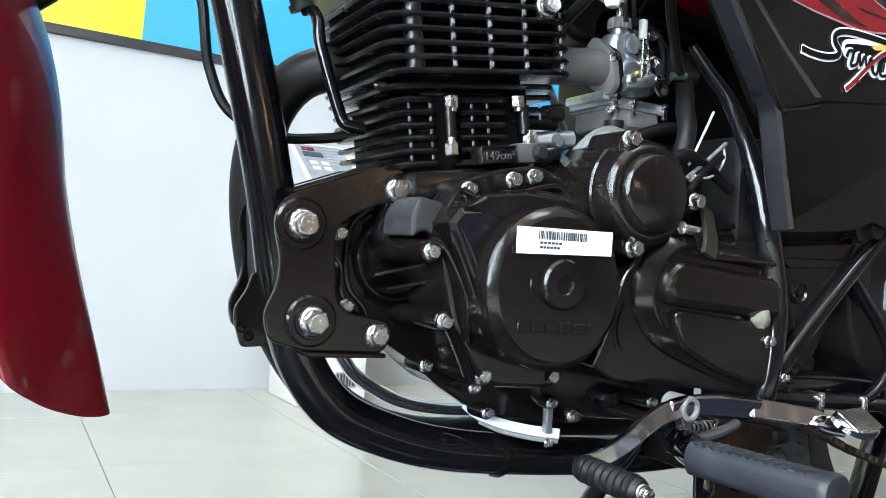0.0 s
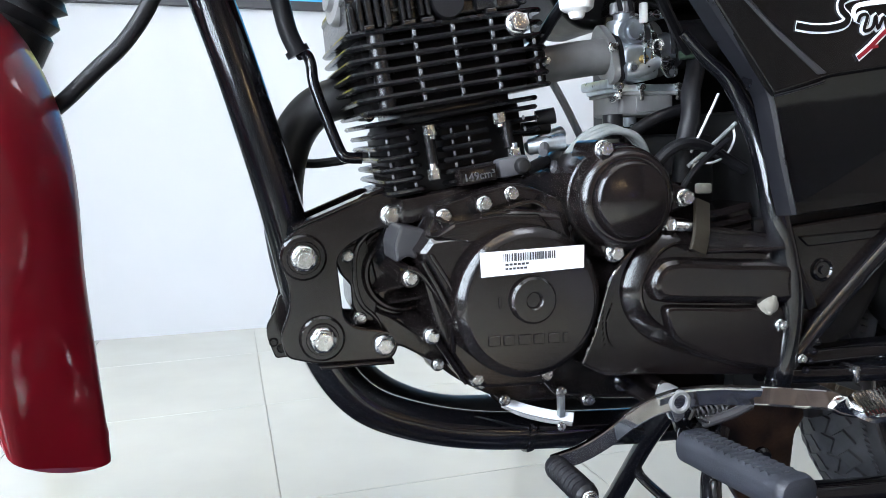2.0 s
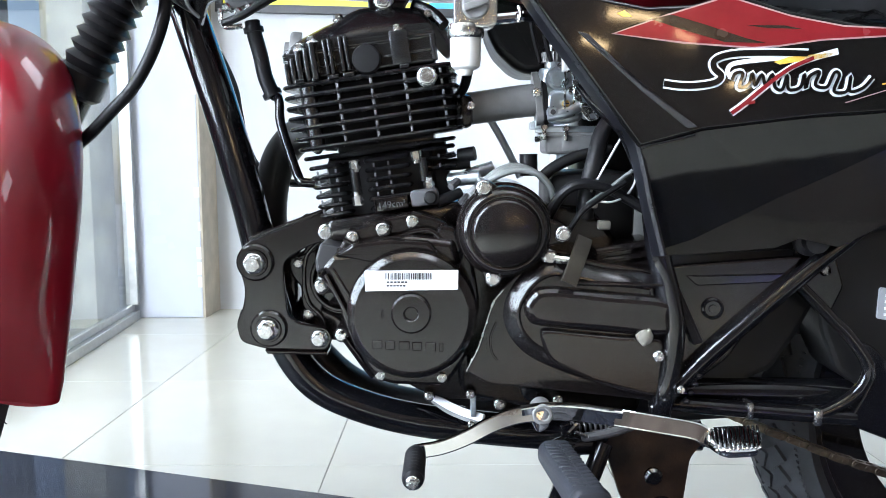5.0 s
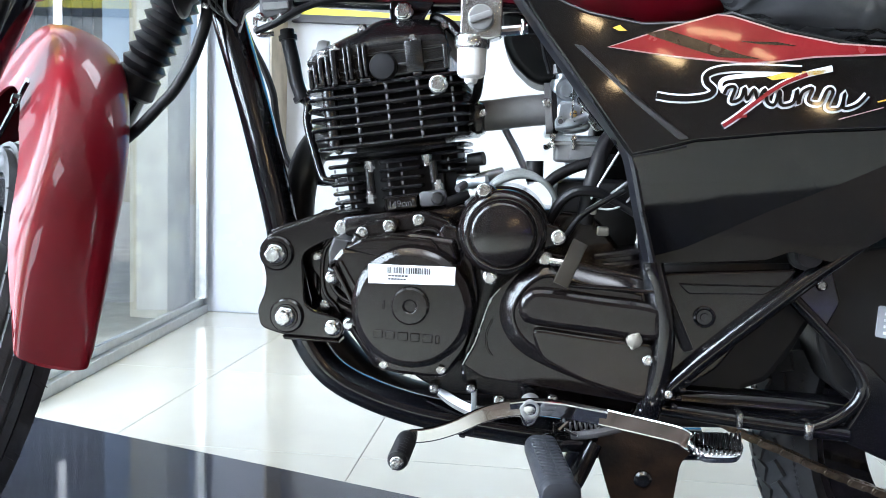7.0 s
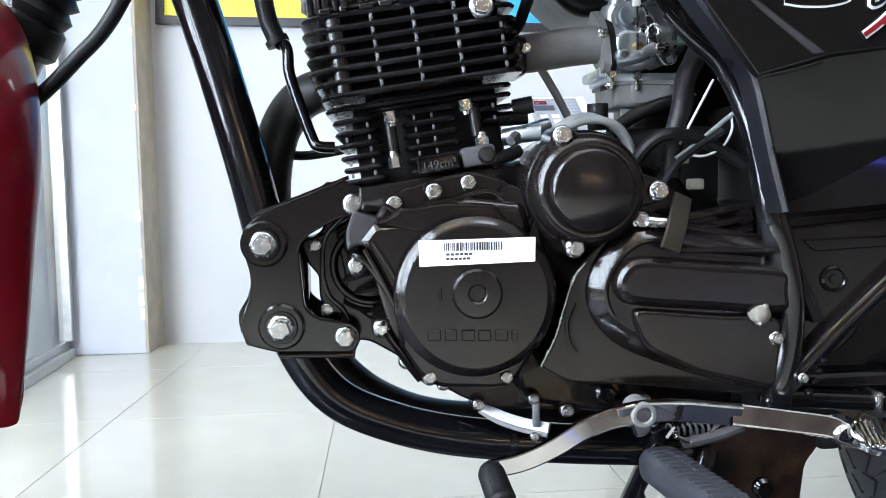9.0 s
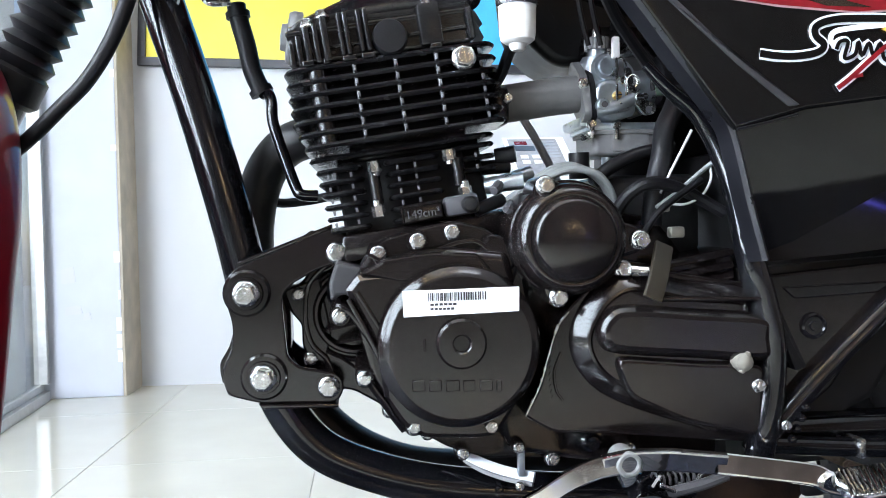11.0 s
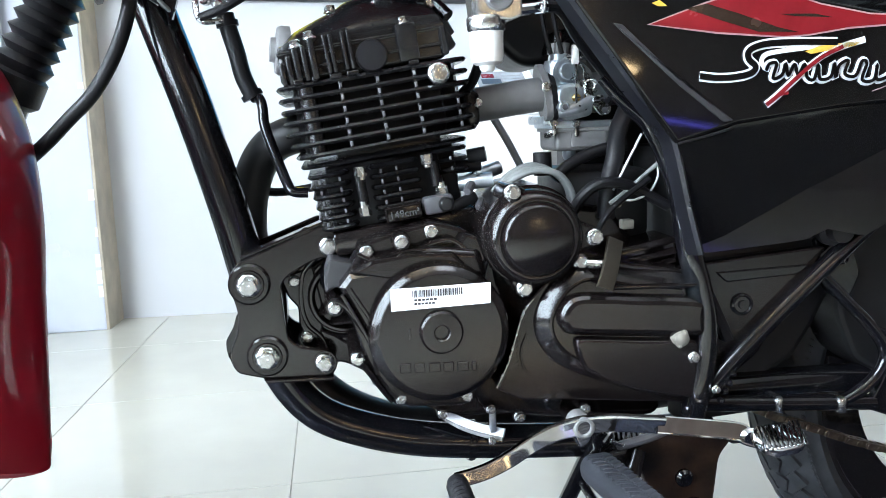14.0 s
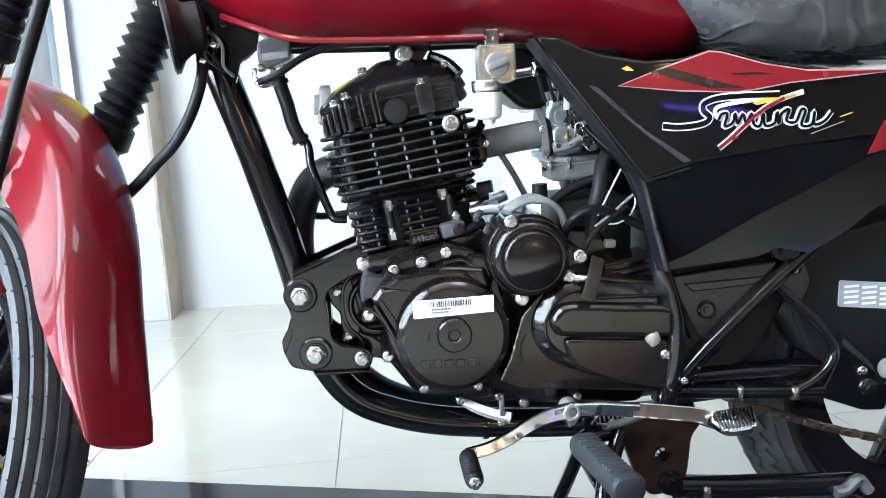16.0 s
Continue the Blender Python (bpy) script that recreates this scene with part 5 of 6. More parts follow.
part("link_rod", tube([(0.1700, -0.048, 0.590), (0.1755, -0.048, 0.588), (0.1790, -0.048, 0.578), (0.1790, -0.048, 0.552)], 0.0015, 6), ZINC, carb)
part("lever_plate", prism(rounded([(0.1760, 0.582), (0.1830, 0.580), (0.1880, 0.556), (0.2080, 0.544), (0.2060, 0.5365), (0.1960, 0.5345), (0.1800, 0.553)], 0.003), -0.050, -0.047, 0.0006), ZINC, carb, "bright throttle lever plate")
part("lever_hole", lathe([(0.0035, -0.0502), (0.0, -0.0504)], 0.2000, 0.5405, 14), INK, carb)
part("spring", tube([(0.184 + 0.0058 * math.cos(i * 1.05), -0.052 + 0.0007 * i, 0.567 + 0.0058 * math.sin(i * 1.05)) for i in range(26)], 0.0011, 5, 2), ZINC, carb)
for x, z, r, y, mt in [(0.1700, 0.5545, 0.0042, -0.049, BRASS), (0.1880, 0.5990, 0.0052, -0.040, ZINC), (0.1945, 0.5990, 0.0040, -0.042, ZINC), (0.1770, 0.5690, 0.0050, -0.046, ZINC), (0.1900, 0.5510, 0.0050, -0.052, ZINC), (0.1960, 0.5530, 0.0038, -0.050, ZINC), (0.1640, 0.5965, 0.0036, -0.042, ZINC)]:
    part("screw", lathe([(r, 0.0), (r, y), (r * 0.75, y - 0.002), (0.0, y - 0.002)], x, z, 12), mt, carb)
    part("slot_head", block(x - r * 0.75, x + r * 0.75, y - 0.0026, y - 0.0016, z - 0.0006, z + 0.0006), INK, carb, "", 0)
for pts in [[(0.198, 0.600), (0.206, 0.582), (0.208, 0.560)], [(0.170, 0.612), (0.190, 0.606), (0.209, 0.590)]]:
    part("vent_line", tube([(x, -0.040, z) for x, z in pts], 0.0024, 8), RUBBER, carb)
part("rear_boot", tube([(0.212, -0.025, 0.57), (0.235, -0.02, 0.572), (0.26, -0.01, 0.575)], 0.025, 18), RUBBER, carb)
part("fuel_fitting", tube([(0.205, -0.055, 0.556), (0.213, -0.058, 0.557), (0.220, -0.060, 0.557)], 0.0045, 12), GREENHOSE, carb, "pale green hose end")
part("air_box", prism(rounded([(0.078, 0.70), (0.0842, 0.638), (0.0953, 0.616), (0.1155, 0.597), (0.1291, 0.591), (0.1541, 0.591), (0.160, 0.620), (0.30, 0.62), (0.30, 0.70)], 0.008), 0.0, 0.10, 0.010, 3), INNER, bike, "black plastic air box under the seat")
part("filter_case", block(0.200, 0.52, 0.045, 0.14, 0.44, 0.69, 0.012, 3), INNER, bike, "black plastic filter case on the far side")

for dx in (0.0, 0.012):
    part("control_cable", tube([(0.13 + dx, -0.06, 0.68), (0.128 + dx, -0.062, 0.65), (0.132 + dx, -0.06, 0.625), (0.14 + dx, -0.055, 0.60)], 0.0025, 8), RUBBER, bike)
part("control_cable", tube([(0.11, -0.07, 0.685), (0.14, -0.075, 0.655), (0.162, -0.06, 0.63), (0.166, -0.045, 0.618)], 0.0022, 8), RUBBER, bike)

# fuel tap with settling bowl
tap = part("fuel_tap", prism(rounded([(-0.0215, 0.022), (0.0215, 0.022), (0.0215, -0.018), (0.010, -0.022), (-0.0215, -0.018)], 0.004), -0.010, 0.012, 0.002), TAPMETAL, bike, "zinc-plated fuel tap with a white settling bowl")
tap.matrix_basis = pose(0.0655, -0.139, 0.6450)
part("knob", lathe([(0.0135, -0.010), (0.0135, -0.014), (0.012, -0.0155), (0.0, -0.016)], 0.0, 0.0, 28), DULLALLOY, tap, "round grey tap disc")
for x, z in [(-0.016, 0.016), (0.016, 0.016), (-0.016, -0.012)]:
    part("screw", lathe([(0.003, -0.010), (0.003, -0.012), (0.0, -0.012)], x, z, 10), ZINC, tap)
part("tap_lever", block(-0.0125, 0.0125, -0.0195, -0.0155, -0.0035, 0.0035, 0.0015, m=pose(0, 0, 0, 0, -18)), DULLALLOY, tap)
part("neck", block(-0.011, 0.005, -0.002, 0.010, 0.018, 0.040, 0.003), CHROME, tap)
part("outlet", tube([(0.018, 0.0, -0.012), (0.035, 0.004, -0.010), (0.048, 0.006, -0.008)], 0.0055, 10), CHROME, tap)
part("collar", moved(lathe([(0.0175, 0.0), (0.0185, -0.002), (0.0185, -0.011), (0.0168, -0.0135), (0.0, -0.0135)], n=10), pose(-0.0095, 0.005, -0.0165, 90)), ZINC, tap, "zinc faceted collar ring")
part("bowl", moved(lathe([(0.0155, 0.0), (0.0152, 0.022), (0.0142, 0.0275), (0.0110, 0.030), (0.0075, 0.0305), (0.0065, 0.0345), (0.0050, 0.036), (0.0, 0.036)], n=32), pose(-0.0095, 0.005, -0.0300, -90)), WHITEPLASTIC, tap, "milky white plastic settling bowl")
part("fuel_hose", tube([(0.112, -0.133, 0.637), (0.130, -0.125, 0.634), (0.155, -0.10, 0.610), (0.195, -0.07, 0.575), (0.212, -0.06, 0.560)], 0.0055, 10), RUBBER, bike)
part("hose_clip", tube([(0.108, -0.140, 0.630), (0.110, -0.142, 0.638), (0.108, -0.140, 0.645)], 0.0018, 8), ZINC, bike, "small bright hose clip")
part("drain_hose", tube([(0.062, -0.095, 0.600), (0.060, -0.07, 0.588), (0.056, -0.05, 0.573), (0.047, -0.03, 0.560)], 0.0055, 10), RUBBER, bike, "short black hose")
part("clutch_cable", tube([(0.076, 0.0, 0.556), (0.0842, 0.0, 0.5444), (0.1014, 0.0, 0.516), (0.1174, 0.0, 0.4852), (0.124, 0.0, 0.470)], 0.0042, 10), LABEL, bike, "grey sleeved cable running down behind the cylinder")

# hoses and wires between the cylinder and the panel
for i, off in enumerate([0.0, 0.006, 0.012]):
    part("grey_sleeve", tube([(0.070, -0.085 + off, 0.460), (0.088, -0.09 + off, 0.474 + 0.4 * off), (0.112, -0.09 + off, 0.482 + 0.4 * off), (0.135, -0.09 + off, 0.478), (0.150, -0.085 + off, 0.462), (0.156, -0.08 + off, 0.44)], 0.0034, 10), GREYHOSE, bike, "pale grey wiring sleeve")
part("starter_pipe", tube([(0.040, -0.055, 0.470), (0.055, -0.062, 0.472), (0.073, -0.066, 0.474)], 0.0078, 14), ALLOY, bike, "short bright starter pipe")
part("rubber_grommet", tube([(0.05, -0.05, 0.497), (0.068, -0.055, 0.50)], 0.008, 12), RUBBER, bike)
part("rubber_grommet", tube([(0.128, -0.06, 0.475), (0.1275, -0.06, 0.499)], 0.010, 12), RUBBER, bike)
part("black_hose", tube([(0.232, -0.045, 0.556), (0.217, -0.064, 0.536), (0.204, -0.078, 0.518), (0.196, -0.09, 0.493), (0.1885, -0.09, 0.46), (0.186, -0.09, 0.43)], 0.0095, 16), RUBBER, bike, "thick black drain hose")
part("black_hose", tube([(0.140, -0.06, 0.470), (0.1535, -0.06, 0.4822), (0.1729, -0.06, 0.4925), (0.1944, -0.06, 0.4993), (0.22, -0.06, 0.503)], 0.0065, 12), RUBBER, bike)
part("black_hose", tube([(0.145, -0.09, 0.43), (0.16, -0.1, 0.457), (0.18, -0.105, 0.468), (0.21, -0.1, 0.462), (0.25, -0.1, 0.44)], 0.006, 10), RUBBER, bike)
part("white_wire", tube([(0.2205, -0.100, 0.515), (0.212, -0.101, 0.500), (0.200, -0.101, 0.478), (0.1905, -0.100, 0.459)], 0.0013, 8), WIRE, bike, "thin white wire")
part("black_wire", tube([(0.240, -0.100, 0.486), (0.226, -0.102, 0.476), (0.206, -0.102, 0.460), (0.186, -0.102, 0.446)], 0.0022, 8), GREYHOSE, bike, "grey sleeved wire")
part("white_wire", tube([(0.2375, -0.100, 0.482), (0.2370, -0.102, 0.470), (0.2280, -0.103, 0.456), (0.2120, -0.103, 0.4485), (0.194, -0.102, 0.450)], 0.0012, 8), WIRE, bike)
part("black_wire", tube([(0.165, -0.12, 0.42), (0.178, -0.122, 0.44), (0.2, -0.115, 0.455), (0.225, -0.11, 0.47)], 0.0032, 8), RUBBER, bike)
part("connector", block(0.190, 0.197, -0.108, -0.10, 0.442, 0.449, 0.002), CREAM, bike, "yellowed plastic connector")
part("connector", block(0.199, 0.212, -0.104, -0.092, 0.4185, 0.4285, 0.002), CREAM, bike)
part("dark_backing", block(0.152, 0.25, -0.055, 0.06, 0.40, 0.478, 0.01), PLASTIC, bike)

# ---- tank, seat, side panel ----


def superring(x, zb, zt, hw, n=24, p=2.6, under=9.0):
    out = []
    for i in range(n):
        a = 2 * math.pi * i / n
        c, s = math.cos(a), math.sin(a)
        q = p if s > 0 else min(p, under)
        yy = hw * math.copysign(abs(c) ** (2 / q), c)
        zz = (zb + zt) / 2 + (zt - zb) / 2 * math.copysign(abs(s) ** (2 / q), s)
        out.append((x, yy, zz))
    return out


def spline(table, x):
    for (a, *p), (b, *q) in zip(table, table[1:]):
        if a <= x <= b:
            t = (x - a) / (b - a)
            t = t * t * (3 - 2 * t) * 0.35 + t * 0.65
            return [u + (v - u) * t for u, v in zip(p, q)]


tank_rows = [(-0.275, 0.742, 0.80, 0.03), (-0.245, 0.722, 0.84, 0.075), (-0.20, 0.698, 0.87, 0.11), (-0.15, 0.684, 0.89, 0.128), (-0.04, 0.678, 0.90, 0.14), (0.08, 0.676, 0.89, 0.14), (0.15, 0.664, 0.86, 0.137), (0.215, 0.650, 0.83, 0.130), (0.262, 0.639, 0.80, 0.126), (0.300, 0.640, 0.77, 0.122), (0.325, 0.650, 0.74, 0.110), (0.350, 0.668, 0.70, 0.07)]
xs = [-0.275 + (0.625 * i / 44) for i in range(45)]
part("fuel_tank", loft([superring(x, *spline(tank_rows, min(x, 0.3499)), n=48, p=3.4, under=2.5) for x in xs]), RED, bike, "glossy deep red fuel tank", 60)
part("tank_seam", tube([(-0.245, -0.05, 0.722), (-0.20, -0.085, 0.702), (-0.15, -0.1, 0.686), (-0.04, -0.11, 0.680), (0.08, -0.11, 0.678)], 0.004, 8), RED, bike, "welded seam flange of the tank")
seat_rows = [(0.235, 0.742, 0.765, 0.06), (0.26, 0.708, 0.785, 0.115), (0.276, 0.685, 0.790, 0.128), (0.309, 0.664, 0.790, 0.138), (0.3425, 0.647, 0.785, 0.142), (0.376, 0.634, 0.780, 0.144), (0.41, 0.626, 0.775, 0.145), (0.45, 0.6205, 0.77, 0.145), (0.53, 0.6185, 0.77, 0.145), (0.95, 0.64, 0.79, 0.13)]
xs = [0.235 + 0.715 * i / 60 for i in range(61)]
part("seat", loft([superring(x, *spline(seat_rows, min(x, 0.9499)), n=36, p=3.2) for x in xs]), WRAP, bike, "black seat still wrapped in wrinkled clear plastic", 60)

upper = [(0.104, 0.670), (0.122, 0.640), (0.222, 0.506), (0.283, 0.522), (0.392, 0.534), (0.52, 0.542), (0.95, 0.60), (0.95, 0.64), (0.54, 0.613), (0.447, 0.618), (0.36, 0.634), (0.31, 0.650), (0.268, 0.640), (0.2256, 0.6385), (0.175, 0.6485), (0.155, 0.656), (0.1287, 0.6690)]
panel = part("side_panel", prism(upper, -0.178, -0.150, 0.004, 3), PANEL, bike, "gloss black plastic side panel with a script decal")
low_rows = []
for top_p, fold_p, end_p in [((0.2240, 0.507), (0.2440, 0.402), (0.2465, 0.3975)), ((0.283, 0.5225), (0.283, 0.4145), (0.285, 0.4000)), ((0.330, 0.528), (0.330, 0.4385), (0.330, 0.4035)), ((0.365, 0.532), (0.365, 0.457), (0.365, 0.407)), ((0.392, 0.5345), (0.392, 0.469), (0.387, 0.4165)), ((0.43, 0.5365), (0.43, 0.487), (0.425, 0.408)), ((0.47, 0.5395), (0.47, 0.507), (0.466, 0.430)), ((0.52, 0.5425), (0.52, 0.530), (0.518, 0.470)), ((0.60, 0.553), (0.60, 0.5495), (0.592, 0.527)), ((0.95, 0.600), (0.95, 0.5975), (0.95, 0.585))]:
    inner_y = -0.177 + 0.20 * (top_p[1] - fold_p[1])
    row = [(top_p[0] + (fold_p[0] - top_p[0]) * t, -0.177 + (inner_y + 0.177) * t, top_p[1] + (fold_p[1] - top_p[1]) * t) for t in (0.0, 0.33, 0.67, 1.0)]
    row += [(fold_p[0] + (end_p[0] - fold_p[0]) * t, inner_y, fold_p[1] + (end_p[1] - fold_p[1]) * t) for t in (0.5, 1.0)]
    low_rows.append(row + [(p[0], p[1] + 0.010, p[2]) for p in row[::-1]])
part("lower_fold", loft(low_rows), PANEL, panel, "lower part with a folded facet", 6)
# Added dark piece stands for the shaded cavity behind the panel's edge.
part("cavity_shade", prism([(0.112, 0.665), (0.122, 0.655), (0.224, 0.512), (0.236, 0.505), (0.248, 0.512), (0.16, 0.64)], -0.158, -0.142, 0.002), INNER, panel, "matt black filler added as shade behind the panel edge")
edge_path = smooth_path([(0.0960, 0, 0.6640), (0.1150, 0, 0.6380), (0.1331, 0, 0.6132), (0.1518, 0, 0.5890), (0.1745, 0, 0.5590), (0.1960, 0, 0.5330), (0.2110, 0, 0.5130), (0.2165, 0, 0.5020), (0.2233, 0, 0.4758), (0.2300, 0, 0.4470), (0.2430, 0, 0.3990)], 5)
edge_rings = []
for k, p in enumerate(edge_path):
    d = (edge_path[min(k + 1, len(edge_path) - 1)] - edge_path[max(k - 1, 0)]).normalized()
    side = Vector((-d.z, 0, d.x))
    a, b, c = p + side * 0.0012, p + side * 0.0044, p + side * 0.0076
    edge_rings.append([(p.x, -0.1585, p.z), (a.x, -0.1640, a.z), (b.x, -0.1738, b.z), (c.x, -0.1768, c.z), (c.x + side.x * 0.003, -0.1740, c.z + side.z * 0.003), (p.x + side.x * 0.004, -0.1540, p.z + side.z * 0.004)])
part("front_edge", loft(edge_rings), EDGE, panel, "satin black chamfered front edge", 20)
part("vent_bar", prism(rounded([(0.160, 0.6160), (0.1700, 0.6140), (0.2223, 0.5665), (0.2775, 0.5262), (0.2677, 0.5248), (0.2230, 0.5600)], 0.002), -0.1792, -0.1775, 0.0008), GREYVENT, panel, "grey vent bar set in the panel")
part("crease", tube([(0.224, -0.1785, 0.5070), (0.2281, -0.1785, 0.5080), (0.250, -0.1785, 0.5125), (0.275, -0.1785, 0.5187)], 0.0012, 6), EDGE, panel)
part("grip_block", lathe([(0.012, -0.158), (0.012, -0.146), (0.017, -0.143), (0.017, -0.135), (0.012, -0.132)], 0.409, 0.412, 24), PLASTIC, panel, "black rubber grommet")


def decal(poly, depth, mat, label="", r=0.0):
    return part("decal", prism(rounded(poly, r) if r else poly, -0.178 - depth, -0.1778 - depth + 0.0008), mat, panel, label, 0)


flash = [(0.1954, 0.6136), (0.2458, 0.6300), (0.2958, 0.6446), (0.31, 0.6430), (0.36, 0.628), (0.41, 0.6185), (0.47, 0.6155), (0.535, 0.6140), (0.4691, 0.6115), (0.3902, 0.6074), (0.3511, 0.6021), (0.3252, 0.6005), (0.26, 0.6055)]
decal(inset(flash, -0.0015), 0.0010, DECALPINK, "pale pink pinstripe round the red flash")
decal(flash, 0.0014, DECALRED, "red flash decal")
decal([(0.229, 0.6265), (0.2481, 0.6305), (0.2799, 0.6212), (0.3186, 0.6085), (0.3381, 0.6040), (0.2993, 0.6050), (0.2607, 0.6162)], 0.0018, DARKFILM)
decal([(0.3185, 0.6204), (0.3541, 0.6200), (0.372, 0.6165), (0.335, 0.6180)], 0.0018, DARKFILM)
decal([(0.197, 0.6320), (0.204, 0.6345), (0.2115, 0.6290), (0.203, 0.6290)], 0.0012, DECALYELLOW, "small amber mark")
decal([(0.4850, 0.5210), (0.5040, 0.5580), (0.56, 0.575), (0.56, 0.535)], 0.0014, DECALRED, "red rear decal")
decal([(0.4500, 0.5660), (0.4652, 0.5702), (0.4660, 0.5690), (0.4510, 0.5648)], 0.0012, DECALYELLOW)
decal([(0.4163, 0.5486), (0.4559, 0.5606), (0.4562, 0.5600), (0.4168, 0.5479)], 0.0012, DECALPINK)

# script decal drawn as plain strokes


def stroke(pts, w, depth, mat, label=""):
    bm = bmesh.new()
    sweep(bm, [(x, -0.1785 - depth, z) for x, z in pts], [(w, 0.0003), (-w, 0.0003), (-w, -0.0003), (w, -0.0003)], 5)
    return part("decal_stroke", bm, mat, panel, label, 0)


swoosh = [(0.3780, 0.5940), (0.3390, 0.5950), (0.3070, 0.5940), (0.2910, 0.5890), (0.2900, 0.5810), (0.2970, 0.5740), (0.2920, 0.5680), (0.2760, 0.5650), (0.2580, 0.5650), (0.2430, 0.5670)]
hook = [(0.3780, 0.5930), (0.3490, 0.5900), (0.3190, 0.5870), (0.3060, 0.5840), (0.3030, 0.5780), (0.3060, 0.5730)]
wave = [(0.3070, 0.5700), (0.3100, 0.5760), (0.3170, 0.5760), (0.3140, 0.5630), (0.3230, 0.5660), (0.3260, 0.5760), (0.3290, 0.5650), (0.3350, 0.5750), (0.3390, 0.5650), (0.3450, 0.5750), (0.3480, 0.5630), (0.3550, 0.5610), (0.3590, 0.5740), (0.3610, 0.5610), (0.3720, 0.5630), (0.3750, 0.5750), (0.3770, 0.5620), (0.3800, 0.5730), (0.3890, 0.5770), (0.3860, 0.5650), (0.3970, 0.5630), (0.4030, 0.5760), (0.4080, 0.5740), (0.4040, 0.5590), (0.4160, 0.5590), (0.4190, 0.5730), (0.4190, 0.5590), (0.4310, 0.5620), (0.4400, 0.5720)]
slash = [(0.4060, 0.5960), (0.3830, 0.5900), (0.3640, 0.5820), (0.3500, 0.5730), (0.3330, 0.5590), (0.3190, 0.5470), (0.3080, 0.5390)]
stroke(swoosh, 0.0046, 0.0006, DECALWHITE, "white outlined script stroke")
stroke(swoosh, 0.0028, 0.0014, PANEL)
stroke(hook, 0.0022, 0.0007, DECALWHITE)
stroke(wave, 0.0036, 0.0006, DECALWHITE, "row of white outlined script loops")
stroke(wave, 0.0015, 0.0022, PANEL)
stroke(slash[3:], 0.0036, 0.0016, DECALWHITE)
stroke(slash[:4], 0.0030, 0.0012, DECALWHITE)
stroke(slash[1:4], 0.0018, 0.0024, DECALRED, "red slash through the script")
stroke(slash[3:], 0.0019, 0.0024, DECALRED)
decal([(0.346, 0.5865), (0.360, 0.5910), (0.4035, 0.5950), (0.3960, 0.5905), (0.372, 0.5870), (0.352, 0.5840)], 0.0020, DECALYELLOW)
stroke([(0.318, 0.5475), (0.330, 0.5495)], 0.0015, 0.0020, DECALRED)

# ---- gear lever, footrest, stand ----


lever = part("gear_lever", bar([(0.112, -0.171, 0.2375), (0.135, -0.170, 0.2405), (0.165, -0.174, 0.2410), (0.19, -0.1765, 0.2385), (0.212, -0.178, 0.2360)], 0.0092, 0.0036, 6, -14), CHROME, bike, "chrome heel-and-toe gear lever", 18)
part("rear_arm", bar([(0.205, -0.1776, 0.2367), (0.218, -0.1788, 0.2349), (0.25, -0.181, 0.230), (0.284, -0.184, 0.2245), (0.296, -0.188, 0.2190), (0.312, -0.195, 0.2165)], 0.0090, 0.0034, 6, 22), CHROME, lever, "", 18)
part("front_arm", bar([(0.004, -0.186, 0.204), (0.03, -0.184, 0.208), (0.055, -0.182, 0.217), (0.08, -0.178, 0.2290), (0.105, -0.172, 0.2360), (0.128, -0.170, 0.2390)], 0.0084, 0.0034, 6, 4, lambda s: 0.85 + 0.2 * s), CHROME, lever, "", 18)
part("boss", lathe([(0.0108, -0.150), (0.0108, -0.1748), (0.0092, -0.1762), (0.0070, -0.1762), (0.0060, -0.1715), (0.0, -0.1715)], 0.1330, 0.2385, 28), DULLALLOY, lever, "bright round socket screw")
# Black disc puts the shade inside the screw's recess into colour.
part("socket", lathe([(0.0056, -0.1705), (0.0056, -0.1722), (0.0, -0.1722)], 0.1330, 0.2385, 6), INK, lever)
part("arm_end", prism(rounded([(0.115, 0.246), (0.148, 0.246), (0.138, 0.222), (0.128, 0.218)], 0.006), -0.174, -0.166, 0.002), CHROME, lever)
toe = lathe([(0.0, -0.256), (0.0075, -0.256), (0.0098, -0.252)] + [(0.0108 if i % 2 else 0.0094, -0.250 + 0.0036 * i) for i in range(16)] + [(0.0095, -0.190), (0.0, -0.190)], 0.0045, 0.2035, 20)
part("toe_rubber", toe, RUBBER, lever, "ribbed black toe rubber")
bolt(0.0045, -0.256, 0.2035, 0.0068, lever)
heel = part("heel_pad", prism(rounded([(-0.030, 0.0), (-0.022, 0.018), (0.016, 0.018), (0.030, 0.004), (0.018, -0.016), (-0.018, -0.016)], 0.012), -0.004, 0.004, 0.003), CHROME, lever, "bright ridged heel pad")
heel.matrix_basis = pose(0.318, -0.206, 0.222, -62, 0, 8)
for i in range(-5, 6):
    r = part("ridge", block(-0.0013, 0.0013, -0.0058, -0.0036, -0.014, 0.016, 0.0006, 1), CHROME, lever, "", 0)
    r.matrix_basis = heel.matrix_basis @ pose(0.0045 * i, 0, 0, 0, 18)

section = rounded([(-0.0195, -0.006), (-0.0130, -0.0175), (0.0130, -0.0175), (0.0195, -0.006), (0.0195, 0.007), (0.0125, 0.0150), (-0.0125, 0.0150), (-0.0195, 0.007)], 0.006, 3)
rest = loft([[(a * q, y, b * q) for a, b in section] for y, q in [(-0.1235, 0.80), (-0.1225, 0.90), (-0.119, 0.97), (-0.115, 1.0), (-0.112, 0.96), (-0.110, 0.94), (0.0, 0.90)]])
fr = part("footrest", rest, GREYRUBBER, bike, "dark grey grooved rubber footrest")
fr.matrix_basis = pose(0.146, -0.172, 0.197, 0, 0, 8)
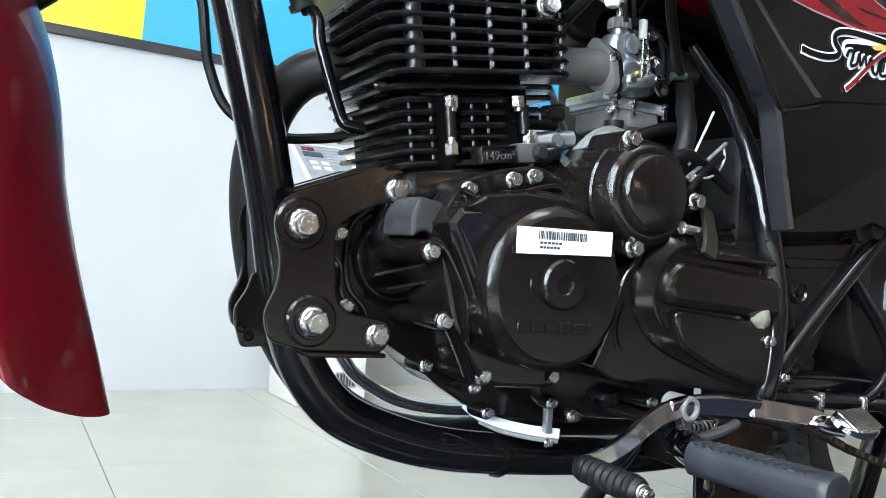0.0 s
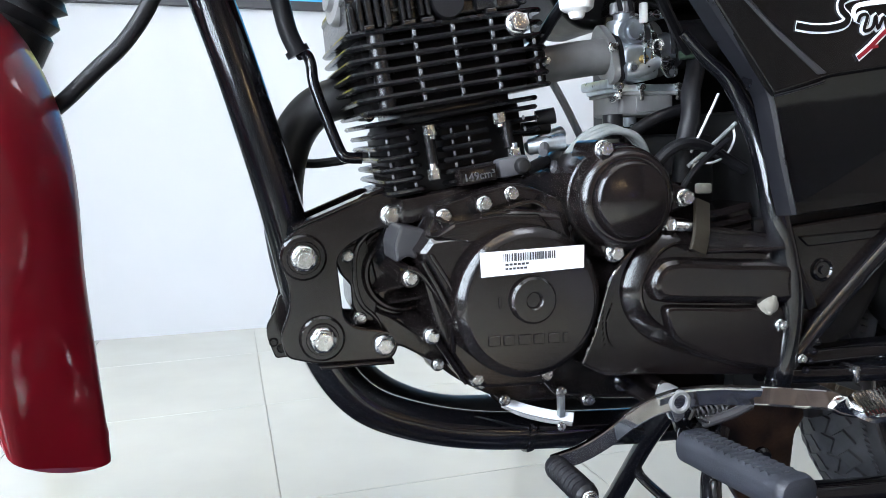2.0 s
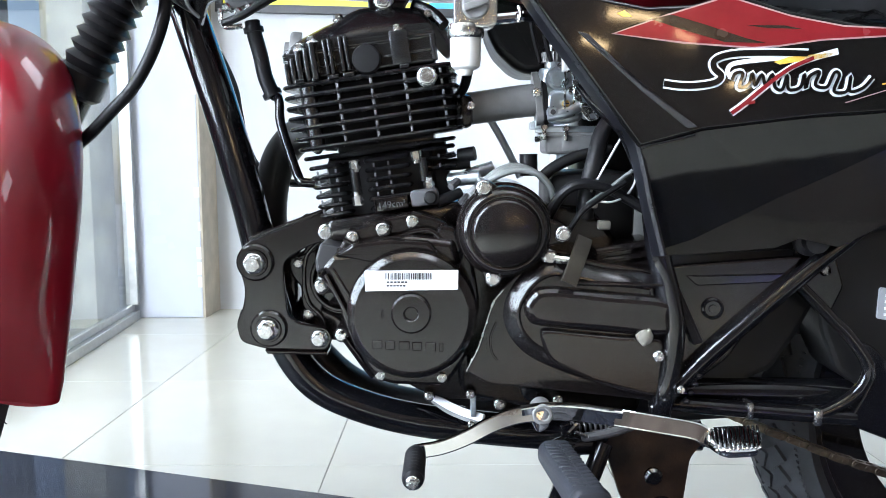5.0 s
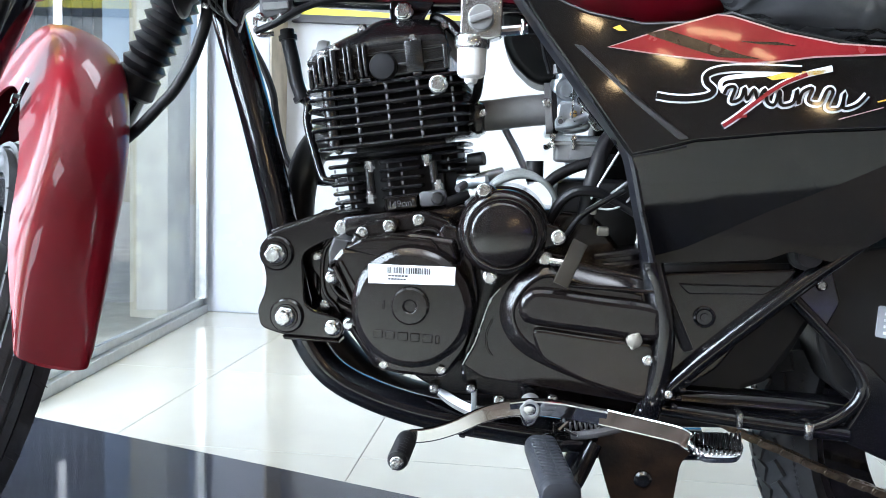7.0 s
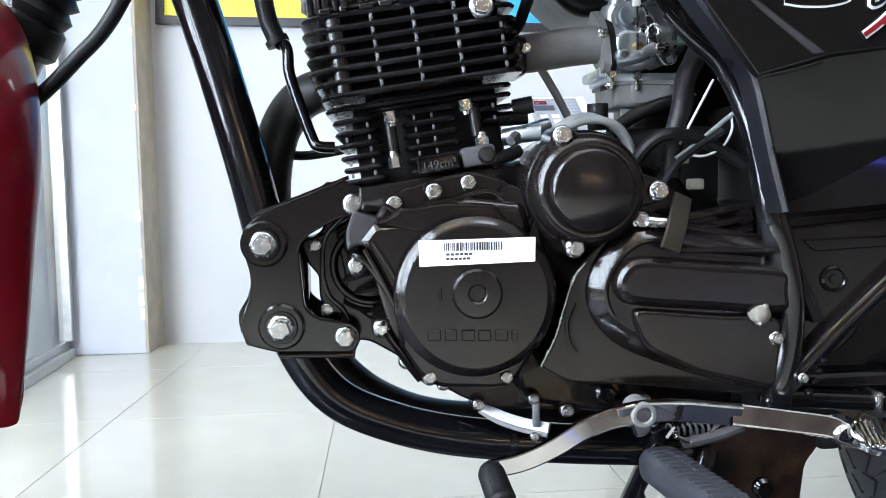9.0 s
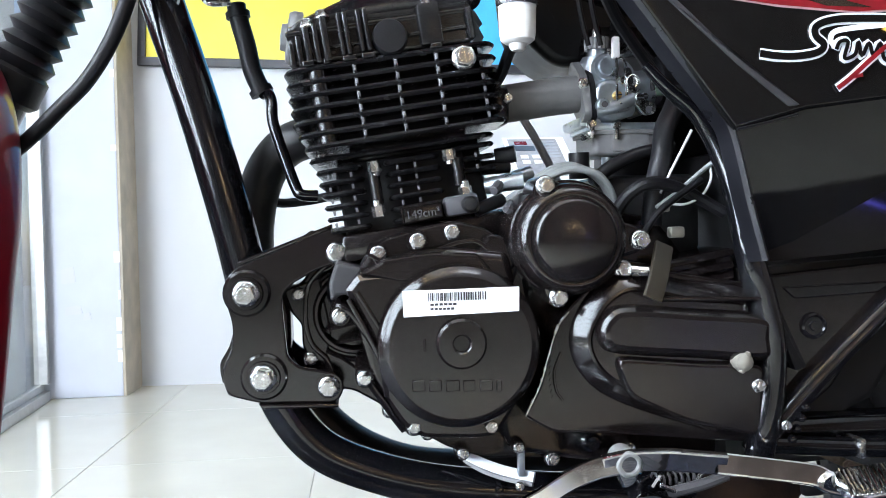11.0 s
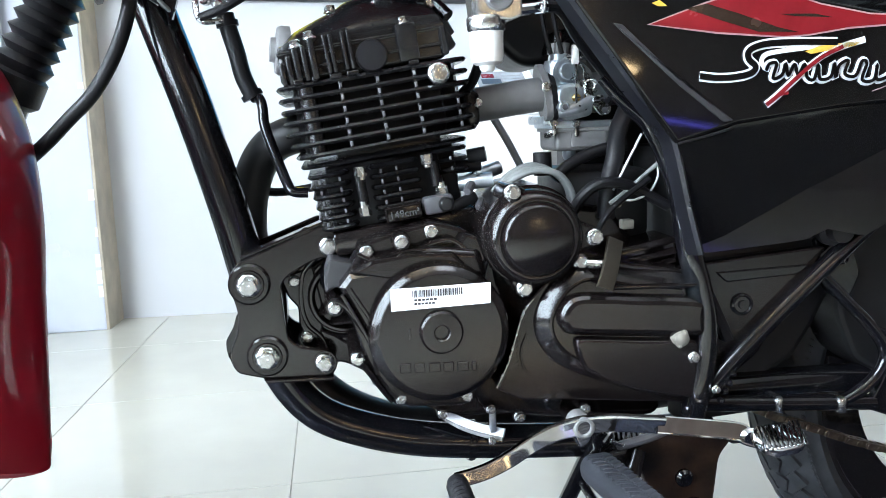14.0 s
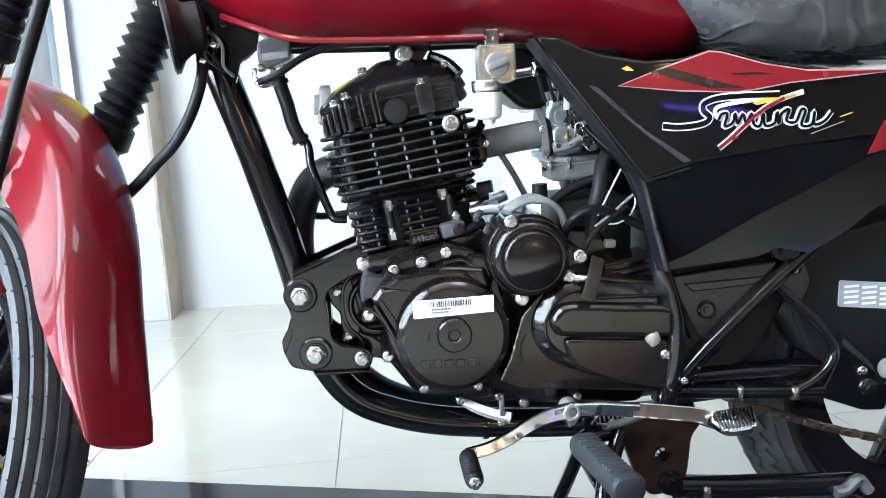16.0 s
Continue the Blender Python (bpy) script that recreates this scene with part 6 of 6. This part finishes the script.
for i in range(13):
    for sx in (-1, 1):
        part("tread_rib", bar([(sx * 0.0008, -0.106 + 0.0080 * i, 0.0132), (sx * 0.006, -0.1040 + 0.0080 * i, 0.0131), (sx * 0.0118, -0.1010 + 0.0080 * i, 0.0122)], 0.0012, 0.0031, 2), GREYRUBBER, fr, "", 30)
part("hinge", tube([(0.145, -0.178, 0.193), (0.15, -0.16, 0.195), (0.165, -0.14, 0.192), (0.20, -0.12, 0.185)], 0.011, 12), FRAMEPAINT, fr).matrix_parent_inverse = fr.matrix_basis.inverted()
spring_pts = [(0.170 + 0.0008 * i, -0.128 + 0.005 * math.cos(i * 0.9), 0.209 + 0.005 * math.sin(i * 0.9)) for i in range(52)]
part("return_spring", tube(spring_pts, 0.0012, 6, 2), GREYBAR, bike, "coiled footrest return spring")
part("link_pin", tube([(0.18, -0.135, 0.198), (0.21, -0.14, 0.206), (0.232, -0.14, 0.213)], 0.005, 10), GREYBAR, bike)
for pts, r, mt in [([(0.166, -0.135, 0.203), (0.178, -0.128, 0.212), (0.196, -0.120, 0.216), (0.214, -0.118, 0.210)], 0.0040, FRAMEPAINT), ([(0.160, -0.140, 0.196), (0.182, -0.132, 0.190), (0.208, -0.124, 0.195)], 0.0050, FRAMEPAINT), ([(0.172, -0.142, 0.208), (0.190, -0.138, 0.200), (0.204, -0.134, 0.205), (0.216, -0.130, 0.214)], 0.0022, ZINC)]:
    part("hinge_rod", tube(pts, r, 10), mt, bike, "footrest hinge rod")
hinge_plate = part("hinge_plate", prism(rounded([(0.158, 0.206), (0.178, 0.216), (0.206, 0.214), (0.214, 0.196), (0.196, 0.180), (0.164, 0.184)], 0.006), -0.124, -0.116, 0.002), FRAMEPAINT, bike, "black footrest hinge plate")
bolt(0.196, -0.125, 0.198, 0.0070, hinge_plate)
bolt(0.172, -0.125, 0.200, 0.0055, hinge_plate, mat=FRAMEPAINT)
stand_plate = part("stand_plate", prism(rounded([(0.195, 0.22), (0.318, 0.20), (0.316, 0.184), (0.303, 0.168), (0.297, 0.115), (0.28, 0.092), (0.247, 0.09), (0.228, 0.12), (0.215, 0.16)], 0.008), -0.118, -0.106, 0.003), RUST, bike, "black stand bracket with rusty brown stains")
part("stand_block", block(0.205, 0.30, -0.100, -0.04, 0.158, 0.192, 0.008), INNER, stand_plate)
part("pivot", lathe([(0.0165, -0.11), (0.0165, -0.124), (0.014, -0.128), (0.010, -0.128), (0.0085, -0.133), (0.0, -0.133)], 0.2725, 0.108, 24), FRAMEPAINT, stand_plate)
part("pivot", lathe([(0.010, -0.11), (0.010, -0.122), (0.007, -0.125), (0.0, -0.125)], 0.262, 0.148, 18), FRAMEPAINT, stand_plate)
part("foot_pad", block(0.312, 0.332, -0.125, -0.105, 0.182, 0.197, 0.004), RUBBER, stand_plate)
part("side_stand", tube([(0.205, -0.13, 0.190), (0.187, -0.145, 0.1538), (0.1749, -0.16, 0.1408), (0.1595, -0.19, 0.100), (0.132, -0.245, 0.010), (0.105, -0.30, -0.070)], 0.0100, 14), FRAMEPAINT, bike, "black side stand leg, lowered")
part("stand_leg", tube([(0.204, -0.045, 0.186), (0.198, -0.028, 0.160), (0.1925, -0.0066, 0.1291), (0.1862, 0.0192, 0.0872), (0.1796, 0.0467, 0.0424), (0.170, 0.088, -0.020), (0.161, 0.125, -0.080)], 0.0105, 14), FRAMEPAINT, bike, "black stand leg reaching to the far side")
part("stand_brace", tube([(0.1890, 0.008, 0.0990), (0.1922, 0.0, 0.0864), (0.1935, -0.05, 0.0815), (0.1944, -0.10, 0.0778), (0.186, -0.135, 0.0900)], 0.0060, 12), FRAMEPAINT, bike, "thin black brace between the stand legs")
part("stand_spring", tube([(0.201 + 0.0006 * i, -0.14 + 0.0055 * math.cos(i * 0.9), 0.1153 - 0.00075 * i + 0.0055 * math.sin(i * 0.9)) for i in range(36)], 0.0013, 6, 2), ZINC, bike, "bright coiled stand spring")
part("spring_hook", tube([(0.2226, -0.14, 0.0885), (0.2266, -0.14, 0.0855), (0.221, -0.14, 0.0790), (0.206, -0.14, 0.0800), (0.1979, -0.14, 0.0839)], 0.0018, 8), WIRE, bike, "pale spring hook")
part("stand_foot", block(-0.03, 0.03, -0.02, 0.02, -0.006, 0.006, 0.004, m=pose(0.102, -0.303, -0.0785, 0, 0, 20)), FRAMEPAINT, bike)
cs = part("centre_stand", tube([(0.28, -0.112, 0.098), (0.36, -0.11, 0.088), (0.45, -0.108, 0.080), (0.53, -0.105, 0.072)], 0.0155, 14), FRAMEPAINT, bike, "folded black centre stand leg")
part("stop", block(0.315, 0.324, -0.13, -0.10, 0.078, 0.10, 0.002), ZINC, cs)
part("foot", tube([(0.495, -0.125, 0.073), (0.51, -0.125, 0.075), (0.53, -0.12, 0.085), (0.545, -0.12, 0.068)], 0.008, 10), ALLOY, cs, "scuffed bright stand foot")

# ---- wheels ----


def tyre(radius, width):
    """A tyre about the y axis, with raised tread blocks as separate ridges."""
    prof = []
    n = 15
    for i in range(n):
        a = math.pi * i / (n - 1)
        prof.append((radius - width * 0.52 + width * 0.52 * math.sin(a), -width / 2 * math.cos(a)))
    return lathe([(radius - width * 0.75, -width * 0.30)] + prof + [(radius - width * 0.75, width * 0.30)], n=96, ring=True)


def wheel(name, label, parent, m, radius, width):
    w = part(name, tyre(radius, width), TYRE, parent, label, 30)
    w.matrix_basis = m
    rim = bmesh.new()
    lathe([(radius - width * 0.72, -width * 0.36), (radius - width * 0.62, -width * 0.40), (radius - width * 0.62, -width * 0.33), (radius - width * 1.25, -width * 0.2), (radius - width * 1.25, width * 0.2), (radius - width * 0.62, width * 0.33), (radius - width * 0.62, width * 0.40), (radius - width * 0.72, width * 0.36)], n=72, bm=rim, ring=True)
    r = part("rim", rim, FRAMEPAINT, w, "gloss black alloy rim")
    hub = lathe([(0.0, -0.07), (0.025, -0.07), (0.05, -0.05), (0.06, -0.03), (0.06, 0.05), (0.03, 0.07), (0.0, 0.07)], n=28)
    part("hub", hub, FRAMEPAINT, w)
    for i in range(5):
        a = radians(72 * i + 20)
        s = part("spoke", block(0.045, radius - width * 0.85, -0.014, 0.014, -0.013, 0.013, 0.005), FRAMEPAINT, w)
        s.matrix_basis = pose(0, 0, 0, 0, math.degrees(a))
    return w


rear = wheel("rear_wheel", "rear wheel with a chunky block-pattern tyre", bike, pose(0.706, 0, 0.20, 0, 20), 0.297, 0.10)
bm = bmesh.new()
for i in range(66):
    a = 2 * math.pi * i / 66
    for k, (yo, rr, tw, ln) in enumerate([(-0.038, 0.2830, 30, 0.021), (-0.019, 0.2942, -24, 0.023), (0.003, 0.2970, 24, 0.022), (0.024, 0.2925, -28, 0.023), (0.042, 0.2795, 28, 0.020)]):
        ang = a + 0.022 * k
        block(-ln / 2, ln / 2, -0.0078, 0.0078, -0.004, 0.0010, 0.0, 1, Matrix.Translation((rr * math.cos(ang), yo, rr * math.sin(ang))) @ pose(0, 0, 0, 0, 90 - math.degrees(ang)) @ pose(0, 0, 0, -yo * 900) @ pose(0, 0, 0, 0, 0, tw), bm)
rt = part("tread", bm, TYRE, rear, "raised tread blocks", 0)
rt["kind"] = "stuff"
bm = bmesh.new()
for i in range(60):
    a = math.pi - 0.9 + 1.8 * i / 60
    for yo in (-0.05, -0.046):
        block(-0.0006, 0.0006, -0.0006, 0.0006, 0, 0.008, 0, 1, Matrix.Translation((0.262 * math.cos(a), yo, 0.262 * math.sin(a))) @ pose(0, 0, 0, 0, 90 - math.degrees(a)) @ pose(0, 0, 0, 70), bm)
hairs = part("mould_flash", bm, TYRE, rear, "", 0)
hairs["kind"] = "stuff"
part("sprocket", lathe([(0.04, -0.088), (0.088, -0.088), (0.092, -0.086), (0.092, -0.082), (0.088, -0.080), (0.04, -0.080)], 0.706, 0.20, 48, ring=True), CHAINSTEEL, bike, "rear sprocket")
part("rear_mudguard", tube([(0.39, 0.0, 0.33), (0.43, 0.0, 0.42), (0.50, 0.0, 0.49), (0.60, 0.0, 0.53)], 0.055, 14, 5), PLASTIC, bike, "black plastic rear mudguard")

# chain
plate_poly = []
for i in range(20):
    a = 2 * math.pi * i / 20
    c, s = math.cos(a), math.sin(a)
    plate_poly.append((0.00635 * math.copysign(1, c) + 0.0050 * c, 0.0050 * s * (1 if abs(c) > 0.35 else 0.82)))
chain_path = smooth_path([(0.27, -0.098, 0.255), (0.36, -0.098, 0.206), (0.424, -0.098, 0.180), (0.487, -0.098, 0.155), (0.582, -0.098, 0.126), (0.66, -0.094, 0.112), (0.706, -0.09, 0.108)], 60)
acc, last, links = 0.0, chain_path[0], []
for p in chain_path[1:]:
    acc += (p - last).length
    last = p
    if acc >= 0.0127:
        links.append(p.copy())
        acc = 0.0
link_ob = None
for i, (p, q) in enumerate(zip(links, links[1:])):
    mid, d = (p + q) / 2, q - p
    yo = -0.0035 if i % 2 else 0.0
    m = Matrix.Translation((mid.x, mid.y + yo, mid.z)) @ pose(0, 0, 0, 0, -math.degrees(math.atan2(d.z, d.x)))
    if link_ob is None:
        bm = prism(plate_poly, -0.0012, 0.0012, 0.0005, 1)
        prism(plate_poly, 0.0088, 0.0110, 0.0, 1, bm)
        for sx in (-0.00635, 0.00635):
            lathe([(0.0023, -0.0022), (0.0026, -0.0018), (0.0026, 0.0118), (0.0023, 0.012)], sx, 0.0, 10, bm)
            lathe([(0.0042, 0.0014), (0.0042, 0.0086)], sx, 0.0, 12, bm)
        link_ob = part("chain_link", bm, CHAINSTEEL, bike, "oily steel drive chain link")
        link_ob.matrix_basis = m
    else:
        share("chain_link", link_ob, bike, m)

# front end, steered hard over
HEADP = Vector((-0.335, 0.0, 0.75))
RAKE = radians(26.2)
STEER = Matrix.Translation(HEADP) @ Matrix.Rotation(radians(-48.5), 4, Vector((math.sin(RAKE), 0, math.cos(RAKE)))) @ Matrix.Translation(-HEADP)
AX = Vector((-0.668, -0.027, 0.218))
GUARD = Vector((-0.689, -0.022, 0.324))
fw = wheel("front_wheel", "front wheel with a rib-pattern tyre", bike, STEER @ Matrix.Translation(AX), 0.297, 0.078)
for yo, rr in [(-0.0385, 0.2795), (0.0385, 0.2795), (-0.028, 0.2905), (-0.015, 0.2970), (0.0, 0.2985), (0.015, 0.2970), (0.028, 0.2905)]:
    part("tread_rib", lathe([(rr - 0.006, yo - 0.0055), (rr + 0.0012, yo - 0.0048), (rr + 0.0012, yo + 0.0048), (rr - 0.006, yo + 0.0055)], n=96, ring=True), TYRE, fw, "", 30)
    for i in range(40):
        a = 2 * math.pi * (i + (0.5 if yo > 0 else 0)) / 40
        if -0.9 < a < 0.9 or a > 5.4:
            gr = part("sipe", block(-0.008, 0.008, -0.0006, 0.0006, -0.001, 0.0006, 0, 1), INK, fw, "", 0)
            gr.matrix_basis = Matrix.Translation(((rr + 0.0012) * math.cos(a), yo, (rr + 0.0012) * math.sin(a))) @ pose(0, 0, 0, 0, 90 - math.degrees(a)) @ pose(0, 0, 0, 0, 0, 62)


def fender_ring(a, w, r, depth, lift=0.0):
    """Arch section of the mudguard at the angle a: crown in the middle and skirts at both sides."""
    pts = []
    half = [(0.0, 0.0), (0.2, -0.004), (0.4, -0.016), (0.6, -0.040), (0.78, -0.076), (0.91, -0.13), (1.0, -0.22), (1.06, -0.37), (1.10, -0.62), (1.16, -1.0)]
    shape = [(-u, d) for u, d in half[:0:-1]] + half
    for u, d in shape:
        rr = r + d * depth
        e = a + lift * (0.35 * u * u + 1.2 * min(0.0, d) ** 2)
        pts.append((rr * math.cos(e), u * w, rr * math.sin(e)))
    inner = []
    for u, d in shape[::-1]:
        rr = r + d * depth - (0.0035 if d > -0.9 else 0.0)
        e = a + lift * (0.35 * u * u + 1.2 * min(0.0, d) ** 2)
        inner.append((rr * math.cos(e), u * w * (1 - 0.0035 / w), rr * math.sin(e)))
    return pts + inner


rings = []
for i in range(49):
    a = radians(-13.2 + 196.4 * i / 48)
    fl = max(0.0, 1 - (a - radians(-13.2)) / 0.42) ** 2
    t = min(1.0, i / 5)
    rings.append(fender_ring(a, 0.0485 - 0.0135 * (1 - t) ** 2, 0.381 + 0.072 * fl, 0.112 - 0.092 * max(0.0, 1 - i / 13), 0.03 * max(0.0, 1 - i / 7)))
guard = part("front_mudguard", loft(rings), RED, bike, "glossy deep red front mudguard", 80)
guard.matrix_basis = STEER @ Matrix.Translation(GUARD)
part("stay", bar([(0.02, -0.066, 0.05), (0.12, -0.064, 0.16), (0.2, -0.062, 0.24)], 0.006, 0.0025), FRAMEPAINT, guard)
bolt(0.20, -0.064, 0.21, 0.009, guard, mat=FRAMEPAINT)
fdir = Vector((-math.sin(RAKE), 0, -math.cos(RAKE)))
for yo, lift in ((-0.115, 0.07), (0.058, 0.0)):
    low = Vector((-0.485, yo, 0.61)) - fdir * lift
    top = low - fdir * 0.33
    leg_end = Vector((AX.x, yo, AX.z)) + STEER.to_3x3().inverted() @ Vector((-0.05, 0, 0))
    d = (leg_end - top).normalized()
    L = (leg_end - top).length
    leg = part("fork_leg", tube([top, top + d * L * 0.5, leg_end], 0.0165, 16, 2), CHROME, bike, "front fork leg with a rubber gaiter")
    leg.matrix_basis = STEER
    part("slider", tube([top + d * 0.33, top + d * 0.5, leg_end + d * 0.02], 0.024, 18, 2), FRAMEPAINT, leg)
    prof = [(0.030, 0.036), (0.0265, 0.034), (0.0365, 0.0265), (0.0265, 0.0175), (0.0365, 0.0095)]
    nb = 19
    for i in range(nb):
        y = 0.012 + i * 0.0165
        prof += [(0.0265 - 0.00016 * i, -y), (0.0365 - 0.0003 * i, -y - 0.0085)]
    prof += [(0.026, -0.3285), (0.031, -0.3325), (0.032, -0.3605), (0.026, -0.3665)]
    boot = part("gaiter", lathe(prof, n=36), RUBBER, leg, "black corrugated rubber gaiter", 30)
    boot.matrix_basis = axis_to(top - d * 0.021, d)
horn = part("horn", lathe([(0.0, 0.040), (0.022, 0.040), (0.030, 0.034), (0.030, 0.020), (0.036, 0.010), (0.050, 0.001), (0.051, -0.004), (0.047, -0.006), (0.03, -0.002), (0.0, -0.004)], n=40), PLASTIC, bike, "round black horn")
horn.matrix_basis = axis_to((-0.306, -0.05, 0.708), (-0.97, -0.22, -0.12))
part("control_cable", tube([(-0.2720, -0.04, 0.715), (-0.2747, -0.04, 0.6845), (-0.277, -0.04, 0.658), (-0.2893, -0.038, 0.625), (-0.3062, -0.034, 0.5954), (-0.3259, -0.028, 0.5712), (-0.3484, -0.022, 0.5519), (-0.375, -0.017, 0.528), (-0.395, -0.015, 0.512)], 0.0072, 12), RUBBER, bike, "black cable looping to the mudguard")
random.seed(21)
for i in range(4):
    x0, z0 = random.uniform(-0.285, -0.262), random.uniform(0.695, 0.73)
    part("thin_wire", tube([(x0, -0.035, z0), (x0 + random.uniform(0.0, 0.02), -0.05, z0 - 0.02), (x0 + random.uniform(0.0, 0.025), -0.045, z0 - 0.045), (x0 + 0.03, -0.03, z0 - 0.06)], random.choice([0.0016, 0.0022, 0.003]), 8), random.choice([RUBBER, PLASTIC, RUBBER, GREYHOSE]), bike, "thin wire at the steering head")
for x, z in [(-0.272, 0.672), (-0.258, 0.690), (-0.266, 0.708)]:
    part("wire_clip", block(-0.004, 0.004, -0.003, 0.003, -0.003, 0.003, 0.001, m=pose(x, -0.052, z, 10, 25, 0)), ZINC, bike, "small bright wire clip")
part("brake_hose", tube([(-0.375, -0.21, 0.76), (-0.39, -0.21, 0.72), (-0.418, -0.21, 0.655), (-0.45, -0.21, 0.575), (-0.49, -0.20, 0.48), (-0.52, -0.18, 0.40)], 0.0075, 12), RUBBER, bike, "black brake hose with a bright sleeve")
part("speedo_clip", tube([(-0.52, -0.155, 0.45), (-0.50, -0.16, 0.455), (-0.49, -0.16, 0.43)], 0.004, 8), RED, bike)
